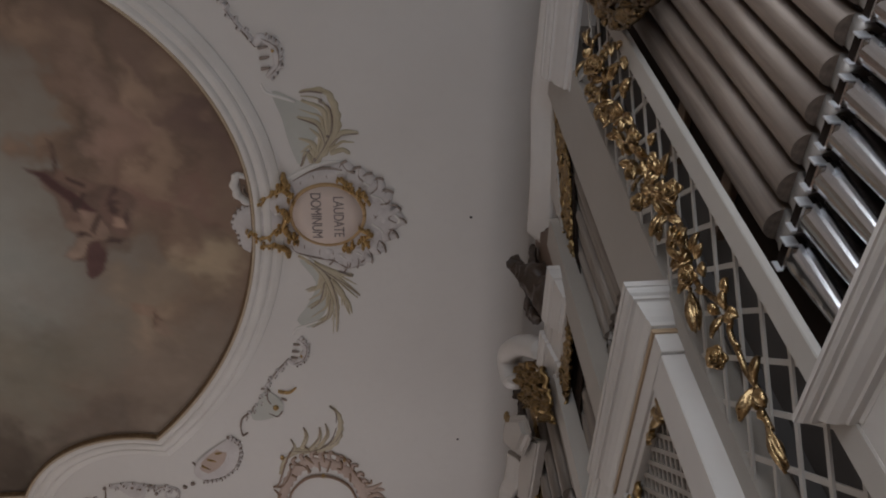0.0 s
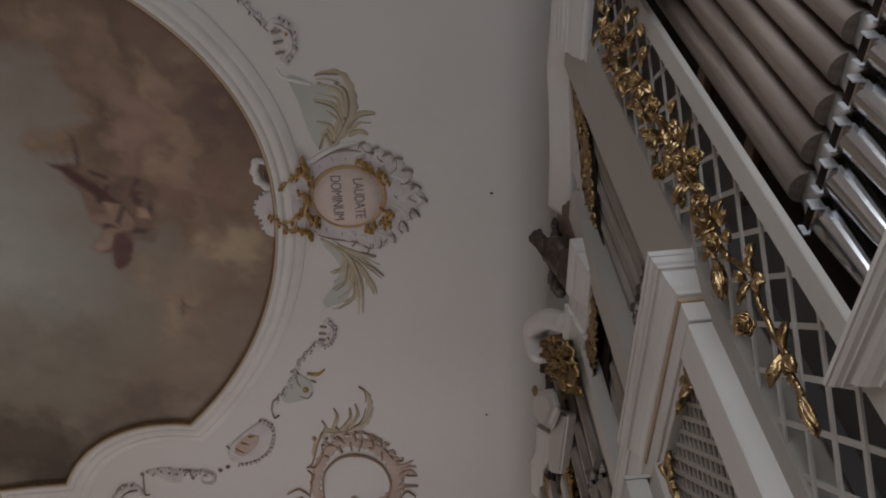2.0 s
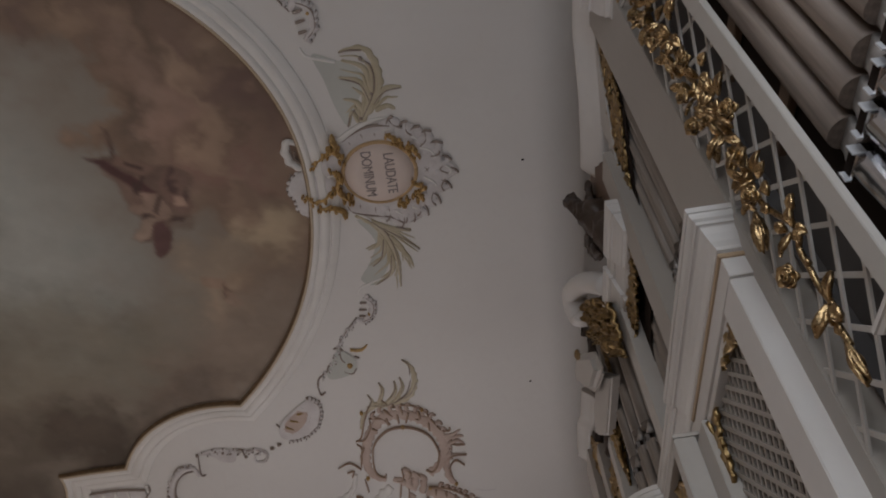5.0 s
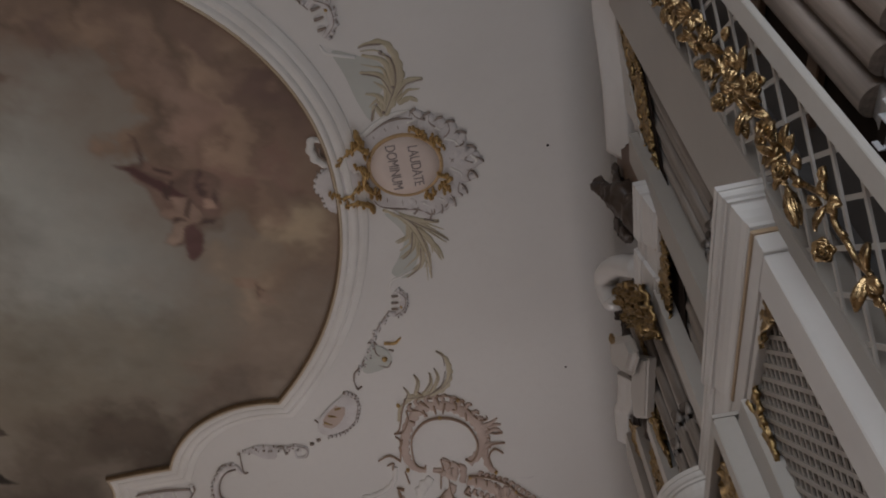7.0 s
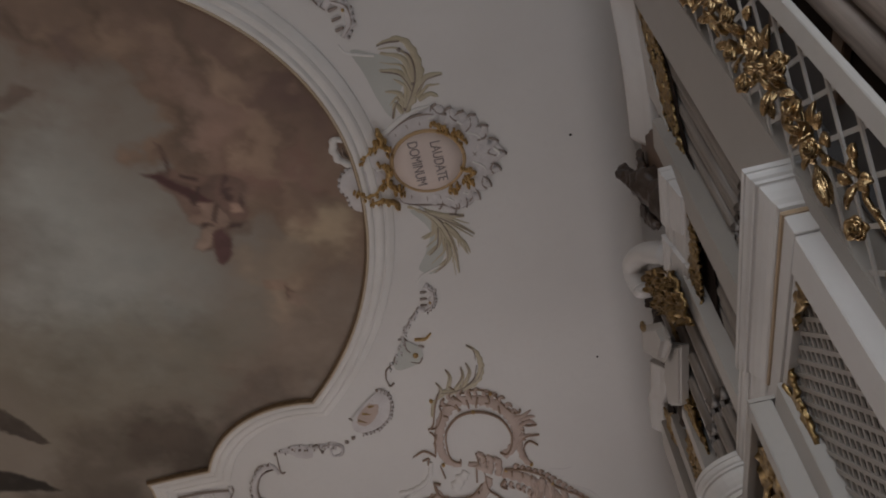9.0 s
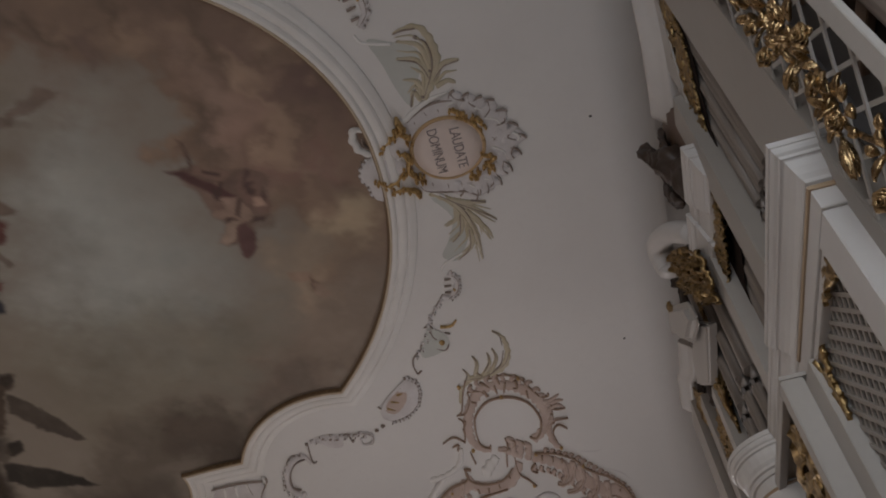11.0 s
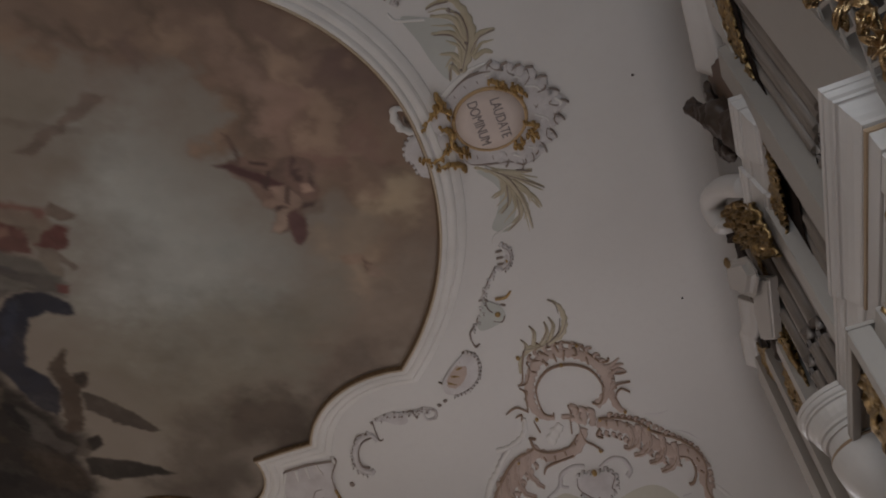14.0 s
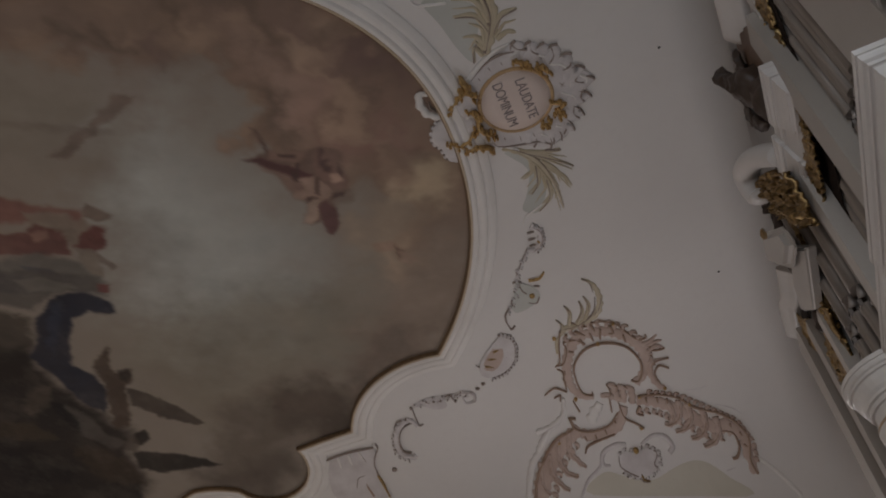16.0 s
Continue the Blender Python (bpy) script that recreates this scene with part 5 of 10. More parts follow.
# ---- carved figure on the middle cornice, kept as one plain shape ----


def blob_shape(lumps):
    bm = bmesh.new()
    for x, y, z, a, b, c, tilt in lumps:
        bmesh.ops.create_icosphere(bm, subdivisions=3, radius=1.0, matrix=Matrix.LocRotScale((x, y, z), Euler((radians(tilt), 0, 0)), (a, b, c)))
    for v in bm.verts:
        v.co += Vector((1, 1, 1)) * 0.05 * noise.noise(v.co * 7) + noise.noise_vector(v.co * 15) * 0.045
    return bm


for sgn in (1, -1):
    def fy(y):
        return y if sgn > 0 else 14.8 - y

    dx = 0.0 if sgn > 0 else 0.2
    st = part("carved_figure", blob_shape([(1.50 + dx, fy(5.46), 7.42, 0.14, 0.20, 0.26, 0), (1.48 + dx, fy(5.58), 7.78, 0.16, 0.22, 0.26, -25 * sgn), (1.46 + dx, fy(5.86), 8.18, 0.13, 0.17, 0.24, -30 * sgn),
                                          (1.45 + dx, fy(6.08), 8.52, 0.09, 0.10, 0.30, -30 * sgn), (1.44 + dx, fy(6.24), 8.86, 0.10, 0.11, 0.14, -20 * sgn), (1.50 + dx, fy(5.62), 8.16, 0.05, 0.08, 0.20, 50 * sgn),
                                          (1.45 + dx, fy(6.10), 7.92, 0.05, 0.07, 0.26, -12 * sgn), (1.45 + dx, fy(5.90), 7.62, 0.05, 0.07, 0.24, -30 * sgn)]), DARKWOOD, smooth=True)
    tagged(st, "dark brown carved wooden figure on the cornice", "statue")

# ---- stucco and painted ornament on the vault ----


def field(parent, name, material, drop, *outline, label=""):
    """A low rounded field of stucco or paint on the vault, its edge softened through a few corners."""
    line = smooth_line(outline, 4, closed=True)
    bm = bmesh.new()
    f = bm.faces.new([bm.verts.new((p[0], p[1], 0)) for p in line])
    bmesh.ops.triangulate(bm, faces=[f])
    for _ in range(4):
        long_edges = [e for e in bm.edges if e.calc_length() > 0.22 and not e.is_boundary]
        if not long_edges:
            break
        bmesh.ops.subdivide_edges(bm, edges=long_edges, cuts=1)
        bmesh.ops.triangulate(bm, faces=bm.faces)
    for v in bm.verts:
        v.co = lay(v.co.x, v.co.y, drop if drop < 0.03 or not v.is_boundary else drop * 0.6)
    return part(name, bm, material, parent, label, True)


def stroke(parent, name, material, width, height, taper, *points):
    return part(name, relief(bmesh.new(), smooth_line(points, 10 if width > 0.11 else 7), width, height, taper, swell=0.25, frill=0.22 if width > 0.11 else 0.0), material, parent, smooth=True)


def knob(parent, name, material, place, radius, height):
    rings = []
    for k in (0.0, 0.45, 0.8, 1.0):
        r, h = radius * math.cos(k * math.pi / 2) + 0.002, height * math.sin(k * math.pi / 2)
        rings.append([lay(place[0] + r * math.cos(a), place[1] + r * math.sin(a), h) for a in np.arange(10) * math.pi / 5])
    return part(name, loft(bmesh.new(), rings), material, parent, smooth=True)


def relief_disc(cx, cy, rx, ry, drop):
    """A flat oval field with a turned-down rim, on the vault."""
    bm = bmesh.new()
    rings = [[lay(cx + rx * k * math.cos(a), cy + ry * k * math.sin(a), d) for a in np.arange(40) * math.pi / 20] for k, d in ((1.0, 0.0), (0.985, drop), (0.6, drop + 0.004), (0.02, drop + 0.006))]
    return loft(bm, rings)


cartouche = thing("inscription_cartouche", "stucco cartouche with gilt leaves and a painted inscription", "cartouche")
field(cartouche, "rocaille_body", GREYSTUCCO, 0.035, (-1.61, 6.73), (-1.24, 6.56), (-0.95, 6.50), (-0.72, 6.42), (-0.62, 6.61), (-0.43, 6.57), (-0.38, 6.80), (-0.19, 6.75), (-0.22, 7.01), (-0.04, 7.02), (-0.09, 7.29), (0.11, 7.43), (0.10, 7.63), (-0.09, 7.65), (-0.06, 7.93), (-0.23, 7.93), (-0.26, 8.23), (-0.47, 8.18), (-0.53, 8.41), (-0.72, 8.26), (-0.81, 8.49), (-1.08, 8.30), (-1.36, 8.21), (-1.67, 8.08), (-1.79, 7.71), (-1.74, 7.20))
field(cartouche, "shell", GREYSTUCCO, 0.085, (-2.26, 7.15), (-2.44, 7.29), (-2.52, 7.50), (-2.45, 7.64), (-2.44, 7.89), (-2.33, 8.00), (-1.92, 7.73), (-1.75, 7.40), (-1.97, 7.16))
field(cartouche, "bracket", GREYSTUCCO, 0.090, (-2.13, 6.98), (-1.84, 6.81), (-1.55, 6.79), (-1.58, 7.08), (-1.76, 7.29), (-2.03, 7.22))
stroke(cartouche, "frill", GREYSTUCCO, 0.100, 0.060, (1.00, 0.35), (-2.16, 7.21), (-2.14, 7.17), (-2.16, 7.14))
stroke(cartouche, "tip", SHADE, 0.035, 0.070, (0.50, 1.00), (-2.17, 7.17), (-2.17, 7.14), (-2.18, 7.15))
stroke(cartouche, "frill", GREYSTUCCO, 0.100, 0.060, (1.00, 0.35), (-2.25, 7.19), (-2.23, 7.15), (-2.24, 7.12))
stroke(cartouche, "tip", SHADE, 0.035, 0.070, (0.50, 1.00), (-2.25, 7.15), (-2.25, 7.12), (-2.26, 7.13))
stroke(cartouche, "frill", GREYSTUCCO, 0.100, 0.060, (1.00, 0.35), (-2.31, 7.22), (-2.32, 7.18), (-2.35, 7.18))
stroke(cartouche, "tip", SHADE, 0.035, 0.070, (0.50, 1.00), (-2.34, 7.20), (-2.36, 7.19), (-2.36, 7.20))
stroke(cartouche, "frill", GREYSTUCCO, 0.100, 0.060, (1.00, 0.35), (-2.39, 7.28), (-2.40, 7.24), (-2.43, 7.24))
stroke(cartouche, "tip", SHADE, 0.035, 0.070, (0.50, 1.00), (-2.42, 7.26), (-2.44, 7.25), (-2.44, 7.26))
stroke(cartouche, "frill", GREYSTUCCO, 0.100, 0.060, (1.00, 0.35), (-2.44, 7.35), (-2.47, 7.33), (-2.50, 7.35))
stroke(cartouche, "tip", SHADE, 0.035, 0.070, (0.50, 1.00), (-2.47, 7.36), (-2.50, 7.37), (-2.49, 7.37))
stroke(cartouche, "frill", GREYSTUCCO, 0.100, 0.060, (1.00, 0.35), (-2.48, 7.46), (-2.50, 7.43), (-2.54, 7.46))
stroke(cartouche, "tip", SHADE, 0.035, 0.070, (0.50, 1.00), (-2.51, 7.47), (-2.54, 7.47), (-2.53, 7.48))
stroke(cartouche, "frill", GREYSTUCCO, 0.100, 0.060, (1.00, 0.35), (-2.48, 7.53), (-2.51, 7.55), (-2.52, 7.59))
stroke(cartouche, "tip", SHADE, 0.035, 0.070, (0.50, 1.00), (-2.50, 7.57), (-2.51, 7.60), (-2.50, 7.60))
stroke(cartouche, "frill", GREYSTUCCO, 0.100, 0.060, (1.00, 0.35), (-2.43, 7.62), (-2.47, 7.63), (-2.48, 7.68))
stroke(cartouche, "tip", SHADE, 0.035, 0.070, (0.50, 1.00), (-2.45, 7.66), (-2.47, 7.68), (-2.46, 7.69))
stroke(cartouche, "frill", GREYSTUCCO, 0.100, 0.060, (1.00, 0.35), (-2.42, 7.74), (-2.46, 7.74), (-2.48, 7.78))
stroke(cartouche, "tip", SHADE, 0.035, 0.070, (0.50, 1.00), (-2.45, 7.77), (-2.47, 7.79), (-2.47, 7.79))
stroke(cartouche, "frill", GREYSTUCCO, 0.100, 0.060, (1.00, 0.35), (-2.42, 7.85), (-2.46, 7.85), (-2.48, 7.89))
stroke(cartouche, "tip", SHADE, 0.035, 0.070, (0.50, 1.00), (-2.45, 7.88), (-2.47, 7.90), (-2.47, 7.91))
stroke(cartouche, "frill", GREYSTUCCO, 0.100, 0.060, (1.00, 0.35), (-2.37, 7.91), (-2.41, 7.94), (-2.40, 7.99))
stroke(cartouche, "tip", SHADE, 0.035, 0.070, (0.50, 1.00), (-2.38, 7.96), (-2.39, 7.99), (-2.38, 7.99))
stroke(cartouche, "frill", GREYSTUCCO, 0.100, 0.060, (1.00, 0.35), (-2.33, 7.97), (-2.33, 8.02), (-2.30, 8.03))
stroke(cartouche, "tip", SHADE, 0.035, 0.070, (0.50, 1.00), (-2.30, 8.00), (-2.29, 8.02), (-2.28, 8.01))
stroke(cartouche, "frill", GREYSTUCCO, 0.100, 0.060, (1.00, 0.35), (-2.23, 7.93), (-2.24, 7.98), (-2.20, 8.00))
stroke(cartouche, "tip", SHADE, 0.035, 0.070, (0.50, 1.00), (-2.21, 7.97), (-2.20, 7.99), (-2.19, 7.98))
stroke(cartouche, "frill", GREYSTUCCO, 0.100, 0.060, (1.00, 0.35), (-2.14, 7.90), (-2.14, 7.94), (-2.11, 7.96))
stroke(cartouche, "tip", SHADE, 0.035, 0.070, (0.50, 1.00), (-2.12, 7.93), (-2.10, 7.95), (-2.10, 7.94))
stroke(cartouche, "c_scroll", STUCCO, 0.130, 0.090, (0.60, 1.00), (-2.15, 6.65), (-2.29, 6.57), (-2.38, 6.71), (-2.35, 6.95), (-2.20, 7.09))
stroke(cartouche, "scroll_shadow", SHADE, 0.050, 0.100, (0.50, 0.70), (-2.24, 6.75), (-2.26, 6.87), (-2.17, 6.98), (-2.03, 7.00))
stroke(cartouche, "gilt_leaf", GILT, 0.080, 0.160, (1.00, 0.60), (-1.66, 6.64), (-1.62, 6.77), (-1.79, 6.88), (-2.03, 7.00))
knob(cartouche, "gilt_bead", GILT, (-1.66, 6.62), 0.024, 0.170)
knob(cartouche, "gilt_bead", GILT, (-1.64, 6.59), 0.030, 0.170)
knob(cartouche, "gilt_bead", GILT, (-1.62, 6.62), 0.020, 0.170)
knob(cartouche, "gilt_bead", GILT, (-1.57, 6.78), 0.024, 0.170)
knob(cartouche, "gilt_bead", GILT, (-1.63, 6.79), 0.033, 0.170)
knob(cartouche, "gilt_bead", GILT, (-1.62, 6.83), 0.022, 0.170)
knob(cartouche, "gilt_bead", GILT, (-1.77, 6.91), 0.029, 0.170)
knob(cartouche, "gilt_bead", GILT, (-1.77, 6.90), 0.021, 0.170)
knob(cartouche, "gilt_bead", GILT, (-1.85, 6.91), 0.025, 0.170)
knob(cartouche, "gilt_bead", GILT, (-2.02, 7.06), 0.027, 0.170)
knob(cartouche, "gilt_bead", GILT, (-1.98, 7.00), 0.032, 0.170)
knob(cartouche, "gilt_bead", GILT, (-2.06, 7.06), 0.033, 0.170)
stroke(cartouche, "gilt_leaf", GILT, 0.080, 0.160, (1.00, 0.60), (-1.76, 7.19), (-1.67, 7.32), (-1.75, 7.56), (-1.67, 7.74), (-1.58, 7.80))
knob(cartouche, "gilt_bead", GILT, (-1.79, 7.13), 0.034, 0.170)
knob(cartouche, "gilt_bead", GILT, (-1.70, 7.20), 0.024, 0.170)
knob(cartouche, "gilt_bead", GILT, (-1.78, 7.19), 0.030, 0.170)
knob(cartouche, "gilt_bead", GILT, (-1.69, 7.33), 0.026, 0.170)
knob(cartouche, "gilt_bead", GILT, (-1.63, 7.36), 0.030, 0.170)
knob(cartouche, "gilt_bead", GILT, (-1.65, 7.40), 0.035, 0.170)
knob(cartouche, "gilt_bead", GILT, (-1.80, 7.60), 0.031, 0.170)
knob(cartouche, "gilt_bead", GILT, (-1.71, 7.58), 0.035, 0.170)
knob(cartouche, "gilt_bead", GILT, (-1.80, 7.60), 0.032, 0.170)
knob(cartouche, "gilt_bead", GILT, (-1.68, 7.68), 0.030, 0.170)
knob(cartouche, "gilt_bead", GILT, (-1.60, 7.70), 0.034, 0.170)
knob(cartouche, "gilt_bead", GILT, (-1.67, 7.69), 0.033, 0.170)
knob(cartouche, "gilt_bead", GILT, (-1.56, 7.86), 0.024, 0.170)
knob(cartouche, "gilt_bead", GILT, (-1.55, 7.74), 0.021, 0.170)
knob(cartouche, "gilt_bead", GILT, (-1.61, 7.85), 0.032, 0.170)
stroke(cartouche, "gilt_leaf", GILT, 0.080, 0.160, (1.00, 0.60), (-2.27, 7.58), (-2.15, 7.71), (-1.98, 7.69), (-1.84, 7.56))
knob(cartouche, "gilt_bead", GILT, (-2.29, 7.65), 0.036, 0.170)
knob(cartouche, "gilt_bead", GILT, (-2.32, 7.58), 0.025, 0.170)
knob(cartouche, "gilt_bead", GILT, (-2.30, 7.55), 0.021, 0.170)
knob(cartouche, "gilt_bead", GILT, (-2.17, 7.63), 0.030, 0.170)
knob(cartouche, "gilt_bead", GILT, (-2.19, 7.77), 0.034, 0.170)
knob(cartouche, "gilt_bead", GILT, (-2.17, 7.70), 0.035, 0.170)
knob(cartouche, "gilt_bead", GILT, (-1.97, 7.70), 0.028, 0.170)
knob(cartouche, "gilt_bead", GILT, (-1.98, 7.75), 0.029, 0.170)
knob(cartouche, "gilt_bead", GILT, (-1.99, 7.71), 0.028, 0.170)
knob(cartouche, "gilt_bead", GILT, (-1.88, 7.62), 0.024, 0.170)
knob(cartouche, "gilt_bead", GILT, (-1.81, 7.50), 0.028, 0.170)
knob(cartouche, "gilt_bead", GILT, (-1.81, 7.50), 0.027, 0.170)
stroke(cartouche, "gilt_leaf", GILT, 0.080, 0.160, (1.00, 0.60), (-2.11, 7.87), (-1.91, 7.90), (-1.71, 8.07))
knob(cartouche, "gilt_bead", GILT, (-2.08, 7.81), 0.030, 0.170)
knob(cartouche, "gilt_bead", GILT, (-2.13, 7.89), 0.030, 0.170)
knob(cartouche, "gilt_bead", GILT, (-2.10, 7.91), 0.026, 0.170)
knob(cartouche, "gilt_bead", GILT, (-1.96, 7.91), 0.020, 0.170)
knob(cartouche, "gilt_bead", GILT, (-1.93, 7.88), 0.035, 0.170)
knob(cartouche, "gilt_bead", GILT, (-1.92, 7.87), 0.030, 0.170)
knob(cartouche, "gilt_bead", GILT, (-1.73, 8.08), 0.025, 0.170)
knob(cartouche, "gilt_bead", GILT, (-1.74, 8.10), 0.025, 0.170)
knob(cartouche, "gilt_bead", GILT, (-1.71, 8.10), 0.021, 0.170)
stroke(cartouche, "gilt_leaf", GILT, 0.080, 0.160, (1.00, 0.60), (-1.71, 6.80), (-1.58, 6.93), (-1.56, 7.01))
knob(cartouche, "gilt_bead", GILT, (-1.75, 6.83), 0.025, 0.170)
knob(cartouche, "gilt_bead", GILT, (-1.74, 6.78), 0.024, 0.170)
knob(cartouche, "gilt_bead", GILT, (-1.74, 6.76), 0.031, 0.170)
knob(cartouche, "gilt_bead", GILT, (-1.55, 6.94), 0.025, 0.170)
knob(cartouche, "gilt_bead", GILT, (-1.61, 6.90), 0.034, 0.170)
knob(cartouche, "gilt_bead", GILT, (-1.54, 6.94), 0.030, 0.170)
knob(cartouche, "gilt_bead", GILT, (-1.61, 7.01), 0.024, 0.170)
knob(cartouche, "gilt_bead", GILT, (-1.54, 7.07), 0.023, 0.170)
knob(cartouche, "gilt_bead", GILT, (-1.60, 7.05), 0.023, 0.170)
stroke(cartouche, "gilt_leaf", GILT, 0.080, 0.100, (1.00, 0.60), (-0.82, 6.70), (-0.70, 6.81), (-0.68, 6.91))
knob(cartouche, "gilt_bead", GILT, (-0.78, 6.69), 0.030, 0.115)
knob(cartouche, "gilt_bead", GILT, (-0.85, 6.73), 0.022, 0.115)
knob(cartouche, "gilt_bead", GILT, (-0.83, 6.69), 0.024, 0.115)
knob(cartouche, "gilt_bead", GILT, (-0.72, 6.86), 0.027, 0.115)
knob(cartouche, "gilt_bead", GILT, (-0.77, 6.85), 0.022, 0.115)
knob(cartouche, "gilt_bead", GILT, (-0.65, 6.81), 0.034, 0.115)
knob(cartouche, "gilt_bead", GILT, (-0.63, 6.88), 0.035, 0.115)
knob(cartouche, "gilt_bead", GILT, (-0.65, 6.94), 0.032, 0.115)
knob(cartouche, "gilt_bead", GILT, (-0.70, 6.88), 0.028, 0.115)
stroke(cartouche, "gilt_leaf", GILT, 0.080, 0.100, (1.00, 0.60), (-0.57, 6.94), (-0.47, 7.04), (-0.43, 7.15))
knob(cartouche, "gilt_bead", GILT, (-0.62, 6.94), 0.024, 0.115)
knob(cartouche, "gilt_bead", GILT, (-0.52, 6.89), 0.024, 0.115)
knob(cartouche, "gilt_bead", GILT, (-0.56, 7.00), 0.035, 0.115)
knob(cartouche, "gilt_bead", GILT, (-0.43, 7.06), 0.035, 0.115)
knob(cartouche, "gilt_bead", GILT, (-0.43, 7.01), 0.020, 0.115)
knob(cartouche, "gilt_bead", GILT, (-0.45, 7.05), 0.025, 0.115)
knob(cartouche, "gilt_bead", GILT, (-0.39, 7.18), 0.027, 0.115)
knob(cartouche, "gilt_bead", GILT, (-0.47, 7.19), 0.026, 0.115)
knob(cartouche, "gilt_bead", GILT, (-0.40, 7.14), 0.027, 0.115)
stroke(cartouche, "gilt_leaf", GILT, 0.080, 0.100, (1.00, 0.60), (-0.86, 8.00), (-0.74, 8.06), (-0.66, 7.98))
knob(cartouche, "gilt_bead", GILT, (-0.86, 8.05), 0.023, 0.115)
knob(cartouche, "gilt_bead", GILT, (-0.84, 8.07), 0.023, 0.115)
knob(cartouche, "gilt_bead", GILT, (-0.81, 7.94), 0.033, 0.115)
knob(cartouche, "gilt_bead", GILT, (-0.69, 8.01), 0.030, 0.115)
knob(cartouche, "gilt_bead", GILT, (-0.77, 8.06), 0.024, 0.115)
knob(cartouche, "gilt_bead", GILT, (-0.75, 8.10), 0.027, 0.115)
knob(cartouche, "gilt_bead", GILT, (-0.70, 7.91), 0.020, 0.115)
knob(cartouche, "gilt_bead", GILT, (-0.72, 8.03), 0.022, 0.115)
knob(cartouche, "gilt_bead", GILT, (-0.71, 7.96), 0.034, 0.115)
stroke(cartouche, "gilt_leaf", GILT, 0.080, 0.100, (1.00, 0.60), (-0.56, 7.68), (-0.41, 7.80), (-0.60, 7.91))
knob(cartouche, "gilt_bead", GILT, (-0.57, 7.65), 0.025, 0.115)
knob(cartouche, "gilt_bead", GILT, (-0.54, 7.66), 0.030, 0.115)
knob(cartouche, "gilt_bead", GILT, (-0.57, 7.62), 0.023, 0.115)
knob(cartouche, "gilt_bead", GILT, (-0.39, 7.79), 0.029, 0.115)
knob(cartouche, "gilt_bead", GILT, (-0.45, 7.77), 0.022, 0.115)
knob(cartouche, "gilt_bead", GILT, (-0.38, 7.79), 0.030, 0.115)
knob(cartouche, "gilt_bead", GILT, (-0.59, 7.90), 0.033, 0.115)
knob(cartouche, "gilt_bead", GILT, (-0.61, 7.94), 0.026, 0.115)
knob(cartouche, "gilt_bead", GILT, (-0.58, 7.91), 0.027, 0.115)
stroke(cartouche, "gilt_leaf", GILT, 0.080, 0.100, (1.00, 0.60), (-0.55, 7.84), (-0.49, 7.97), (-0.56, 8.03))
knob(cartouche, "gilt_bead", GILT, (-0.55, 7.87), 0.024, 0.115)
knob(cartouche, "gilt_bead", GILT, (-0.55, 7.83), 0.022, 0.115)
knob(cartouche, "gilt_bead", GILT, (-0.50, 7.84), 0.034, 0.115)
knob(cartouche, "gilt_bead", GILT, (-0.45, 7.94), 0.035, 0.115)
knob(cartouche, "gilt_bead", GILT, (-0.54, 8.00), 0.027, 0.115)
knob(cartouche, "gilt_bead", GILT, (-0.45, 8.02), 0.031, 0.115)
knob(cartouche, "gilt_bead", GILT, (-0.54, 8.05), 0.031, 0.115)
knob(cartouche, "gilt_bead", GILT, (-0.54, 7.96), 0.022, 0.115)
knob(cartouche, "gilt_bead", GILT, (-0.52, 7.97), 0.022, 0.115)
knob(cartouche, "gilt_bead", GILT, (-1.70, 6.78), 0.040, 0.170)
knob(cartouche, "gilt_bead", GILT, (-1.83, 6.87), 0.040, 0.170)
knob(cartouche, "gilt_bead", GILT, (-1.96, 6.96), 0.040, 0.170)
knob(cartouche, "gilt_bead", GILT, (-2.21, 7.62), 0.040, 0.170)
knob(cartouche, "gilt_bead", GILT, (-2.12, 7.73), 0.040, 0.170)
knob(cartouche, "gilt_bead", GILT, (-1.99, 7.72), 0.040, 0.170)
knob(cartouche, "gilt_bead", GILT, (-1.86, 7.64), 0.040, 0.170)
knob(cartouche, "gilt_bead", GILT, (-1.70, 7.31), 0.040, 0.170)
knob(cartouche, "gilt_bead", GILT, (-1.72, 7.23), 0.040, 0.170)
knob(cartouche, "gilt_bead", GILT, (-1.71, 7.65), 0.040, 0.170)
knob(cartouche, "gilt_bead", GILT, (-1.69, 7.80), 0.040, 0.170)
knob(cartouche, "gilt_bead", GILT, (-2.01, 7.90), 0.040, 0.170)
knob(cartouche, "gilt_bead", GILT, (-1.86, 7.97), 0.040, 0.170)
knob(cartouche, "gilt_bead", GILT, (-1.75, 8.05), 0.040, 0.170)
knob(cartouche, "gilt_bead", GILT, (-0.73, 6.76), 0.040, 0.170)
knob(cartouche, "gilt_bead", GILT, (-0.53, 7.05), 0.040, 0.170)
knob(cartouche, "gilt_bead", GILT, (-0.47, 6.97), 0.040, 0.170)
knob(cartouche, "gilt_bead", GILT, (-0.44, 7.71), 0.040, 0.170)
knob(cartouche, "gilt_bead", GILT, (-0.78, 8.05), 0.040, 0.170)
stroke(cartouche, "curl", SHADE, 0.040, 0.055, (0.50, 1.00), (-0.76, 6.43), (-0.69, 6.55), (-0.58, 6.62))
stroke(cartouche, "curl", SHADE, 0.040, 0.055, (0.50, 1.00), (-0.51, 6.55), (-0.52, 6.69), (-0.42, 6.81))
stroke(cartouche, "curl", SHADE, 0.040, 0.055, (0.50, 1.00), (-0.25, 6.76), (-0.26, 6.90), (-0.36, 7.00))
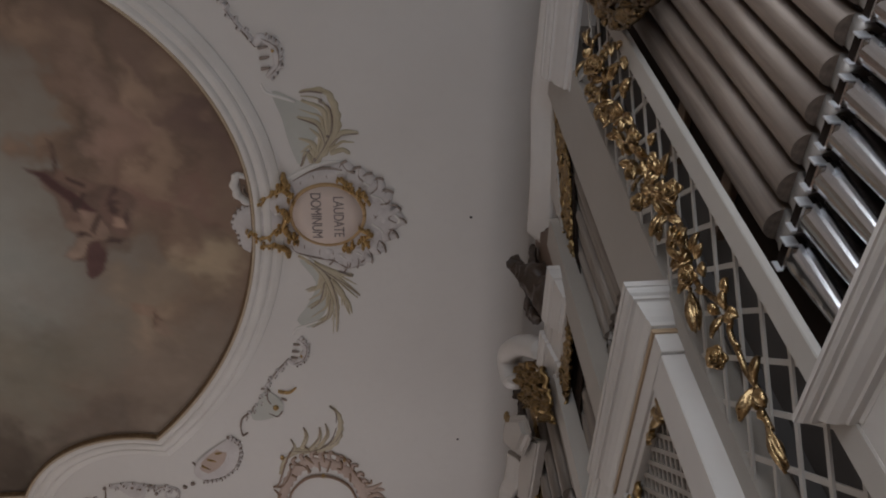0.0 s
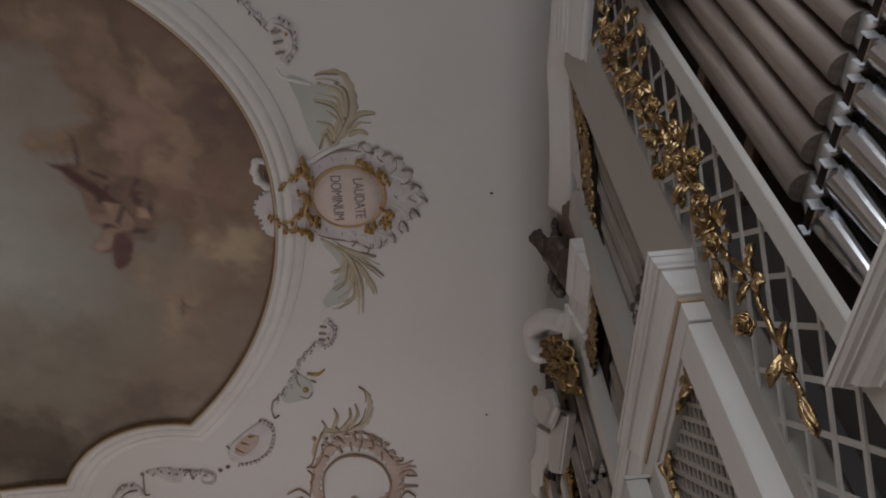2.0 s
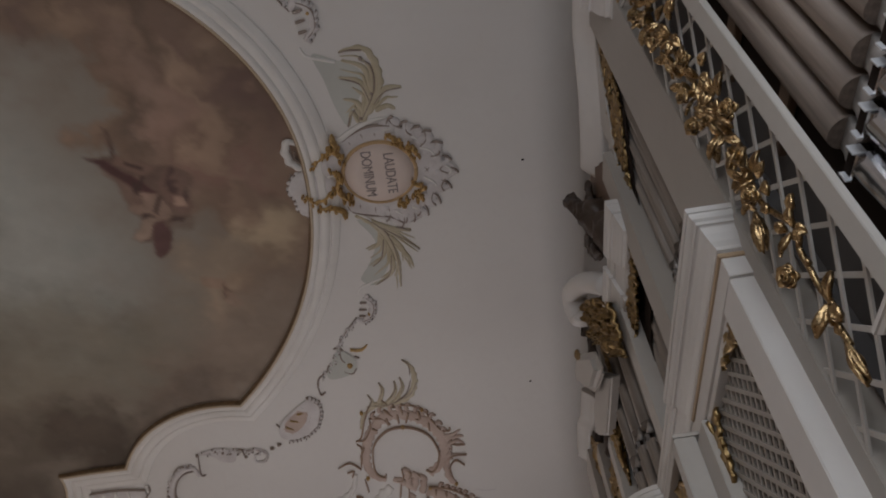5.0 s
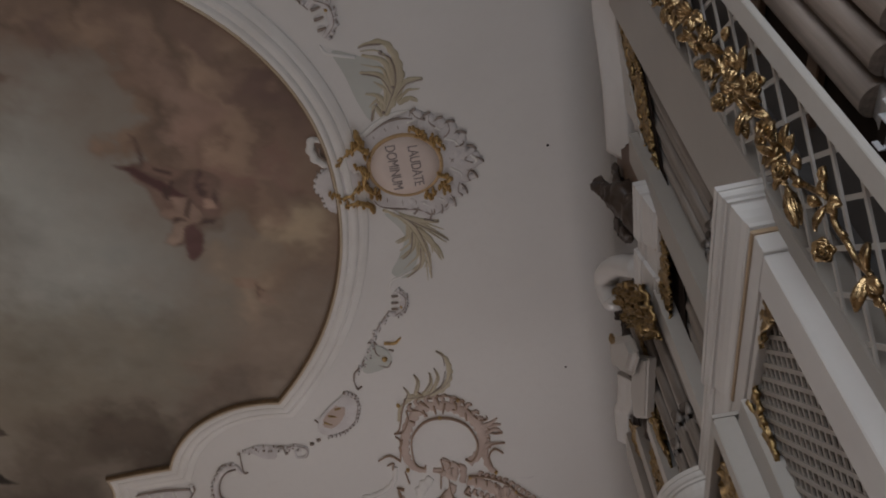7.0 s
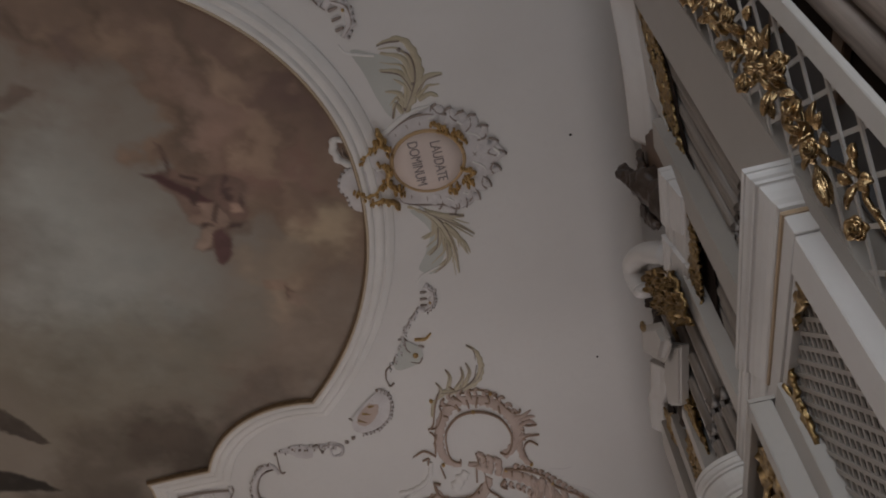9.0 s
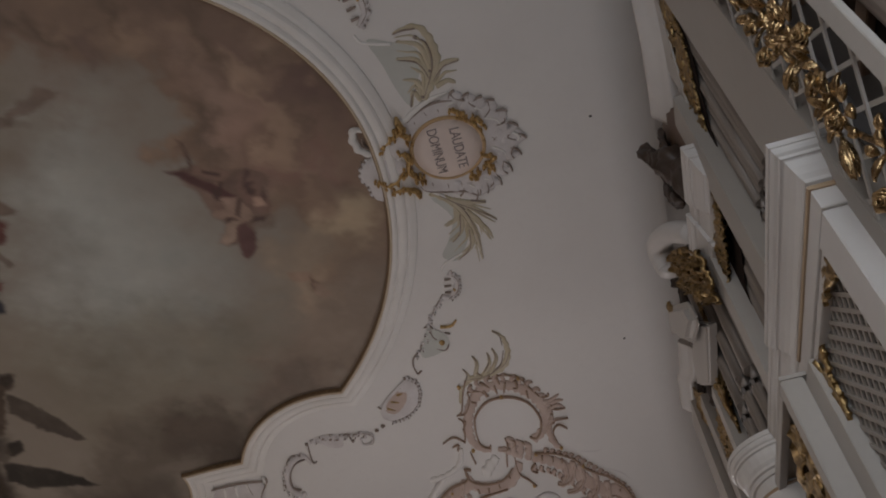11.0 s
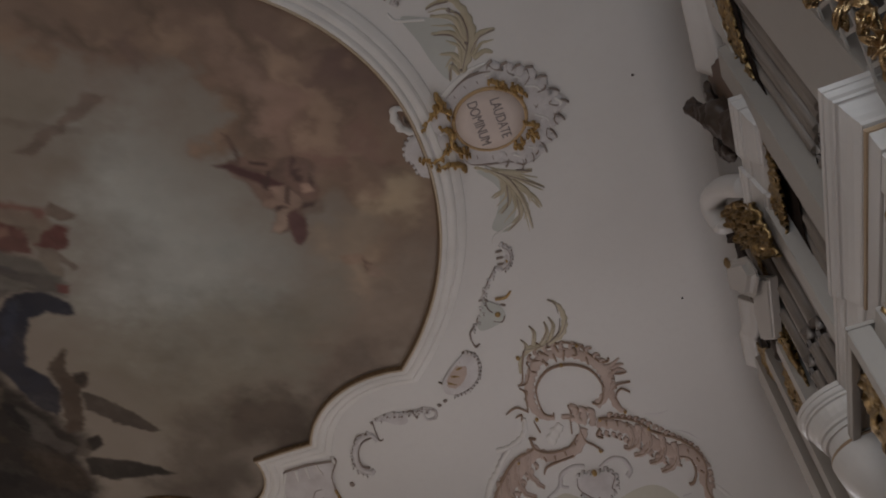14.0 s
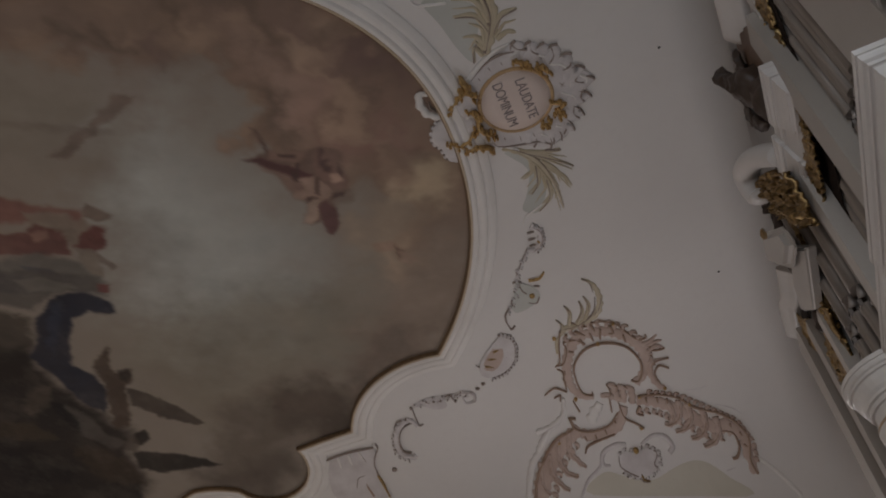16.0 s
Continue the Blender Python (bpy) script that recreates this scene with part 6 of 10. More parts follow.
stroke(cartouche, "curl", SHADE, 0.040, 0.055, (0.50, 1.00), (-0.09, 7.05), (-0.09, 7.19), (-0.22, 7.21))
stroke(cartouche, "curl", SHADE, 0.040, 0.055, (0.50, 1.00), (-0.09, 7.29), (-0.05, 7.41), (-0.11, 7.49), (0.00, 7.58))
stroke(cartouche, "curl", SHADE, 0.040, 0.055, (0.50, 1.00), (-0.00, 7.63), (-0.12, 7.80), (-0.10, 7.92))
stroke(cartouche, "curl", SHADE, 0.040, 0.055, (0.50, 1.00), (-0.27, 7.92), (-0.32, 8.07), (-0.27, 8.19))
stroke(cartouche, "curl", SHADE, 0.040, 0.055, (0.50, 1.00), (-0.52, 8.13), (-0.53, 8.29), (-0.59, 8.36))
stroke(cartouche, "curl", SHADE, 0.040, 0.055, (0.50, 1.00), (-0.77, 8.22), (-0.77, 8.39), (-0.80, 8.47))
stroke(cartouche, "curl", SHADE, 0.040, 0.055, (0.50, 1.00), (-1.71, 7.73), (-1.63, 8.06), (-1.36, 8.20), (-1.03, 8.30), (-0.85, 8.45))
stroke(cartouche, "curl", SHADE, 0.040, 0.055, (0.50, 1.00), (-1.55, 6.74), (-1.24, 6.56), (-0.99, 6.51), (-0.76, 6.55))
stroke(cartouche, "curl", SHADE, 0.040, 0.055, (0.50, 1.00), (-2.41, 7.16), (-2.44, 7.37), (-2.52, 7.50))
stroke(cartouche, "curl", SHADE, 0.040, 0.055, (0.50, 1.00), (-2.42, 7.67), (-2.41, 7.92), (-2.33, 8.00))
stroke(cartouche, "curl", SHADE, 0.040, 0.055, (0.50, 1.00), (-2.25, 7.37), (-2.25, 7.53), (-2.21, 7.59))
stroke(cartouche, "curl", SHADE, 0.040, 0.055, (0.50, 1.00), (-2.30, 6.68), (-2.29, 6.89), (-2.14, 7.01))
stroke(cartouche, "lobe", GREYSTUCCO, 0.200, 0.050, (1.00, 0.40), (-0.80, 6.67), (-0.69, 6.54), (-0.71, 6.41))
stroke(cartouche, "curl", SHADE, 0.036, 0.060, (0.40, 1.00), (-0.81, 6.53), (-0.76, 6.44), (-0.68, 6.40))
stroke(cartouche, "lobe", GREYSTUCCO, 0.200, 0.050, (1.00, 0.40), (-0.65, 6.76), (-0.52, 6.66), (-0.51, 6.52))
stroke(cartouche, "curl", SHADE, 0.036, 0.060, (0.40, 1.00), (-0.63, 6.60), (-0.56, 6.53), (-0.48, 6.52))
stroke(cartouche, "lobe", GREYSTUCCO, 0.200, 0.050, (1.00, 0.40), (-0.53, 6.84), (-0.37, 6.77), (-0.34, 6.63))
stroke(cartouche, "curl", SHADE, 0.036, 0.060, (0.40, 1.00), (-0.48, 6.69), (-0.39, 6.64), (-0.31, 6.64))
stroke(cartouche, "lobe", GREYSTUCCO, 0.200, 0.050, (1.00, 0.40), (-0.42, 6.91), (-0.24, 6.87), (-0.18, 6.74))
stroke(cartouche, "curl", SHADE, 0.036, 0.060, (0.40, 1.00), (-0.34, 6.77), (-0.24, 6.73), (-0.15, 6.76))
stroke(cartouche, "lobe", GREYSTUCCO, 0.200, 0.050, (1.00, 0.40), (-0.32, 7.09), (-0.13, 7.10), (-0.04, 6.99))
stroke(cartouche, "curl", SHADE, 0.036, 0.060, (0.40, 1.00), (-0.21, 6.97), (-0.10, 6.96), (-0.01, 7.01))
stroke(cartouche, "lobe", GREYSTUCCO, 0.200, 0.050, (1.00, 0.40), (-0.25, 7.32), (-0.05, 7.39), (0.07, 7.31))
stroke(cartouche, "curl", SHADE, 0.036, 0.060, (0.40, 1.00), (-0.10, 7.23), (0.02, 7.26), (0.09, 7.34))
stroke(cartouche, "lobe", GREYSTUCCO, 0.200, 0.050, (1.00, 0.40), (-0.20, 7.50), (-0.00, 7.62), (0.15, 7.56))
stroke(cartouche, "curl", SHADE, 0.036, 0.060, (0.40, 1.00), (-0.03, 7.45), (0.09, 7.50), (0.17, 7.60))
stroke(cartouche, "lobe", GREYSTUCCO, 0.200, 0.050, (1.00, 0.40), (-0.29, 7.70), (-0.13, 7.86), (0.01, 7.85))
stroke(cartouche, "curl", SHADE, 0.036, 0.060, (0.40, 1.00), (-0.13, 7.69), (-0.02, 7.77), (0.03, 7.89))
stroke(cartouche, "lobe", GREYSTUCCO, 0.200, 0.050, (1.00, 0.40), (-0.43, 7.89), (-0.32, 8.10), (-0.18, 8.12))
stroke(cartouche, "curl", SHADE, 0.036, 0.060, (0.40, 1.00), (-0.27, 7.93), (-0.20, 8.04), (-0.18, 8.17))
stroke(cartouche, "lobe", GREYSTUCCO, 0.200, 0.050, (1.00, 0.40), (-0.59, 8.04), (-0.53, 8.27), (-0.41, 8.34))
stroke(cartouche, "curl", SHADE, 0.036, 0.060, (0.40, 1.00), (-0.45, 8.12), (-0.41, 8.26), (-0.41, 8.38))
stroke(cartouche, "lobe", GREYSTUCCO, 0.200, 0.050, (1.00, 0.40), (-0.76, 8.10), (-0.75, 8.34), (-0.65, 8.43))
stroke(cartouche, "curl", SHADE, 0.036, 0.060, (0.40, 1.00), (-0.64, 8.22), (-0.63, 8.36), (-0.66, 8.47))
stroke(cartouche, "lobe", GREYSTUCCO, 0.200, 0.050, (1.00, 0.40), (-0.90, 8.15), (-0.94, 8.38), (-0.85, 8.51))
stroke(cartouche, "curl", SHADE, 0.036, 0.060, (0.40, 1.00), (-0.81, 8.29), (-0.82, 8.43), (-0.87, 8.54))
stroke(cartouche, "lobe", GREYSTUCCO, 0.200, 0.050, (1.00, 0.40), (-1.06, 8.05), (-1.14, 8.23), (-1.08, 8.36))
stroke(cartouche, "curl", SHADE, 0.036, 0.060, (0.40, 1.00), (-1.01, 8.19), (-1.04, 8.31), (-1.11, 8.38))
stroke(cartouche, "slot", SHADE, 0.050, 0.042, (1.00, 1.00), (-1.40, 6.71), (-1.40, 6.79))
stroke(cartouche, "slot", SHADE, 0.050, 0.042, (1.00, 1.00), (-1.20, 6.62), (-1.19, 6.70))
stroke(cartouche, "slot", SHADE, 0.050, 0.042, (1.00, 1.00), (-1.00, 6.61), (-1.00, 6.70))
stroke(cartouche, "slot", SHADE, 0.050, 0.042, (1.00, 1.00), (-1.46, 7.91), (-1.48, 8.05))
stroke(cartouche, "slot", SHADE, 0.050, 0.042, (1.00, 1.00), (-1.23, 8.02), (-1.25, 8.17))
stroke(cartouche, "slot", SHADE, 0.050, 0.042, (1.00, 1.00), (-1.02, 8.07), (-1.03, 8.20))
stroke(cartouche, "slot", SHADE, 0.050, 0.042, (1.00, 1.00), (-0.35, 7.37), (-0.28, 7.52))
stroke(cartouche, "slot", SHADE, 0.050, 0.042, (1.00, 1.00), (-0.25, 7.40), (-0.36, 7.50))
stroke(cartouche, "lobe", STUCCO, 0.070, 0.060, (1.00, 0.40), (-0.36, 7.02), (-0.20, 7.11), (-0.15, 7.28))
stroke(cartouche, "lobe", STUCCO, 0.070, 0.060, (1.00, 0.40), (-0.37, 7.58), (-0.23, 7.72), (-0.21, 7.83))
stroke(cartouche, "lobe", STUCCO, 0.070, 0.060, (1.00, 0.40), (-0.65, 8.14), (-0.54, 8.23))
stroke(cartouche, "lobe", STUCCO, 0.070, 0.060, (1.00, 0.40), (-0.92, 8.18), (-0.81, 8.29))
stroke(cartouche, "lobe", STUCCO, 0.070, 0.060, (1.00, 0.40), (-0.85, 6.60), (-0.69, 6.59))
stroke(cartouche, "lobe", STUCCO, 0.070, 0.060, (1.00, 0.40), (-0.46, 6.78), (-0.36, 6.88))
stroke(cartouche, "lobe", STUCCO, 0.070, 0.060, (1.00, 0.40), (-0.01, 7.42), (0.07, 7.54), (-0.00, 7.63))
part("inscription_field", relief_disc(-1.045, 7.375, 0.55, 0.565, 0.05), ROSEFIELD, cartouche, "rose-white oval field", True)
ring = [(-1.045 + 0.565 * math.cos(a), 7.375 + 0.58 * math.sin(a)) for a in np.linspace(0, 2 * math.pi, 49)]
part("gilt_ring", relief(bmesh.new(), ring, 0.085, 0.080), OCHRE, cartouche, "gilt ring", True)


def letters(text, x, y, size, turn):
    """One painted line on the vault, read from below, its top towards the organ."""
    data = bpy.data.curves.new("inscription", "FONT")
    data.body, data.size, data.align_x, data.align_y, data.extrude = text, size, "CENTER", "CENTER", 0.002
    data.space_character = 0.95
    ob = new("inscription", data)
    # reading way +y, top way +x, face down
    m = Matrix(((0, 1, 0), (1, 0, 0), (0, 0, -1))).to_4x4()
    ob.matrix_world = Matrix.Translation((x, y, vault_z(y) - 0.058)) @ Matrix.Rotation(turn, 4, "Z") @ m
    ob.scale = (0.82, 1, 1)
    dg = bpy.context.evaluated_depsgraph_get()
    me = bpy.data.meshes.new_from_object(ob.evaluated_get(dg))
    me.materials.clear()
    me.materials.append(LETTER)
    flat = new("inscription", me)
    flat.matrix_world = ob.matrix_world.copy()
    bpy.data.objects.remove(ob)
    flat.parent = cartouche
    return tagged(flat, "dark painted capitals " + text)


letters("LAUDATE", -0.885, 7.40, 0.228, 0.05)
letters("DOMINUM", -1.225, 7.36, 0.228, 0.05)

plume = thing("painted_plume", "olive and gold painted leaf plume beside the cartouche", "ornament", "leaf plumes")
field(plume, "green_ground", PALEGREEN, 0.006, (-1.62, 5.21), (-1.34, 5.33), (-1.02, 5.54), (-1.00, 5.83), (-1.22, 6.17), (-1.37, 6.45), (-1.48, 6.10), (-1.54, 5.64))
stroke(plume, "stalk", STUCCO, 0.100, 0.040, (1.00, 0.30), (-1.61, 6.74), (-1.28, 6.53), (-1.01, 6.43), (-0.77, 6.41))
stroke(plume, "leaf", GREENGOLD, 0.140, 0.035, (1.00, 0.25), (-1.16, 6.39), (-0.92, 6.12), (-0.78, 5.80), (-0.80, 5.41), (-0.94, 5.21), (-1.24, 5.23))
stroke(plume, "leaf", GREENGOLD, 0.100, 0.035, (1.00, 0.25), (-0.90, 5.98), (-0.95, 5.54), (-1.24, 5.37))
stroke(plume, "leaf", GREENGOLD, 0.100, 0.035, (1.00, 0.25), (-0.96, 6.10), (-1.05, 5.74), (-1.33, 5.63))
stroke(plume, "leaf", GREENGOLD, 0.100, 0.035, (1.00, 0.25), (-0.93, 6.16), (-0.72, 5.92), (-0.48, 5.92))
stroke(plume, "leaf", GREENGOLD, 0.090, 0.035, (1.00, 0.25), (-0.91, 6.26), (-0.73, 6.21), (-0.62, 6.27))
stroke(plume, "leaf", GREENGOLD, 0.090, 0.035, (1.00, 0.25), (-1.08, 6.25), (-1.17, 6.06), (-1.34, 5.99))
stroke(plume, "leaf", GREENGOLD, 0.080, 0.035, (1.00, 0.25), (-1.19, 6.41), (-1.26, 6.23), (-1.34, 6.46))
stroke(plume, "leaf", GREENGOLD, 0.060, 0.035, (1.00, 0.25), (-1.13, 6.33), (-1.04, 5.99), (-1.17, 5.82))
stroke(plume, "leaf", GREENGOLD, 0.060, 0.035, (1.00, 0.25), (-1.11, 6.34), (-0.90, 5.90), (-0.89, 5.60))
stroke(plume, "leaf", GREENGOLD, 0.055, 0.030, (1.00, 0.20), (-1.03, 6.19), (-0.90, 5.89), (-0.87, 5.57), (-1.00, 5.35), (-1.24, 5.30))
stroke(plume, "leaf", GREENGOLD, 0.055, 0.030, (1.00, 0.20), (-0.93, 6.04), (-0.97, 5.84), (-1.00, 5.64), (-1.14, 5.57), (-1.28, 5.50))
stroke(plume, "leaf", GREENGOLD, 0.055, 0.030, (1.00, 0.20), (-0.92, 6.21), (-0.82, 6.14), (-0.72, 6.07), (-0.64, 6.08), (-0.55, 6.09))
stroke(plume, "leaf", GREENGOLD, 0.055, 0.030, (1.00, 0.20), (-1.13, 6.33), (-1.17, 6.24), (-1.21, 6.14), (-1.28, 6.18), (-1.34, 6.23))
stroke(plume, "leaf", GREENGOLD, 0.055, 0.030, (1.00, 0.20), (-1.16, 6.37), (-1.15, 6.24), (-1.15, 6.11), (-1.20, 6.12), (-1.25, 6.14))
stroke(plume, "leaf", GREENGOLD, 0.055, 0.030, (1.00, 0.20), (-1.12, 6.34), (-1.04, 6.14), (-0.97, 5.94), (-1.00, 5.83), (-1.03, 5.71))
stroke(plume, "feather", GREENGOLD, 0.050, 0.040, (1.00, 0.20), (-1.16, 6.39), (-0.88, 6.03), (-0.78, 5.60), (-0.88, 5.26), (-1.21, 5.22))
stroke(plume, "feather", GREENGOLD, 0.050, 0.040, (1.00, 0.20), (-0.90, 5.98), (-0.92, 5.75), (-0.94, 5.53), (-1.08, 5.44), (-1.22, 5.35))
stroke(plume, "feather", GREENGOLD, 0.050, 0.040, (1.00, 0.20), (-0.96, 6.10), (-1.01, 5.92), (-1.05, 5.74), (-1.18, 5.67), (-1.31, 5.61))
stroke(plume, "feather", GREENGOLD, 0.050, 0.040, (1.00, 0.20), (-0.93, 6.16), (-0.82, 6.04), (-0.71, 5.93), (-0.59, 5.94), (-0.47, 5.94))
stroke(plume, "feather", GREENGOLD, 0.050, 0.040, (1.00, 0.20), (-0.91, 6.26), (-0.82, 6.24), (-0.73, 6.22), (-0.68, 6.26), (-0.62, 6.29))
stroke(plume, "feather", GREENGOLD, 0.050, 0.040, (1.00, 0.20), (-1.08, 6.25), (-1.12, 6.15), (-1.17, 6.05), (-1.25, 6.01), (-1.32, 5.98))
stroke(plume, "feather", GREENGOLD, 0.050, 0.040, (1.00, 0.20), (-1.19, 6.41), (-1.22, 6.32), (-1.26, 6.22), (-1.30, 6.33), (-1.34, 6.45))
stroke(plume, "feather", GREENGOLD, 0.050, 0.040, (1.00, 0.20), (-1.13, 6.33), (-1.08, 6.16), (-1.03, 5.99), (-1.10, 5.91), (-1.16, 5.82))
stroke(plume, "feather", GREENGOLD, 0.050, 0.040, (1.00, 0.20), (-1.11, 6.34), (-1.00, 6.12), (-0.90, 5.90), (-0.89, 5.75), (-0.87, 5.60))
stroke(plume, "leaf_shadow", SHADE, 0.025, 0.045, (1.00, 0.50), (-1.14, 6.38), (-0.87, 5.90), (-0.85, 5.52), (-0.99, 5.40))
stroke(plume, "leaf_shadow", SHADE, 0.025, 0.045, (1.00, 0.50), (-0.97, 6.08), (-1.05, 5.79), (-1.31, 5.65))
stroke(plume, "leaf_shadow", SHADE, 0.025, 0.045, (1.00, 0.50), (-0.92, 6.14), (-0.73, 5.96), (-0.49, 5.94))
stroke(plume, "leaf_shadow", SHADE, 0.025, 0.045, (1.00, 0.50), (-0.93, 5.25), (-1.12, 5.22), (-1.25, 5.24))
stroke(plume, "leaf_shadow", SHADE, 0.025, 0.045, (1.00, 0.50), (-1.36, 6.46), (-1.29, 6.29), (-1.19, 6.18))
knob(plume, "dark_bead", SHADE, (-0.92, 5.96), 0.030, 0.050)
knob(plume, "dark_bead", SHADE, (-1.15, 6.35), 0.030, 0.050)
knob(plume, "dark_bead", SHADE, (-0.97, 5.38), 0.030, 0.050)
plume_far = thing("painted_plume", "olive and gold painted leaf plume below the cartouche", "ornament", "leaf plumes")
field(plume_far, "green_ground", PALEGREEN, 0.006, (-1.59, 8.27), (-1.37, 8.78), (-1.56, 9.26), (-1.77, 9.60), (-1.50, 9.75), (-1.15, 9.11), (-1.26, 8.49))
stroke(plume_far, "stalk", STUCCO, 0.080, 0.040, (1.00, 0.40), (-1.67, 8.04), (-1.44, 8.23), (-1.26, 8.49))
stroke(plume_far, "leaf", GREENGOLD, 0.130, 0.035, (1.00, 0.25), (-1.56, 8.15), (-1.23, 8.56), (-1.07, 9.19), (-1.11, 9.89))
stroke(plume_far, "leaf", GREENGOLD, 0.110, 0.035, (1.00, 0.25), (-1.45, 8.27), (-1.05, 8.64), (-0.66, 9.09))
stroke(plume_far, "leaf", GREENGOLD, 0.080, 0.035, (1.00, 0.25), (-1.28, 8.40), (-0.99, 8.57), (-0.74, 8.63))
stroke(plume_far, "leaf", GREENGOLD, 0.080, 0.035, (1.00, 0.25), (-1.26, 8.58), (-1.32, 8.86), (-1.52, 8.96))
stroke(plume_far, "leaf", GREENGOLD, 0.080, 0.035, (1.00, 0.25), (-1.20, 8.76), (-1.29, 9.13), (-1.52, 9.33))
stroke(plume_far, "leaf", GREENGOLD, 0.090, 0.035, (1.00, 0.25), (-1.15, 9.08), (-1.21, 9.52), (-1.53, 9.77))
stroke(plume_far, "leaf", GREENGOLD, 0.080, 0.035, (1.00, 0.25), (-1.07, 8.89), (-0.88, 9.21), (-0.82, 9.49))
stroke(plume_far, "leaf", GREENGOLD, 0.070, 0.035, (1.00, 0.25), (-1.11, 8.70), (-0.94, 9.03), (-0.94, 9.30))
stroke(plume_far, "leaf", GREENGOLD, 0.055, 0.030, (1.00, 0.20), (-1.50, 8.21), (-1.28, 8.46), (-1.10, 8.76), (-0.97, 9.11), (-0.88, 9.48))
stroke(plume_far, "leaf", GREENGOLD, 0.055, 0.030, (1.00, 0.20), (-1.37, 8.33), (-1.19, 8.47), (-1.02, 8.60), (-0.86, 8.73), (-0.70, 8.85))
stroke(plume_far, "leaf", GREENGOLD, 0.055, 0.030, (1.00, 0.20), (-1.27, 8.49), (-1.21, 8.60), (-1.15, 8.71), (-1.14, 8.75), (-1.13, 8.79))
stroke(plume_far, "leaf", GREENGOLD, 0.055, 0.030, (1.00, 0.20), (-1.23, 8.67), (-1.27, 8.83), (-1.31, 8.99), (-1.41, 9.07), (-1.52, 9.14))
stroke(plume_far, "leaf", GREENGOLD, 0.055, 0.030, (1.00, 0.20), (-1.17, 8.92), (-1.21, 9.12), (-1.25, 9.32), (-1.39, 9.44), (-1.53, 9.55))
stroke(plume_far, "leaf", GREENGOLD, 0.055, 0.030, (1.00, 0.20), (-1.11, 8.98), (-1.08, 9.17), (-1.04, 9.36), (-1.11, 9.50), (-1.18, 9.63))
stroke(plume_far, "leaf", GREENGOLD, 0.055, 0.030, (1.00, 0.20), (-1.09, 8.79), (-1.00, 8.96), (-0.91, 9.12), (-0.89, 9.26), (-0.88, 9.40))
stroke(plume_far, "feather", GREENGOLD, 0.050, 0.040, (1.00, 0.20), (-1.56, 8.15), (-1.33, 8.47), (-1.18, 8.89), (-1.13, 9.39), (-1.18, 9.93))
stroke(plume_far, "feather", GREENGOLD, 0.050, 0.040, (1.00, 0.20), (-1.45, 8.27), (-1.26, 8.47), (-1.07, 8.67), (-0.89, 8.91), (-0.70, 9.15))
stroke(plume_far, "feather", GREENGOLD, 0.050, 0.040, (1.00, 0.20), (-1.28, 8.40), (-1.14, 8.49), (-0.99, 8.59), (-0.87, 8.64), (-0.75, 8.68))
stroke(plume_far, "feather", GREENGOLD, 0.050, 0.040, (1.00, 0.20), (-1.26, 8.58), (-1.30, 8.71), (-1.34, 8.84), (-1.45, 8.88), (-1.55, 8.92))
stroke(plume_far, "feather", GREENGOLD, 0.050, 0.040, (1.00, 0.20), (-1.20, 8.76), (-1.25, 8.94), (-1.30, 9.12), (-1.43, 9.21), (-1.56, 9.30))
stroke(plume_far, "feather", GREENGOLD, 0.050, 0.040, (1.00, 0.20), (-1.15, 9.08), (-1.19, 9.29), (-1.23, 9.50), (-1.40, 9.62), (-1.57, 9.73))
stroke(plume_far, "feather", GREENGOLD, 0.050, 0.040, (1.00, 0.20), (-1.07, 8.89), (-0.99, 9.06), (-0.89, 9.23), (-0.88, 9.37), (-0.86, 9.52))
stroke(plume_far, "feather", GREENGOLD, 0.050, 0.040, (1.00, 0.20), (-1.11, 8.70), (-1.03, 8.87), (-0.96, 9.04), (-0.97, 9.18), (-0.98, 9.32))
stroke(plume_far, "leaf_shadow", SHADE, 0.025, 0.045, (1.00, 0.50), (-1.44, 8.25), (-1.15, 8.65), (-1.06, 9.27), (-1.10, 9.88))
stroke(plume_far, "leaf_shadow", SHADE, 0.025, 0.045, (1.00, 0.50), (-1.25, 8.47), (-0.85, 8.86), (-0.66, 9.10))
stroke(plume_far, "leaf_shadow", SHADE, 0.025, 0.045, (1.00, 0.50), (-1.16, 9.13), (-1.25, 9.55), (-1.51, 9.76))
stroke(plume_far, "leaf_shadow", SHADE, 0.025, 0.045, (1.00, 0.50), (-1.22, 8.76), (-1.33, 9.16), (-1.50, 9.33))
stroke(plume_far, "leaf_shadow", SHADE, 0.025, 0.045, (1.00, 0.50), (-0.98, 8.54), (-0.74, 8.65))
chain = thing("stucco_garland", "grey-green stucco scrolls and shells along the fresco frame", "ornament", "stucco garlands")
stroke(chain, "stem", STUCCO, 0.050, 0.030, (1.00, 0.60), (-1.37, 9.62), (-1.60, 9.70), (-1.79, 9.78), (-1.88, 9.92))
stroke(chain, "shell", GREYSTUCCO, 0.140, 0.050, (0.60, 0.80), (-1.79, 10.02), (-1.69, 10.19), (-1.75, 10.44), (-1.92, 10.59), (-2.03, 10.51))
stroke(chain, "rim", SHADE, 0.030, 0.055, (0.60, 1.00), (-1.79, 10.02), (-1.67, 10.21), (-1.74, 10.47), (-1.94, 10.60))
stroke(chain, "slot", SHADE, 0.040, 0.050, (1.00, 0.60), (-1.90, 10.14), (-1.78, 10.16))
stroke(chain, "slot", SHADE, 0.040, 0.050, (1.00, 0.60), (-1.94, 10.30), (-1.81, 10.32))
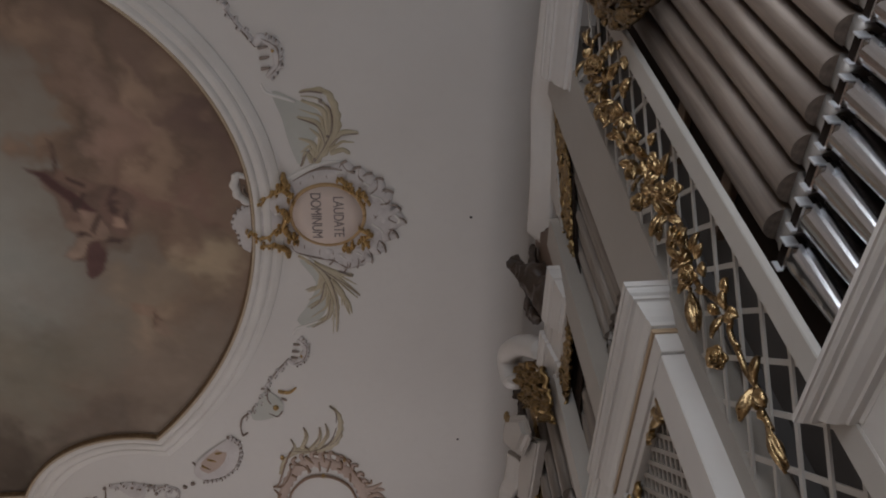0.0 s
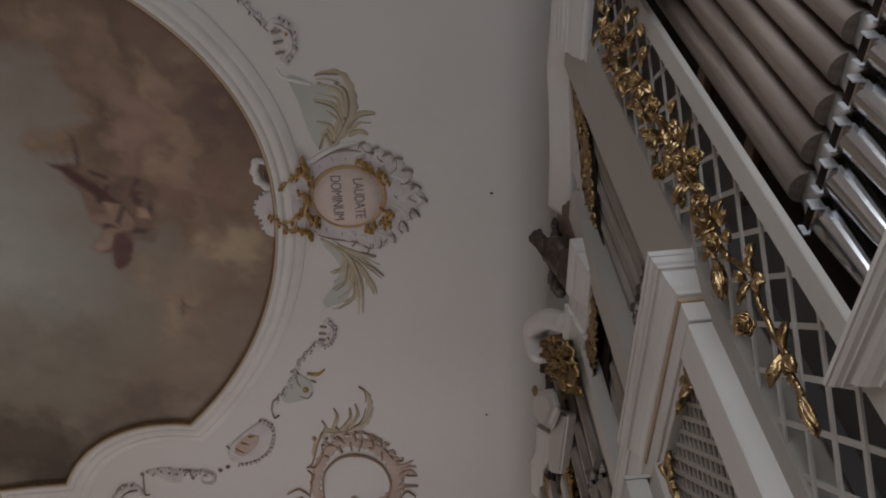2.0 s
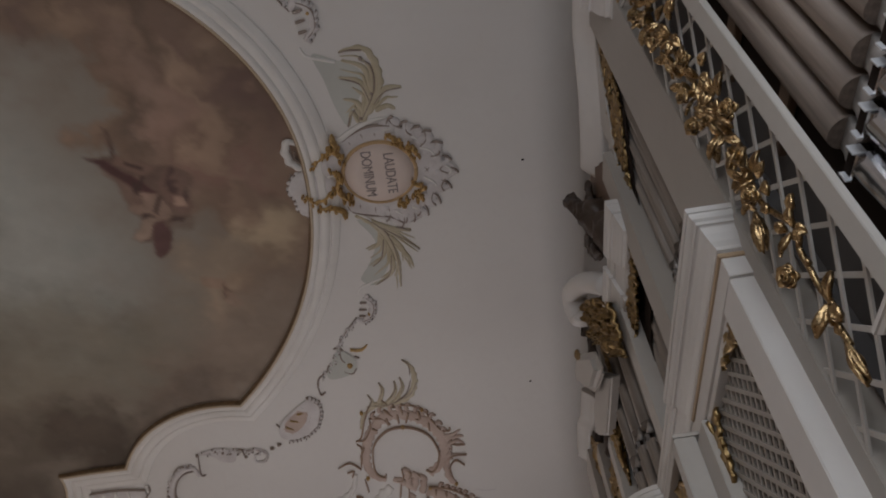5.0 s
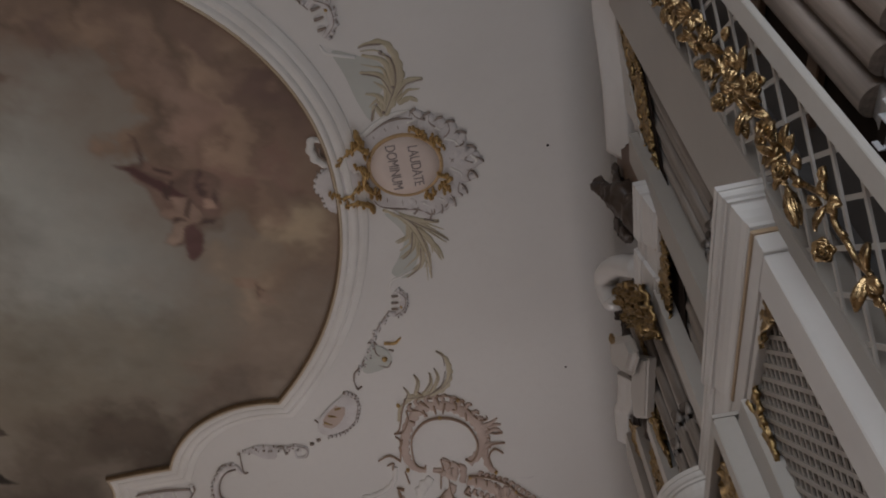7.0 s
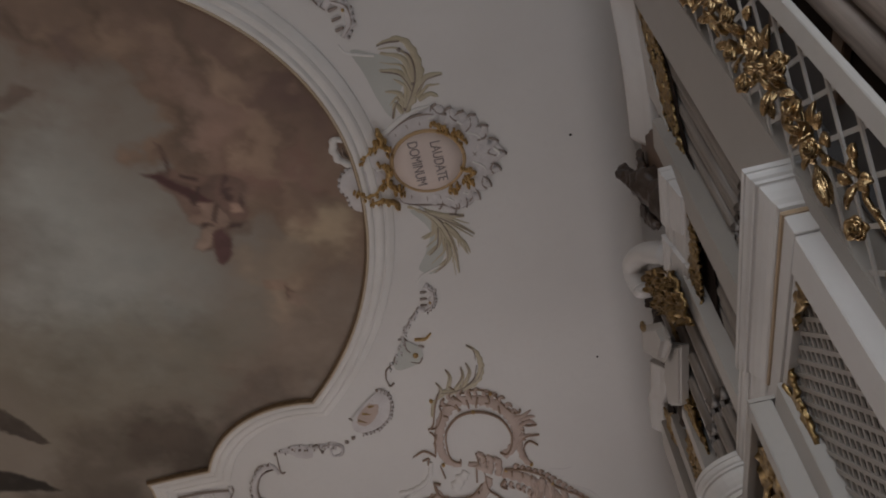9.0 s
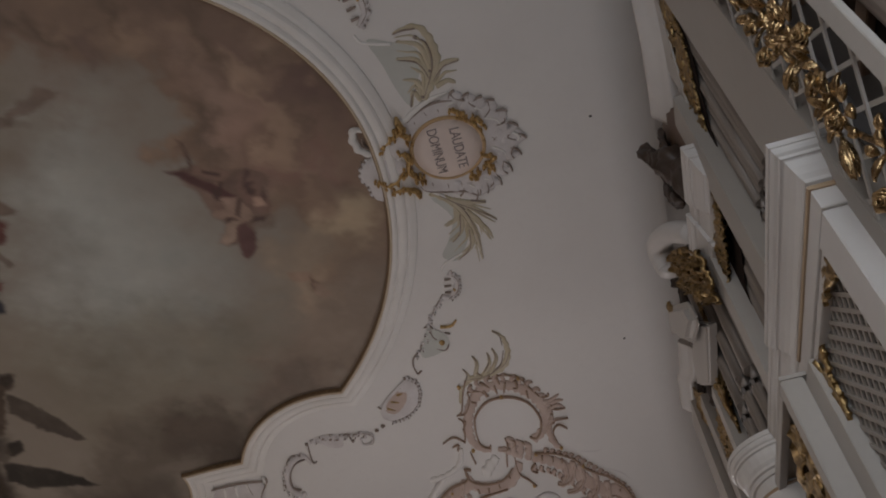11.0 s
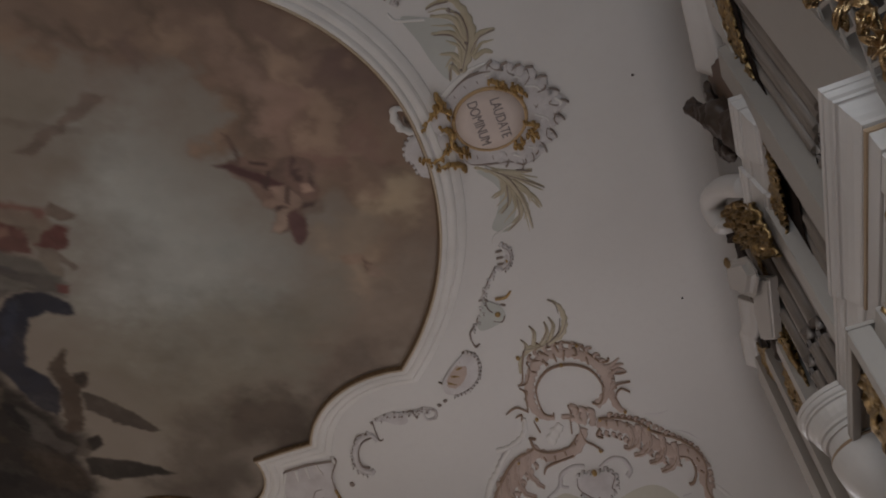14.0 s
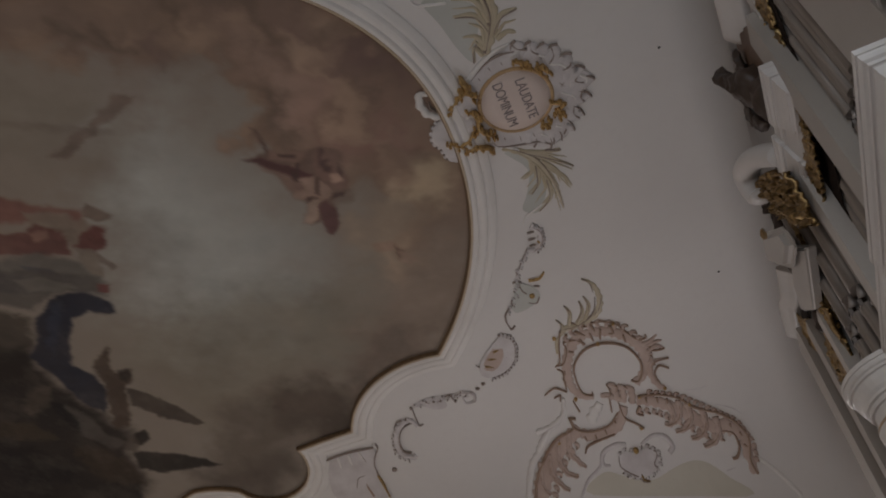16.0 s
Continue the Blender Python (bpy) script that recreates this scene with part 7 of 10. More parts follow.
stroke(chain, "slot", SHADE, 0.040, 0.050, (1.00, 0.60), (-1.97, 10.45), (-1.85, 10.47))
knob(chain, "gilt_bead", GILT, (-1.78, 10.42), 0.025, 0.070)
stroke(chain, "frill", GREYSTUCCO, 0.060, 0.060, (1.00, 0.35), (-2.08, 10.61), (-2.09, 10.58), (-2.12, 10.58))
stroke(chain, "tip", SHADE, 0.021, 0.070, (0.50, 1.00), (-2.11, 10.60), (-2.12, 10.59), (-2.12, 10.60))
stroke(chain, "frill", GREYSTUCCO, 0.060, 0.060, (1.00, 0.35), (-2.16, 10.69), (-2.14, 10.71), (-2.15, 10.75))
stroke(chain, "tip", SHADE, 0.021, 0.070, (0.50, 1.00), (-2.16, 10.73), (-2.16, 10.75), (-2.16, 10.75))
stroke(chain, "frill", GREYSTUCCO, 0.060, 0.060, (1.00, 0.35), (-2.23, 10.76), (-2.24, 10.73), (-2.28, 10.73))
stroke(chain, "tip", SHADE, 0.021, 0.070, (0.50, 1.00), (-2.27, 10.76), (-2.28, 10.75), (-2.28, 10.75))
stroke(chain, "frill", GREYSTUCCO, 0.060, 0.060, (1.00, 0.35), (-2.31, 10.85), (-2.29, 10.87), (-2.29, 10.91))
stroke(chain, "tip", SHADE, 0.021, 0.070, (0.50, 1.00), (-2.31, 10.89), (-2.31, 10.91), (-2.31, 10.91))
stroke(chain, "frill", GREYSTUCCO, 0.060, 0.060, (1.00, 0.35), (-2.38, 10.93), (-2.40, 10.90), (-2.43, 10.92))
stroke(chain, "tip", SHADE, 0.021, 0.070, (0.50, 1.00), (-2.42, 10.94), (-2.44, 10.94), (-2.43, 10.94))
stroke(chain, "frill", GREYSTUCCO, 0.060, 0.060, (1.00, 0.35), (-2.44, 11.04), (-2.41, 11.05), (-2.41, 11.09))
stroke(chain, "tip", SHADE, 0.021, 0.070, (0.50, 1.00), (-2.43, 11.08), (-2.42, 11.10), (-2.42, 11.10))
stroke(chain, "frill", GREYSTUCCO, 0.060, 0.060, (1.00, 0.35), (-2.49, 11.15), (-2.51, 11.12), (-2.54, 11.14))
stroke(chain, "tip", SHADE, 0.021, 0.070, (0.50, 1.00), (-2.53, 11.15), (-2.54, 11.15), (-2.54, 11.16))
stroke(chain, "frill", GREYSTUCCO, 0.060, 0.060, (1.00, 0.35), (-2.55, 11.26), (-2.52, 11.26), (-2.51, 11.30))
stroke(chain, "tip", SHADE, 0.021, 0.070, (0.50, 1.00), (-2.54, 11.30), (-2.52, 11.31), (-2.53, 11.31))
stroke(chain, "frill", GREYSTUCCO, 0.060, 0.060, (1.00, 0.35), (-2.60, 11.37), (-2.62, 11.34), (-2.65, 11.36))
stroke(chain, "tip", SHADE, 0.021, 0.070, (0.50, 1.00), (-2.63, 11.38), (-2.65, 11.37), (-2.65, 11.38))
stroke(chain, "frill", GREYSTUCCO, 0.060, 0.060, (1.00, 0.35), (-2.65, 11.48), (-2.62, 11.49), (-2.62, 11.53))
stroke(chain, "tip", SHADE, 0.021, 0.070, (0.50, 1.00), (-2.64, 11.52), (-2.63, 11.54), (-2.64, 11.54))
stroke(chain, "frill", GREYSTUCCO, 0.060, 0.060, (1.00, 0.35), (-2.72, 11.57), (-2.73, 11.54), (-2.77, 11.55))
stroke(chain, "tip", SHADE, 0.021, 0.070, (0.50, 1.00), (-2.76, 11.57), (-2.77, 11.56), (-2.77, 11.57))
stroke(chain, "frill", GREYSTUCCO, 0.060, 0.060, (1.00, 0.35), (-2.79, 11.67), (-2.77, 11.69), (-2.77, 11.73))
stroke(chain, "tip", SHADE, 0.021, 0.070, (0.50, 1.00), (-2.79, 11.71), (-2.79, 11.73), (-2.79, 11.73))
stroke(chain, "frill", GREYSTUCCO, 0.060, 0.060, (1.00, 0.35), (-2.87, 11.75), (-2.88, 11.71), (-2.92, 11.71))
stroke(chain, "tip", SHADE, 0.021, 0.070, (0.50, 1.00), (-2.91, 11.74), (-2.92, 11.72), (-2.92, 11.73))
stroke(chain, "frill", GREYSTUCCO, 0.060, 0.060, (1.00, 0.35), (-2.96, 11.83), (-2.94, 11.85), (-2.95, 11.89))
stroke(chain, "tip", SHADE, 0.021, 0.070, (0.50, 1.00), (-2.96, 11.87), (-2.96, 11.89), (-2.96, 11.89))
stroke(chain, "frill", GREYSTUCCO, 0.060, 0.060, (1.00, 0.35), (-1.75, 10.02), (-1.73, 9.99), (-1.70, 10.00))
stroke(chain, "tip", SHADE, 0.021, 0.070, (0.50, 1.00), (-1.72, 10.02), (-1.70, 10.01), (-1.70, 10.01))
stroke(chain, "frill", GREYSTUCCO, 0.060, 0.060, (1.00, 0.35), (-1.70, 10.09), (-1.69, 10.06), (-1.66, 10.07))
stroke(chain, "tip", SHADE, 0.021, 0.070, (0.50, 1.00), (-1.67, 10.09), (-1.66, 10.08), (-1.66, 10.08))
stroke(chain, "frill", GREYSTUCCO, 0.060, 0.060, (1.00, 0.35), (-1.65, 10.18), (-1.62, 10.17), (-1.61, 10.19))
stroke(chain, "tip", SHADE, 0.021, 0.070, (0.50, 1.00), (-1.63, 10.21), (-1.61, 10.21), (-1.62, 10.21))
stroke(chain, "frill", GREYSTUCCO, 0.060, 0.060, (1.00, 0.35), (-1.67, 10.29), (-1.64, 10.29), (-1.63, 10.32))
stroke(chain, "tip", SHADE, 0.021, 0.070, (0.50, 1.00), (-1.65, 10.32), (-1.64, 10.33), (-1.64, 10.33))
stroke(chain, "frill", GREYSTUCCO, 0.060, 0.060, (1.00, 0.35), (-1.69, 10.38), (-1.66, 10.38), (-1.65, 10.42))
stroke(chain, "tip", SHADE, 0.021, 0.070, (0.50, 1.00), (-1.67, 10.42), (-1.66, 10.43), (-1.67, 10.43))
stroke(chain, "frill", GREYSTUCCO, 0.060, 0.060, (1.00, 0.35), (-1.73, 10.51), (-1.72, 10.53), (-1.73, 10.56))
stroke(chain, "tip", SHADE, 0.021, 0.070, (0.50, 1.00), (-1.75, 10.55), (-1.74, 10.57), (-1.75, 10.56))
stroke(chain, "frill", GREYSTUCCO, 0.060, 0.060, (1.00, 0.35), (-1.80, 10.55), (-1.79, 10.58), (-1.80, 10.61))
stroke(chain, "tip", SHADE, 0.021, 0.070, (0.50, 1.00), (-1.82, 10.59), (-1.81, 10.61), (-1.82, 10.61))
stroke(chain, "frill", GREYSTUCCO, 0.060, 0.060, (1.00, 0.35), (-1.87, 10.59), (-1.86, 10.62), (-1.87, 10.65))
stroke(chain, "tip", SHADE, 0.021, 0.070, (0.50, 1.00), (-1.89, 10.64), (-1.88, 10.66), (-1.89, 10.65))
stroke(chain, "stem", GREYSTUCCO, 0.060, 0.030, (0.60, 1.00), (-2.04, 10.58), (-2.19, 10.72), (-2.38, 10.93), (-2.48, 11.10))
stroke(chain, "stem_shadow", SHADE, 0.025, 0.035, (0.60, 1.00), (-2.02, 10.47), (-2.28, 10.79), (-2.45, 11.02))
field(chain, "flower_ground", PALEGREEN, 0.020, (-2.53, 11.19), (-2.43, 11.26), (-2.27, 11.45), (-2.25, 11.72), (-2.40, 11.86), (-2.79, 11.92), (-2.85, 11.75), (-2.70, 11.49))
stroke(chain, "gilt_leaf", GILT, 0.060, 0.060, (1.00, 0.40), (-2.30, 11.25), (-2.10, 11.29), (-1.96, 11.18))
knob(chain, "gilt_bead", GILT, (-2.38, 11.63), 0.060, 0.090)
stroke(chain, "curl", SHADE, 0.035, 0.045, (0.60, 1.00), (-2.60, 11.17), (-2.50, 11.15), (-2.45, 11.24))
stroke(chain, "curl", SHADE, 0.035, 0.045, (0.60, 1.00), (-2.48, 11.20), (-2.51, 11.42), (-2.46, 11.54))
stroke(chain, "curl", SHADE, 0.035, 0.045, (0.60, 1.00), (-2.52, 11.77), (-2.37, 11.85), (-2.27, 11.72))
stroke(chain, "curl", SHADE, 0.035, 0.045, (0.60, 1.00), (-2.78, 11.58), (-2.82, 11.67), (-2.76, 11.71))
stroke(chain, "curl", SHADE, 0.035, 0.045, (0.60, 1.00), (-2.84, 11.71), (-3.03, 11.86), (-3.10, 12.07))
stroke(chain, "curl", SHADE, 0.035, 0.045, (0.60, 1.00), (-3.10, 12.07), (-3.08, 12.27), (-2.98, 12.22))
stroke(chain, "curl", SHADE, 0.035, 0.045, (0.60, 1.00), (-2.26, 11.42), (-2.17, 11.48))
field(chain, "fan_shell", GREYSTUCCO, 0.040, (-3.47, 12.40), (-3.28, 12.33), (-3.20, 12.47), (-3.20, 12.74), (-3.31, 13.02), (-3.56, 13.22), (-3.88, 13.29), (-4.09, 13.20), (-4.09, 12.97), (-3.89, 12.71))
field(chain, "fan_heart", PINK, 0.055, (-3.54, 12.53), (-3.41, 12.64), (-3.47, 12.90), (-3.68, 13.11), (-3.93, 13.15), (-4.00, 12.99), (-3.88, 12.79))
stroke(chain, "gilt_slot", OLDGOLD, 0.060, 0.075, (1.00, 0.80), (-3.65, 12.66), (-3.51, 12.64))
stroke(chain, "gilt_slot", OLDGOLD, 0.060, 0.075, (1.00, 0.80), (-3.82, 12.79), (-3.64, 12.85))
stroke(chain, "gilt_slot", OLDGOLD, 0.060, 0.075, (1.00, 0.80), (-3.95, 12.93), (-3.79, 13.03))
stroke(chain, "rim", SHADE, 0.030, 0.050, (0.80, 0.80), (-3.36, 12.31), (-3.19, 12.51), (-3.21, 12.77), (-3.33, 13.05))
stroke(chain, "rim", SHADE, 0.030, 0.050, (0.80, 0.80), (-3.33, 13.05), (-3.63, 13.28), (-3.94, 13.30))
stroke(chain, "rim", SHADE, 0.030, 0.050, (0.80, 0.80), (-4.07, 12.93), (-4.12, 12.85))
stroke(chain, "rim", SHADE, 0.030, 0.050, (0.80, 0.80), (-3.53, 12.50), (-3.40, 12.67), (-3.50, 12.97), (-3.75, 13.17))
stroke(chain, "frill", GREYSTUCCO, 0.070, 0.060, (1.00, 0.35), (-3.33, 12.34), (-3.31, 12.30), (-3.28, 12.29))
stroke(chain, "tip", SHADE, 0.025, 0.070, (0.50, 1.00), (-3.29, 12.32), (-3.27, 12.31), (-3.28, 12.31))
stroke(chain, "frill", GREYSTUCCO, 0.070, 0.060, (1.00, 0.35), (-3.27, 12.39), (-3.25, 12.35), (-3.22, 12.35))
stroke(chain, "tip", SHADE, 0.025, 0.070, (0.50, 1.00), (-3.23, 12.38), (-3.21, 12.36), (-3.22, 12.37))
stroke(chain, "frill", GREYSTUCCO, 0.070, 0.060, (1.00, 0.35), (-3.21, 12.45), (-3.19, 12.41), (-3.16, 12.41))
stroke(chain, "tip", SHADE, 0.025, 0.070, (0.50, 1.00), (-3.17, 12.43), (-3.15, 12.42), (-3.15, 12.43))
stroke(chain, "frill", GREYSTUCCO, 0.070, 0.060, (1.00, 0.35), (-3.18, 12.53), (-3.15, 12.52), (-3.13, 12.55))
stroke(chain, "tip", SHADE, 0.025, 0.070, (0.50, 1.00), (-3.16, 12.56), (-3.14, 12.56), (-3.14, 12.57))
stroke(chain, "frill", GREYSTUCCO, 0.070, 0.060, (1.00, 0.35), (-3.19, 12.63), (-3.16, 12.62), (-3.14, 12.65))
stroke(chain, "tip", SHADE, 0.025, 0.070, (0.50, 1.00), (-3.16, 12.66), (-3.14, 12.67), (-3.15, 12.67))
stroke(chain, "frill", GREYSTUCCO, 0.070, 0.060, (1.00, 0.35), (-3.19, 12.74), (-3.16, 12.72), (-3.14, 12.75))
stroke(chain, "tip", SHADE, 0.025, 0.070, (0.50, 1.00), (-3.16, 12.76), (-3.15, 12.77), (-3.15, 12.77))
stroke(chain, "frill", GREYSTUCCO, 0.070, 0.060, (1.00, 0.35), (-3.22, 12.83), (-3.19, 12.84), (-3.19, 12.88))
stroke(chain, "tip", SHADE, 0.025, 0.070, (0.50, 1.00), (-3.21, 12.87), (-3.20, 12.89), (-3.20, 12.89))
stroke(chain, "frill", GREYSTUCCO, 0.070, 0.060, (1.00, 0.35), (-3.27, 12.92), (-3.24, 12.93), (-3.23, 12.97))
stroke(chain, "tip", SHADE, 0.025, 0.070, (0.50, 1.00), (-3.26, 12.97), (-3.24, 12.98), (-3.25, 12.98))
stroke(chain, "frill", GREYSTUCCO, 0.070, 0.060, (1.00, 0.35), (-3.31, 13.02), (-3.28, 13.02), (-3.28, 13.07))
stroke(chain, "tip", SHADE, 0.025, 0.070, (0.50, 1.00), (-3.30, 13.06), (-3.29, 13.08), (-3.30, 13.07))
stroke(chain, "frill", GREYSTUCCO, 0.070, 0.060, (1.00, 0.35), (-3.38, 13.09), (-3.36, 13.11), (-3.37, 13.15))
stroke(chain, "tip", SHADE, 0.025, 0.070, (0.50, 1.00), (-3.39, 13.13), (-3.38, 13.16), (-3.39, 13.15))
stroke(chain, "frill", GREYSTUCCO, 0.070, 0.060, (1.00, 0.35), (-3.45, 13.14), (-3.43, 13.17), (-3.45, 13.21))
stroke(chain, "tip", SHADE, 0.025, 0.070, (0.50, 1.00), (-3.46, 13.19), (-3.46, 13.21), (-3.46, 13.21))
stroke(chain, "frill", GREYSTUCCO, 0.070, 0.060, (1.00, 0.35), (-3.53, 13.20), (-3.51, 13.23), (-3.52, 13.27))
stroke(chain, "tip", SHADE, 0.025, 0.070, (0.50, 1.00), (-3.54, 13.24), (-3.54, 13.27), (-3.54, 13.26))
stroke(chain, "frill", GREYSTUCCO, 0.070, 0.060, (1.00, 0.35), (-3.60, 13.25), (-3.58, 13.28), (-3.60, 13.32))
stroke(chain, "tip", SHADE, 0.025, 0.070, (0.50, 1.00), (-3.61, 13.30), (-3.61, 13.32), (-3.62, 13.32))
stroke(chain, "frill", GREYSTUCCO, 0.070, 0.060, (1.00, 0.35), (-3.69, 13.28), (-3.68, 13.32), (-3.71, 13.35))
stroke(chain, "tip", SHADE, 0.025, 0.070, (0.50, 1.00), (-3.71, 13.32), (-3.72, 13.34), (-3.72, 13.33))
stroke(chain, "frill", GREYSTUCCO, 0.070, 0.060, (1.00, 0.35), (-3.77, 13.29), (-3.76, 13.32), (-3.79, 13.35))
stroke(chain, "tip", SHADE, 0.025, 0.070, (0.50, 1.00), (-3.80, 13.32), (-3.80, 13.35), (-3.81, 13.34))
stroke(chain, "frill", GREYSTUCCO, 0.070, 0.060, (1.00, 0.35), (-3.85, 13.29), (-3.85, 13.33), (-3.88, 13.36))
stroke(chain, "tip", SHADE, 0.025, 0.070, (0.50, 1.00), (-3.88, 13.33), (-3.89, 13.35), (-3.89, 13.35))
stroke(chain, "frill", GREYSTUCCO, 0.070, 0.060, (1.00, 0.35), (-3.94, 13.30), (-3.93, 13.34), (-3.96, 13.36))
stroke(chain, "tip", SHADE, 0.025, 0.070, (0.50, 1.00), (-3.96, 13.33), (-3.97, 13.36), (-3.97, 13.35))
knob(chain, "bead", SHADE, (-4.18, 13.37), 0.035, 0.050)
knob(chain, "bead", SHADE, (-4.34, 13.44), 0.035, 0.050)
knob(chain, "bead", SHADE, (-3.36, 12.31), 0.035, 0.050)
stroke(chain, "frill", GREYSTUCCO, 0.060, 0.060, (1.00, 0.35), (-4.53, 13.53), (-4.50, 13.50), (-4.50, 13.46))
stroke(chain, "tip", SHADE, 0.021, 0.070, (0.50, 1.00), (-4.52, 13.48), (-4.52, 13.46), (-4.52, 13.46))
stroke(chain, "frill", GREYSTUCCO, 0.060, 0.060, (1.00, 0.35), (-4.61, 13.47), (-4.63, 13.51), (-4.66, 13.52))
stroke(chain, "tip", SHADE, 0.021, 0.070, (0.50, 1.00), (-4.64, 13.49), (-4.67, 13.51), (-4.67, 13.50))
stroke(chain, "frill", GREYSTUCCO, 0.060, 0.060, (1.00, 0.35), (-4.70, 13.42), (-4.68, 13.38), (-4.71, 13.36))
stroke(chain, "tip", SHADE, 0.021, 0.070, (0.50, 1.00), (-4.71, 13.39), (-4.72, 13.36), (-4.72, 13.37))
stroke(chain, "frill", GREYSTUCCO, 0.060, 0.060, (1.00, 0.35), (-4.81, 13.43), (-4.80, 13.47), (-4.84, 13.50))
stroke(chain, "tip", SHADE, 0.021, 0.070, (0.50, 1.00), (-4.83, 13.46), (-4.84, 13.49), (-4.85, 13.48))
stroke(chain, "frill", GREYSTUCCO, 0.060, 0.060, (1.00, 0.35), (-4.91, 13.43), (-4.89, 13.39), (-4.91, 13.36))
stroke(chain, "tip", SHADE, 0.021, 0.070, (0.50, 1.00), (-4.92, 13.39), (-4.92, 13.36), (-4.93, 13.37))
stroke(chain, "frill", GREYSTUCCO, 0.060, 0.060, (1.00, 0.35), (-5.01, 13.40), (-5.02, 13.45), (-5.06, 13.47))
stroke(chain, "tip", SHADE, 0.021, 0.070, (0.50, 1.00), (-5.04, 13.44), (-5.06, 13.46), (-5.07, 13.45))
stroke(chain, "frill", GREYSTUCCO, 0.060, 0.060, (1.00, 0.35), (-5.11, 13.38), (-5.09, 13.34), (-5.11, 13.31))
stroke(chain, "tip", SHADE, 0.021, 0.070, (0.50, 1.00), (-5.12, 13.34), (-5.12, 13.31), (-5.13, 13.32))
stroke(chain, "frill", GREYSTUCCO, 0.060, 0.060, (1.00, 0.35), (-5.21, 13.35), (-5.22, 13.40), (-5.26, 13.42))
stroke(chain, "tip", SHADE, 0.021, 0.070, (0.50, 1.00), (-5.24, 13.39), (-5.26, 13.41), (-5.27, 13.40))
stroke(chain, "frill", GREYSTUCCO, 0.060, 0.060, (1.00, 0.35), (-5.31, 13.33), (-5.29, 13.29), (-5.31, 13.25))
stroke(chain, "tip", SHADE, 0.021, 0.070, (0.50, 1.00), (-5.32, 13.29), (-5.32, 13.26), (-5.33, 13.26))
stroke(chain, "frill", GREYSTUCCO, 0.060, 0.060, (1.00, 0.35), (-5.41, 13.30), (-5.42, 13.34), (-5.45, 13.37))
stroke(chain, "tip", SHADE, 0.021, 0.070, (0.50, 1.00), (-5.44, 13.34), (-5.46, 13.36), (-5.46, 13.35))
stroke(chain, "frill", GREYSTUCCO, 0.060, 0.060, (1.00, 0.35), (-5.52, 13.31), (-5.51, 13.27), (-5.54, 13.25))
stroke(chain, "tip", SHADE, 0.021, 0.070, (0.50, 1.00), (-5.54, 13.28), (-5.55, 13.25), (-5.55, 13.26))
stroke(chain, "frill", GREYSTUCCO, 0.060, 0.060, (1.00, 0.35), (-5.63, 13.33), (-5.63, 13.37), (-5.66, 13.40))
stroke(chain, "tip", SHADE, 0.021, 0.070, (0.50, 1.00), (-5.66, 13.37), (-5.67, 13.39), (-5.68, 13.39))
stroke(chain, "frill", GREYSTUCCO, 0.060, 0.060, (1.00, 0.35), (-5.75, 13.34), (-5.73, 13.30), (-5.76, 13.27))
stroke(chain, "tip", SHADE, 0.021, 0.070, (0.50, 1.00), (-5.76, 13.30), (-5.77, 13.28), (-5.77, 13.29))
stroke(chain, "frill", GREYSTUCCO, 0.060, 0.060, (1.00, 0.35), (-6.09, 13.60), (-6.08, 13.56), (-6.10, 13.54))
stroke(chain, "tip", SHADE, 0.021, 0.070, (0.50, 1.00), (-6.11, 13.57), (-6.11, 13.55), (-6.12, 13.55))
stroke(chain, "frill", GREYSTUCCO, 0.060, 0.060, (1.00, 0.35), (-6.20, 13.61), (-6.19, 13.57), (-6.22, 13.55))
stroke(chain, "tip", SHADE, 0.021, 0.070, (0.50, 1.00), (-6.22, 13.58), (-6.23, 13.56), (-6.23, 13.57))
stroke(chain, "frill", GREYSTUCCO, 0.060, 0.060, (1.00, 0.35), (-6.33, 13.63), (-6.34, 13.60), (-6.38, 13.60))
stroke(chain, "tip", SHADE, 0.021, 0.070, (0.50, 1.00), (-6.36, 13.62), (-6.38, 13.62), (-6.39, 13.62))
stroke(chain, "frill", GREYSTUCCO, 0.060, 0.060, (1.00, 0.35), (-6.42, 13.73), (-6.44, 13.70), (-6.48, 13.71))
stroke(chain, "tip", SHADE, 0.021, 0.070, (0.50, 1.00), (-6.46, 13.73), (-6.48, 13.72), (-6.48, 13.73))
stroke(chain, "frill", GREYSTUCCO, 0.060, 0.060, (1.00, 0.35), (-6.51, 13.83), (-6.53, 13.80), (-6.57, 13.81))
stroke(chain, "tip", SHADE, 0.021, 0.070, (0.50, 1.00), (-6.55, 13.83), (-6.57, 13.83), (-6.57, 13.83))
stroke(chain, "frill", GREYSTUCCO, 0.060, 0.060, (1.00, 0.35), (-6.61, 13.93), (-6.62, 13.90), (-6.66, 13.91))
stroke(chain, "tip", SHADE, 0.021, 0.070, (0.50, 1.00), (-6.64, 13.93), (-6.66, 13.93), (-6.66, 13.93))
stroke(chain, "frill", GREYSTUCCO, 0.060, 0.060, (1.00, 0.35), (-6.66, 14.06), (-6.70, 14.05), (-6.73, 14.08))
stroke(chain, "tip", SHADE, 0.021, 0.070, (0.50, 1.00), (-6.70, 14.08), (-6.72, 14.09), (-6.72, 14.10))
stroke(chain, "frill", GREYSTUCCO, 0.060, 0.060, (1.00, 0.35), (-6.70, 14.18), (-6.73, 14.17), (-6.76, 14.20))
stroke(chain, "tip", SHADE, 0.021, 0.070, (0.50, 1.00), (-6.74, 14.20), (-6.76, 14.21), (-6.75, 14.22))
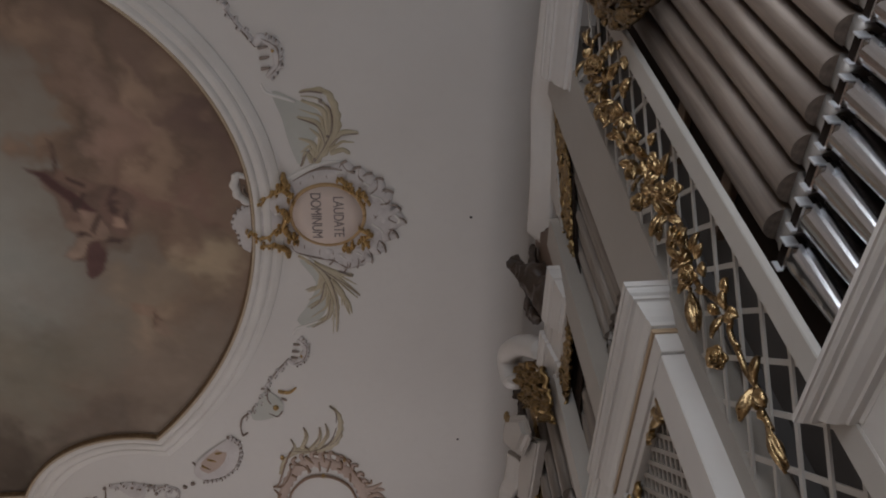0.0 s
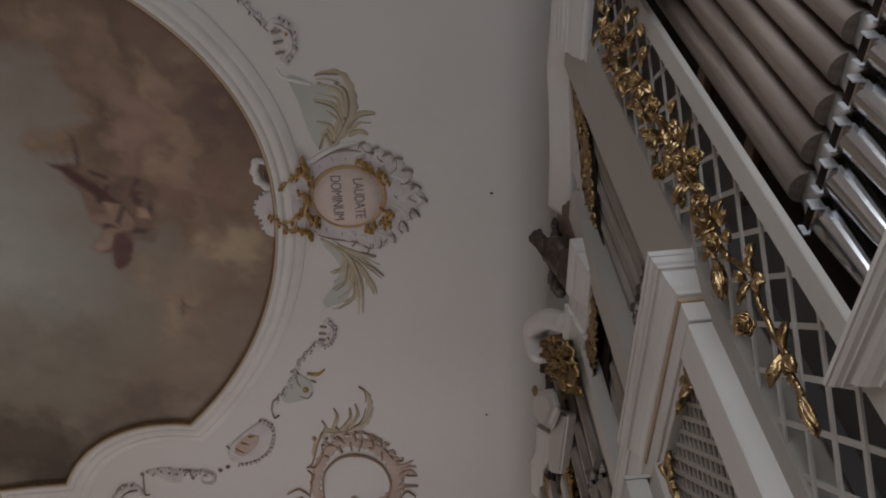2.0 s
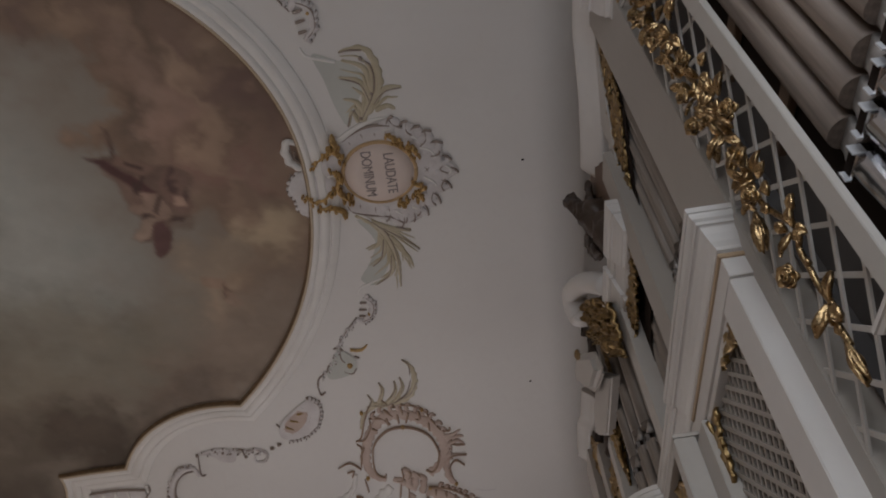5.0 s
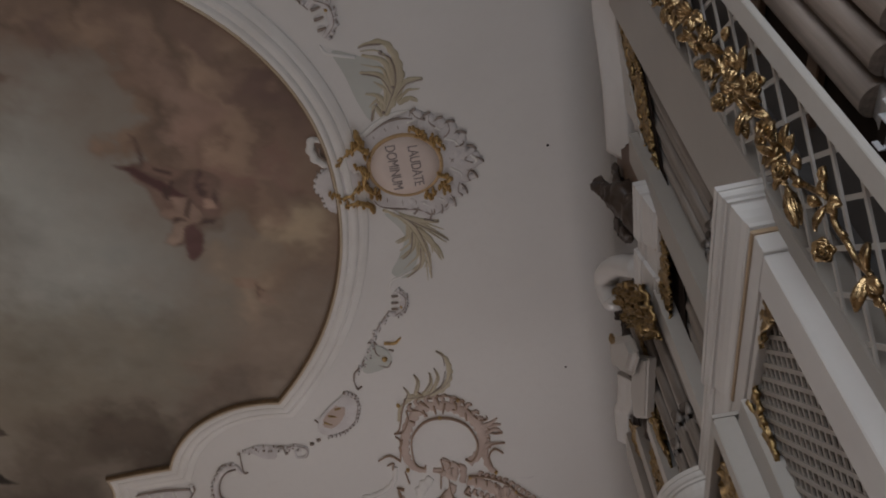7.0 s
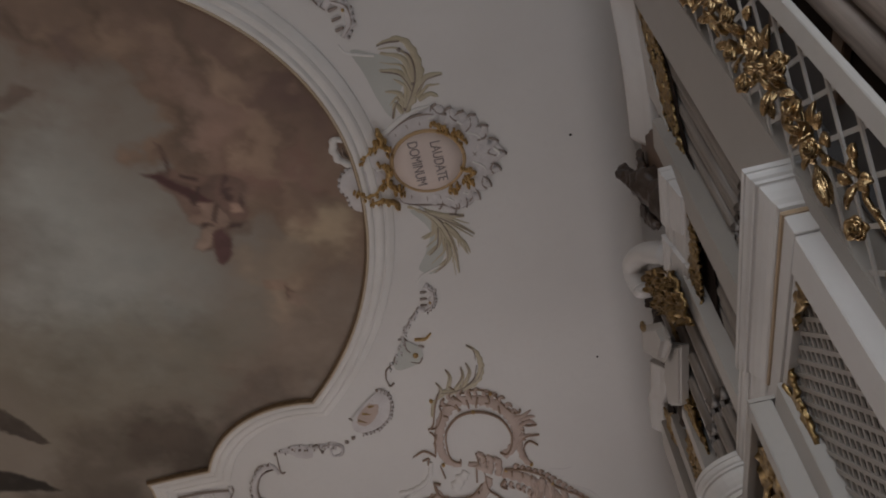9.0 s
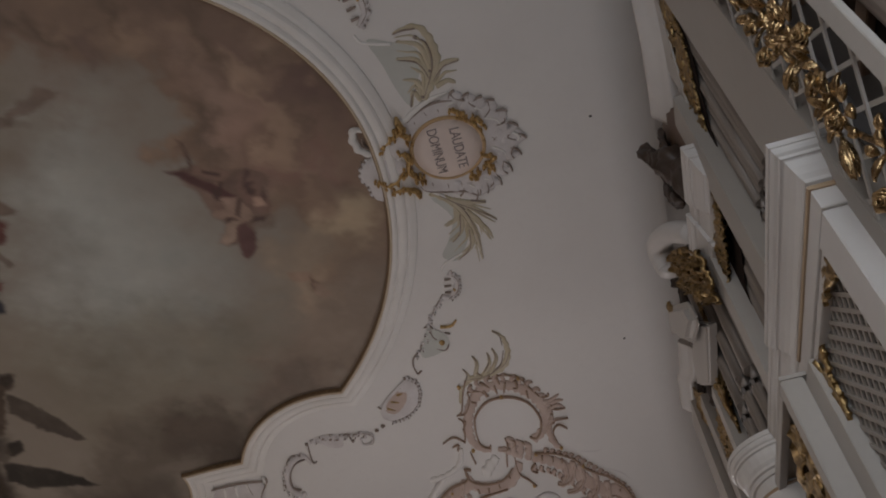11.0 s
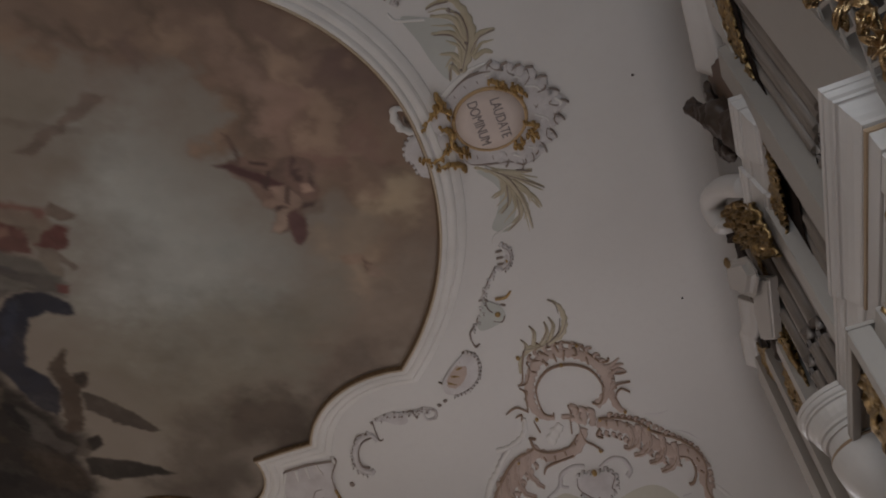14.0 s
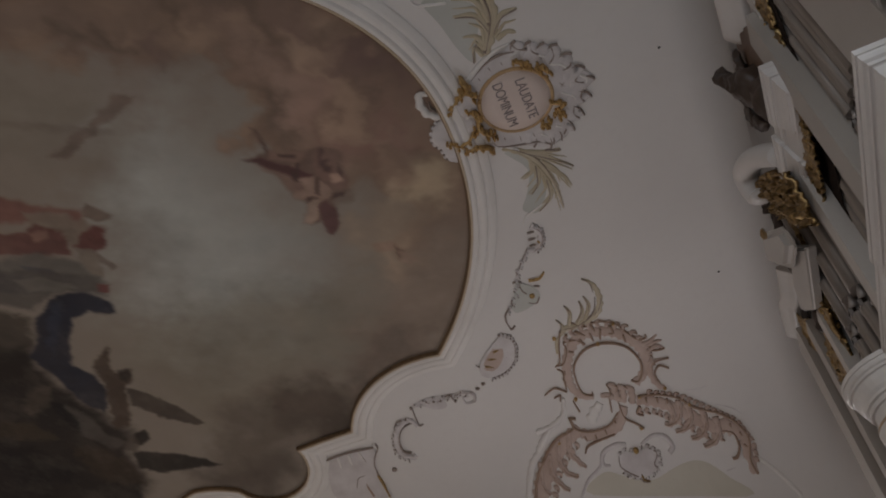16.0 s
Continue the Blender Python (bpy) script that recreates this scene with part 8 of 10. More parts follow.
stroke(chain, "frill", GREYSTUCCO, 0.060, 0.060, (1.00, 0.35), (-6.73, 14.31), (-6.76, 14.30), (-6.80, 14.32))
stroke(chain, "tip", SHADE, 0.021, 0.070, (0.50, 1.00), (-6.77, 14.32), (-6.79, 14.33), (-6.79, 14.34))
stroke(chain, "frill", GREYSTUCCO, 0.060, 0.060, (1.00, 0.35), (-6.71, 14.42), (-6.75, 14.45), (-6.75, 14.48))
stroke(chain, "tip", SHADE, 0.021, 0.070, (0.50, 1.00), (-6.73, 14.46), (-6.74, 14.48), (-6.73, 14.48))
stroke(chain, "frill", GREYSTUCCO, 0.060, 0.060, (1.00, 0.35), (-6.64, 14.50), (-6.67, 14.52), (-6.67, 14.56))
stroke(chain, "tip", SHADE, 0.021, 0.070, (0.50, 1.00), (-6.65, 14.54), (-6.66, 14.56), (-6.66, 14.56))
stroke(chain, "frill", GREYSTUCCO, 0.060, 0.060, (1.00, 0.35), (-6.57, 14.57), (-6.60, 14.59), (-6.60, 14.63))
stroke(chain, "tip", SHADE, 0.021, 0.070, (0.50, 1.00), (-6.58, 14.61), (-6.59, 14.63), (-6.58, 14.63))
stroke(chain, "volute", GREYSTUCCO, 0.070, 0.050, (1.00, 0.40), (-4.86, 13.42), (-4.67, 13.41), (-4.49, 13.52), (-4.55, 13.70), (-4.74, 13.70), (-4.73, 13.54), (-4.62, 13.56))
stroke(chain, "volute_line", SHADE, 0.020, 0.055, (1.00, 0.60), (-4.90, 13.40), (-4.67, 13.40), (-4.48, 13.53), (-4.54, 13.72), (-4.74, 13.71))
field(chain, "drop_field", GREYSTUCCO, 0.035, (-5.82, 13.34), (-5.49, 13.24), (-5.15, 13.33), (-5.12, 13.52), (-5.20, 13.63), (-5.43, 13.57), (-5.61, 13.40))
knob(chain, "bead", SHADE, (-5.50, 13.31), 0.035, 0.060)
knob(chain, "bead", SHADE, (-5.35, 13.37), 0.035, 0.060)
knob(chain, "bead", SHADE, (-5.21, 13.41), 0.035, 0.060)
knob(chain, "bead", SHADE, (-4.92, 13.55), 0.035, 0.060)
knob(chain, "bead", SHADE, (-4.36, 13.43), 0.035, 0.060)
knob(chain, "bead", SHADE, (-4.20, 13.37), 0.035, 0.060)
knob(chain, "bead", SHADE, (-5.88, 13.35), 0.035, 0.060)
stroke(chain, "curl", SHADE, 0.025, 0.050, (0.70, 1.00), (-5.12, 13.37), (-4.97, 13.35), (-4.95, 13.50))
stroke(chain, "curl", SHADE, 0.025, 0.050, (0.70, 1.00), (-4.94, 13.48), (-4.81, 13.40), (-4.75, 13.47))
stroke(chain, "curl", SHADE, 0.025, 0.050, (0.70, 1.00), (-5.86, 13.35), (-5.91, 13.61), (-5.93, 13.84), (-5.84, 13.85))
stroke(chain, "curl", SHADE, 0.025, 0.050, (0.70, 1.00), (-6.48, 13.70), (-6.31, 13.57), (-6.06, 13.61))
stroke(chain, "curl", SHADE, 0.025, 0.050, (0.70, 1.00), (-6.56, 13.82), (-6.73, 14.17), (-6.70, 14.36))
stroke(chain, "c_scroll", GREYSTUCCO, 0.150, 0.070, (0.60, 0.80), (-5.99, 13.85), (-6.06, 13.65), (-6.33, 13.70), (-6.58, 13.99), (-6.66, 14.34), (-6.50, 14.54), (-6.37, 14.54))
stroke(chain, "c_scroll_line", SHADE, 0.030, 0.080, (0.60, 1.00), (-6.04, 13.71), (-6.31, 13.77), (-6.53, 14.04), (-6.58, 14.32), (-6.43, 14.43))
knob(chain, "bead", SHADE, (-7.01, 14.70), 0.060, 0.050)
field(chain, "fluted_bracket", GREYSTUCCO, 0.050, (-8.34, 13.96), (-7.75, 13.95), (-7.18, 14.03), (-7.31, 14.42), (-7.43, 14.77), (-7.38, 15.25), (-7.98, 15.11), (-8.61, 14.91), (-8.54, 14.43))
stroke(chain, "flute", STUCCO, 0.090, 0.080, (1.00, 0.50), (-8.27, 13.93), (-8.50, 14.27))
stroke(chain, "flute", STUCCO, 0.090, 0.080, (1.00, 0.50), (-8.02, 13.94), (-8.11, 14.27))
stroke(chain, "flute", STUCCO, 0.090, 0.080, (1.00, 0.50), (-7.77, 13.94), (-7.83, 14.28))
stroke(chain, "flute", STUCCO, 0.090, 0.080, (1.00, 0.50), (-7.52, 13.95), (-7.49, 14.26))
stroke(chain, "flute", STUCCO, 0.090, 0.080, (1.00, 0.50), (-7.11, 13.90), (-7.10, 14.09))
stroke(chain, "rim", SHADE, 0.030, 0.070, (1.00, 1.00), (-8.31, 13.91), (-7.72, 13.91), (-7.16, 14.00))
stroke(chain, "rim", SHADE, 0.030, 0.070, (1.00, 1.00), (-7.07, 13.92), (-7.09, 14.06), (-7.33, 14.35), (-7.42, 14.71))
stroke(chain, "rim", SHADE, 0.030, 0.070, (1.00, 1.00), (-7.50, 13.93), (-7.49, 14.26))
stroke(chain, "rim", SHADE, 0.030, 0.070, (1.00, 1.00), (-8.04, 14.83), (-7.88, 14.61), (-7.69, 14.59))
stroke(chain, "gilt_rim", OLDGOLD, 0.050, 0.080, (1.00, 1.00), (-7.43, 14.68), (-7.42, 14.93), (-7.42, 15.26))
stroke(chain, "russet_heart", PINKDARK, 0.100, 0.070, (0.60, 1.00), (-7.76, 14.71), (-7.78, 14.89), (-7.76, 15.13))
chain_near = thing("stucco_garland", "grey-green stucco scrolls and a shell beside the fresco frame", "ornament", "stucco garlands")
stroke(chain_near, "stem", STUCCO, 0.050, 0.030, (1.00, 0.60), (-1.32, 5.38), (-1.53, 5.30), (-1.70, 5.22), (-1.75, 5.08))
stroke(chain_near, "shell", GREYSTUCCO, 0.140, 0.050, (0.60, 0.80), (-1.64, 4.98), (-1.49, 4.81), (-1.49, 4.56), (-1.62, 4.41), (-1.75, 4.49))
stroke(chain_near, "rim", SHADE, 0.030, 0.055, (0.60, 1.00), (-1.64, 4.98), (-1.47, 4.79), (-1.47, 4.53), (-1.64, 4.40))
stroke(chain_near, "slot", SHADE, 0.040, 0.050, (1.00, 0.60), (-1.71, 4.86), (-1.59, 4.84))
stroke(chain_near, "slot", SHADE, 0.040, 0.050, (1.00, 0.60), (-1.71, 4.70), (-1.58, 4.68))
stroke(chain_near, "slot", SHADE, 0.040, 0.050, (1.00, 0.60), (-1.71, 4.55), (-1.58, 4.53))
knob(chain_near, "gilt_bead", GILT, (-1.52, 4.58), 0.025, 0.070)
stroke(chain_near, "frill", GREYSTUCCO, 0.060, 0.060, (1.00, 0.35), (-1.78, 4.39), (-1.79, 4.42), (-1.82, 4.42))
stroke(chain_near, "tip", SHADE, 0.021, 0.070, (0.50, 1.00), (-1.81, 4.40), (-1.82, 4.41), (-1.82, 4.40))
stroke(chain_near, "frill", GREYSTUCCO, 0.060, 0.060, (1.00, 0.35), (-1.84, 4.31), (-1.81, 4.29), (-1.81, 4.25))
stroke(chain_near, "tip", SHADE, 0.021, 0.070, (0.50, 1.00), (-1.83, 4.27), (-1.82, 4.25), (-1.82, 4.25))
stroke(chain_near, "frill", GREYSTUCCO, 0.060, 0.060, (1.00, 0.35), (-1.89, 4.24), (-1.91, 4.27), (-1.95, 4.27))
stroke(chain_near, "tip", SHADE, 0.021, 0.070, (0.50, 1.00), (-1.93, 4.24), (-1.94, 4.25), (-1.94, 4.25))
stroke(chain_near, "frill", GREYSTUCCO, 0.060, 0.060, (1.00, 0.35), (-1.95, 4.15), (-1.92, 4.13), (-1.91, 4.09))
stroke(chain_near, "tip", SHADE, 0.021, 0.070, (0.50, 1.00), (-1.94, 4.11), (-1.93, 4.09), (-1.93, 4.09))
stroke(chain_near, "frill", GREYSTUCCO, 0.060, 0.060, (1.00, 0.35), (-2.00, 4.07), (-2.02, 4.10), (-2.05, 4.08))
stroke(chain_near, "tip", SHADE, 0.021, 0.070, (0.50, 1.00), (-2.03, 4.06), (-2.05, 4.06), (-2.04, 4.06))
stroke(chain_near, "frill", GREYSTUCCO, 0.060, 0.060, (1.00, 0.35), (-2.03, 3.96), (-2.00, 3.95), (-1.99, 3.91))
stroke(chain_near, "tip", SHADE, 0.021, 0.070, (0.50, 1.00), (-2.01, 3.92), (-1.99, 3.90), (-1.99, 3.90))
stroke(chain_near, "frill", GREYSTUCCO, 0.060, 0.060, (1.00, 0.35), (-2.05, 3.85), (-2.08, 3.88), (-2.10, 3.86))
stroke(chain_near, "tip", SHADE, 0.021, 0.070, (0.50, 1.00), (-2.09, 3.85), (-2.10, 3.85), (-2.10, 3.84))
stroke(chain_near, "frill", GREYSTUCCO, 0.060, 0.060, (1.00, 0.35), (-2.08, 3.74), (-2.05, 3.74), (-2.03, 3.70))
stroke(chain_near, "tip", SHADE, 0.021, 0.070, (0.50, 1.00), (-2.06, 3.70), (-2.04, 3.69), (-2.05, 3.69))
stroke(chain_near, "frill", GREYSTUCCO, 0.060, 0.060, (1.00, 0.35), (-2.11, 3.63), (-2.13, 3.66), (-2.16, 3.64))
stroke(chain_near, "tip", SHADE, 0.021, 0.070, (0.50, 1.00), (-2.13, 3.62), (-2.16, 3.63), (-2.15, 3.62))
stroke(chain_near, "frill", GREYSTUCCO, 0.060, 0.060, (1.00, 0.35), (-2.13, 3.52), (-2.10, 3.51), (-2.09, 3.47))
stroke(chain_near, "tip", SHADE, 0.021, 0.070, (0.50, 1.00), (-2.11, 3.48), (-2.09, 3.46), (-2.10, 3.46))
stroke(chain_near, "frill", GREYSTUCCO, 0.060, 0.060, (1.00, 0.35), (-2.18, 3.43), (-2.19, 3.46), (-2.23, 3.45))
stroke(chain_near, "tip", SHADE, 0.021, 0.070, (0.50, 1.00), (-2.22, 3.43), (-2.23, 3.44), (-2.23, 3.43))
stroke(chain_near, "frill", GREYSTUCCO, 0.060, 0.060, (1.00, 0.35), (-2.22, 3.33), (-2.20, 3.31), (-2.19, 3.27))
stroke(chain_near, "tip", SHADE, 0.021, 0.070, (0.50, 1.00), (-2.21, 3.29), (-2.21, 3.27), (-2.21, 3.27))
stroke(chain_near, "frill", GREYSTUCCO, 0.060, 0.060, (1.00, 0.35), (-2.28, 3.25), (-2.30, 3.29), (-2.34, 3.29))
stroke(chain_near, "tip", SHADE, 0.021, 0.070, (0.50, 1.00), (-2.32, 3.26), (-2.34, 3.28), (-2.34, 3.27))
stroke(chain_near, "frill", GREYSTUCCO, 0.060, 0.060, (1.00, 0.35), (-2.35, 3.17), (-2.33, 3.15), (-2.33, 3.11))
stroke(chain_near, "tip", SHADE, 0.021, 0.070, (0.50, 1.00), (-2.34, 3.13), (-2.34, 3.11), (-2.34, 3.11))
stroke(chain_near, "frill", GREYSTUCCO, 0.060, 0.060, (1.00, 0.35), (-1.59, 4.98), (-1.58, 5.01), (-1.55, 5.00))
stroke(chain_near, "tip", SHADE, 0.021, 0.070, (0.50, 1.00), (-1.56, 4.98), (-1.55, 4.99), (-1.55, 4.99))
stroke(chain_near, "frill", GREYSTUCCO, 0.060, 0.060, (1.00, 0.35), (-1.53, 4.91), (-1.52, 4.94), (-1.49, 4.93))
stroke(chain_near, "tip", SHADE, 0.021, 0.070, (0.50, 1.00), (-1.50, 4.91), (-1.49, 4.92), (-1.49, 4.92))
stroke(chain_near, "frill", GREYSTUCCO, 0.060, 0.060, (1.00, 0.35), (-1.45, 4.82), (-1.43, 4.83), (-1.41, 4.81))
stroke(chain_near, "tip", SHADE, 0.021, 0.070, (0.50, 1.00), (-1.43, 4.79), (-1.41, 4.79), (-1.42, 4.79))
stroke(chain_near, "frill", GREYSTUCCO, 0.060, 0.060, (1.00, 0.35), (-1.45, 4.71), (-1.42, 4.71), (-1.40, 4.68))
stroke(chain_near, "tip", SHADE, 0.021, 0.070, (0.50, 1.00), (-1.42, 4.68), (-1.41, 4.67), (-1.41, 4.67))
stroke(chain_near, "frill", GREYSTUCCO, 0.060, 0.060, (1.00, 0.35), (-1.44, 4.62), (-1.41, 4.62), (-1.39, 4.58))
stroke(chain_near, "tip", SHADE, 0.021, 0.070, (0.50, 1.00), (-1.41, 4.58), (-1.40, 4.57), (-1.41, 4.57))
stroke(chain_near, "frill", GREYSTUCCO, 0.060, 0.060, (1.00, 0.35), (-1.45, 4.49), (-1.44, 4.47), (-1.44, 4.44))
stroke(chain_near, "tip", SHADE, 0.021, 0.070, (0.50, 1.00), (-1.46, 4.45), (-1.45, 4.43), (-1.46, 4.44))
stroke(chain_near, "frill", GREYSTUCCO, 0.060, 0.060, (1.00, 0.35), (-1.51, 4.45), (-1.49, 4.42), (-1.50, 4.39))
stroke(chain_near, "tip", SHADE, 0.021, 0.070, (0.50, 1.00), (-1.52, 4.41), (-1.51, 4.39), (-1.52, 4.39))
stroke(chain_near, "frill", GREYSTUCCO, 0.060, 0.060, (1.00, 0.35), (-1.57, 4.41), (-1.56, 4.38), (-1.56, 4.35))
stroke(chain_near, "tip", SHADE, 0.021, 0.070, (0.50, 1.00), (-1.58, 4.36), (-1.56, 4.34), (-1.58, 4.35))
stroke(chain_near, "stem", GREYSTUCCO, 0.060, 0.030, (0.60, 1.00), (-1.74, 4.42), (-1.86, 4.28), (-2.00, 4.07), (-2.05, 3.90))
stroke(chain_near, "stem_shadow", SHADE, 0.025, 0.035, (0.60, 1.00), (-1.75, 4.53), (-1.93, 4.21), (-2.04, 3.98))
field(chain_near, "flower_ground", PALEGREEN, 0.020, (-2.08, 3.81), (-1.96, 3.74), (-1.76, 3.55), (-1.67, 3.28), (-1.78, 3.14), (-2.16, 3.08), (-2.26, 3.25), (-2.18, 3.51))
stroke(chain_near, "gilt_leaf", GILT, 0.060, 0.060, (1.00, 0.40), (-1.84, 3.75), (-1.63, 3.71), (-1.51, 3.82))
knob(chain_near, "gilt_bead", GILT, (-1.82, 3.37), 0.060, 0.090)
stroke(chain_near, "curl", SHADE, 0.035, 0.045, (0.60, 1.00), (-2.16, 3.83), (-2.06, 3.85), (-1.99, 3.76))
stroke(chain_near, "curl", SHADE, 0.035, 0.045, (0.60, 1.00), (-2.03, 3.80), (-2.00, 3.58), (-1.92, 3.46))
stroke(chain_near, "curl", SHADE, 0.035, 0.045, (0.60, 1.00), (-1.93, 3.23), (-1.76, 3.15), (-1.69, 3.28))
stroke(chain_near, "curl", SHADE, 0.035, 0.045, (0.60, 1.00), (-2.23, 3.42), (-2.25, 3.33), (-2.18, 3.29))
stroke(chain_near, "curl", SHADE, 0.035, 0.045, (0.60, 1.00), (-2.26, 3.29), (-2.41, 3.14), (-2.43, 2.93))
stroke(chain_near, "curl", SHADE, 0.035, 0.045, (0.60, 1.00), (-2.43, 2.93), (-2.36, 2.73), (-2.27, 2.78))
stroke(chain_near, "curl", SHADE, 0.035, 0.045, (0.60, 1.00), (-1.75, 3.58), (-1.65, 3.52))
rocaille = thing("window_rocaille", "large pink stucco rocaille crest over the window vault", "ornament")
lunette = thing("window_lunette", "pale yellow painted lunette above the window", "lunette")
field(lunette, "yellow_ground", PALEYELLOW, 0.004, (-3.03, 16.32), (-2.65, 16.04), (-2.23, 16.20), (-1.76, 16.35), (-1.09, 16.26), (-0.63, 16.29), (-0.22, 16.57), (-0.05, 16.77))
stroke(lunette, "groin_line", STUCCO, 0.050, 0.020, (1.00, 1.00), (0.41, 16.41), (0.64, 16.59), (0.84, 16.76), (0.98, 16.86))
stroke(rocaille, "pencil_line", GREYSTUCCO, 0.025, 0.012, (0.60, 0.40), (-0.42, 15.03), (-0.18, 15.10), (0.05, 15.09))
stroke(rocaille, "pencil_line", GREYSTUCCO, 0.025, 0.012, (0.60, 0.40), (0.05, 15.49), (0.30, 15.62), (0.48, 15.79))
stroke(rocaille, "pencil_line", GREYSTUCCO, 0.025, 0.012, (0.60, 0.40), (-0.47, 15.17), (-0.15, 15.26))
stroke(rocaille, "pencil_line", GREYSTUCCO, 0.025, 0.012, (0.60, 0.40), (-0.23, 16.50), (-0.04, 16.49))
stroke(rocaille, "white_arm", STUCCO, 0.160, 0.050, (0.50, 0.70), (-2.80, 14.35), (-2.96, 14.72), (-3.33, 14.90), (-3.66, 14.90))
stroke(rocaille, "white_arm", STUCCO, 0.140, 0.050, (0.70, 0.80), (-3.34, 14.93), (-3.64, 15.16), (-3.83, 15.36), (-4.10, 15.58), (-4.43, 16.08))
stroke(rocaille, "arm_line", GREYSTUCCO, 0.030, 0.055, (0.60, 0.80), (-2.80, 14.42), (-3.05, 14.82), (-3.48, 14.96), (-3.67, 15.15), (-3.80, 15.37))
stroke(rocaille, "leaf", GREENGOLD, 0.150, 0.040, (1.00, 0.30), (-2.20, 12.72), (-1.83, 12.76), (-1.43, 12.65), (-1.24, 12.32), (-1.24, 11.92), (-1.39, 11.68))
stroke(rocaille, "leaf", GREENGOLD, 0.090, 0.040, (1.00, 0.30), (-2.00, 12.68), (-1.89, 12.39), (-1.93, 12.17))
stroke(rocaille, "leaf", GREENGOLD, 0.090, 0.040, (1.00, 0.30), (-1.84, 12.71), (-1.65, 12.47), (-1.62, 12.19))
stroke(rocaille, "leaf", GREENGOLD, 0.090, 0.040, (1.00, 0.30), (-1.69, 12.70), (-1.49, 12.39), (-1.51, 12.11))
stroke(rocaille, "leaf", GREENGOLD, 0.080, 0.040, (1.00, 0.30), (-2.25, 12.83), (-2.14, 12.65), (-2.20, 12.44))
stroke(rocaille, "leaf", GREENGOLD, 0.080, 0.040, (1.00, 0.30), (-2.47, 13.27), (-2.35, 12.93), (-2.03, 12.76))
stroke(rocaille, "leaf_shadow", SHADE, 0.025, 0.050, (1.00, 0.60), (-2.20, 12.72), (-1.82, 12.75), (-1.47, 12.59), (-1.31, 12.24))
stroke(rocaille, "leaf_shadow", SHADE, 0.025, 0.050, (1.00, 0.60), (-1.39, 11.68), (-1.29, 11.82), (-1.30, 12.09))
stroke(rocaille, "leaf_shadow", SHADE, 0.025, 0.050, (1.00, 0.60), (-1.93, 12.17), (-1.89, 12.34), (-1.95, 12.52))
stroke(rocaille, "leaf_shadow", SHADE, 0.025, 0.050, (1.00, 0.60), (-1.63, 12.20), (-1.65, 12.43), (-1.82, 12.66))
stroke(rocaille, "leaf_shadow", SHADE, 0.025, 0.050, (1.00, 0.60), (-1.51, 12.11), (-1.49, 12.35), (-1.58, 12.58))
stroke(rocaille, "leaf_shadow", SHADE, 0.025, 0.050, (1.00, 0.60), (-2.19, 12.45), (-2.15, 12.61), (-2.24, 12.78))
stroke(rocaille, "leaf_shadow", SHADE, 0.025, 0.050, (1.00, 0.60), (-1.20, 12.29), (-1.34, 12.54), (-1.50, 12.66))
stroke(rocaille, "ring_band", PINK, 0.360, 0.050, (0.35, 0.50), (-2.20, 14.56), (-2.45, 14.41), (-2.53, 14.02), (-2.35, 13.48), (-1.97, 13.07), (-1.45, 13.12), (-1.05, 13.47), (-0.89, 13.91), (-0.98, 14.33), (-1.29, 14.56))
stroke(rocaille, "inner_rim", PINKDARK, 0.045, 0.075, (0.60, 1.00), (-2.18, 14.43), (-2.22, 14.50), (-2.38, 14.37), (-2.38, 14.00), (-2.27, 13.67), (-1.94, 13.39), (-1.52, 13.40), (-1.17, 13.65), (-1.02, 14.07), (-1.08, 14.37), (-1.21, 14.52), (-1.34, 14.46))
stroke(rocaille, "rim", PINKDARK, 0.035, 0.065, (0.50, 1.00), (-2.64, 13.55), (-2.46, 13.55), (-2.29, 13.27), (-2.26, 13.05), (-2.03, 13.08))
stroke(rocaille, "rim", PINKDARK, 0.035, 0.065, (0.50, 1.00), (-2.65, 13.57), (-2.52, 13.48), (-2.38, 13.08), (-2.23, 12.75))
stroke(rocaille, "rim", PINKDARK, 0.035, 0.065, (0.50, 1.00), (-2.64, 13.63), (-2.57, 13.77), (-2.66, 14.19))
stroke(rocaille, "rim", PINKDARK, 0.035, 0.065, (0.50, 1.00), (-1.97, 12.59), (-1.77, 12.84), (-1.47, 12.83), (-1.18, 13.01), (-1.08, 13.23), (-0.90, 13.56), (-0.73, 13.61), (-0.72, 13.54))
stroke(rocaille, "rim", PINKDARK, 0.035, 0.065, (0.50, 1.00), (-2.03, 13.08), (-1.93, 13.20), (-1.89, 13.26))
stroke(rocaille, "rim", PINKDARK, 0.035, 0.065, (0.50, 1.00), (-0.79, 13.91), (-0.63, 13.98), (-0.46, 13.99))
stroke(rocaille, "rim", PINKDARK, 0.035, 0.065, (0.50, 1.00), (-0.90, 14.33), (-0.74, 14.22), (-0.46, 14.24))
stroke(rocaille, "rim", PINKDARK, 0.035, 0.065, (0.50, 1.00), (-0.81, 14.74), (-0.84, 14.49), (-0.70, 14.34), (-0.54, 14.47))
stroke(rocaille, "rim", PINKDARK, 0.035, 0.065, (0.50, 1.00), (-3.13, 14.15), (-2.87, 14.06), (-2.67, 14.24))
stroke(rocaille, "rim", PINKDARK, 0.035, 0.065, (0.50, 1.00), (-2.97, 14.29), (-2.83, 14.26), (-2.88, 14.39))
stroke(rocaille, "rim", PINKDARK, 0.035, 0.065, (0.50, 1.00), (-2.64, 14.48), (-2.61, 14.77))
stroke(rocaille, "slot", PINKDARK, 0.050, 0.070, (1.00, 0.60), (-1.71, 13.02), (-1.71, 13.26))
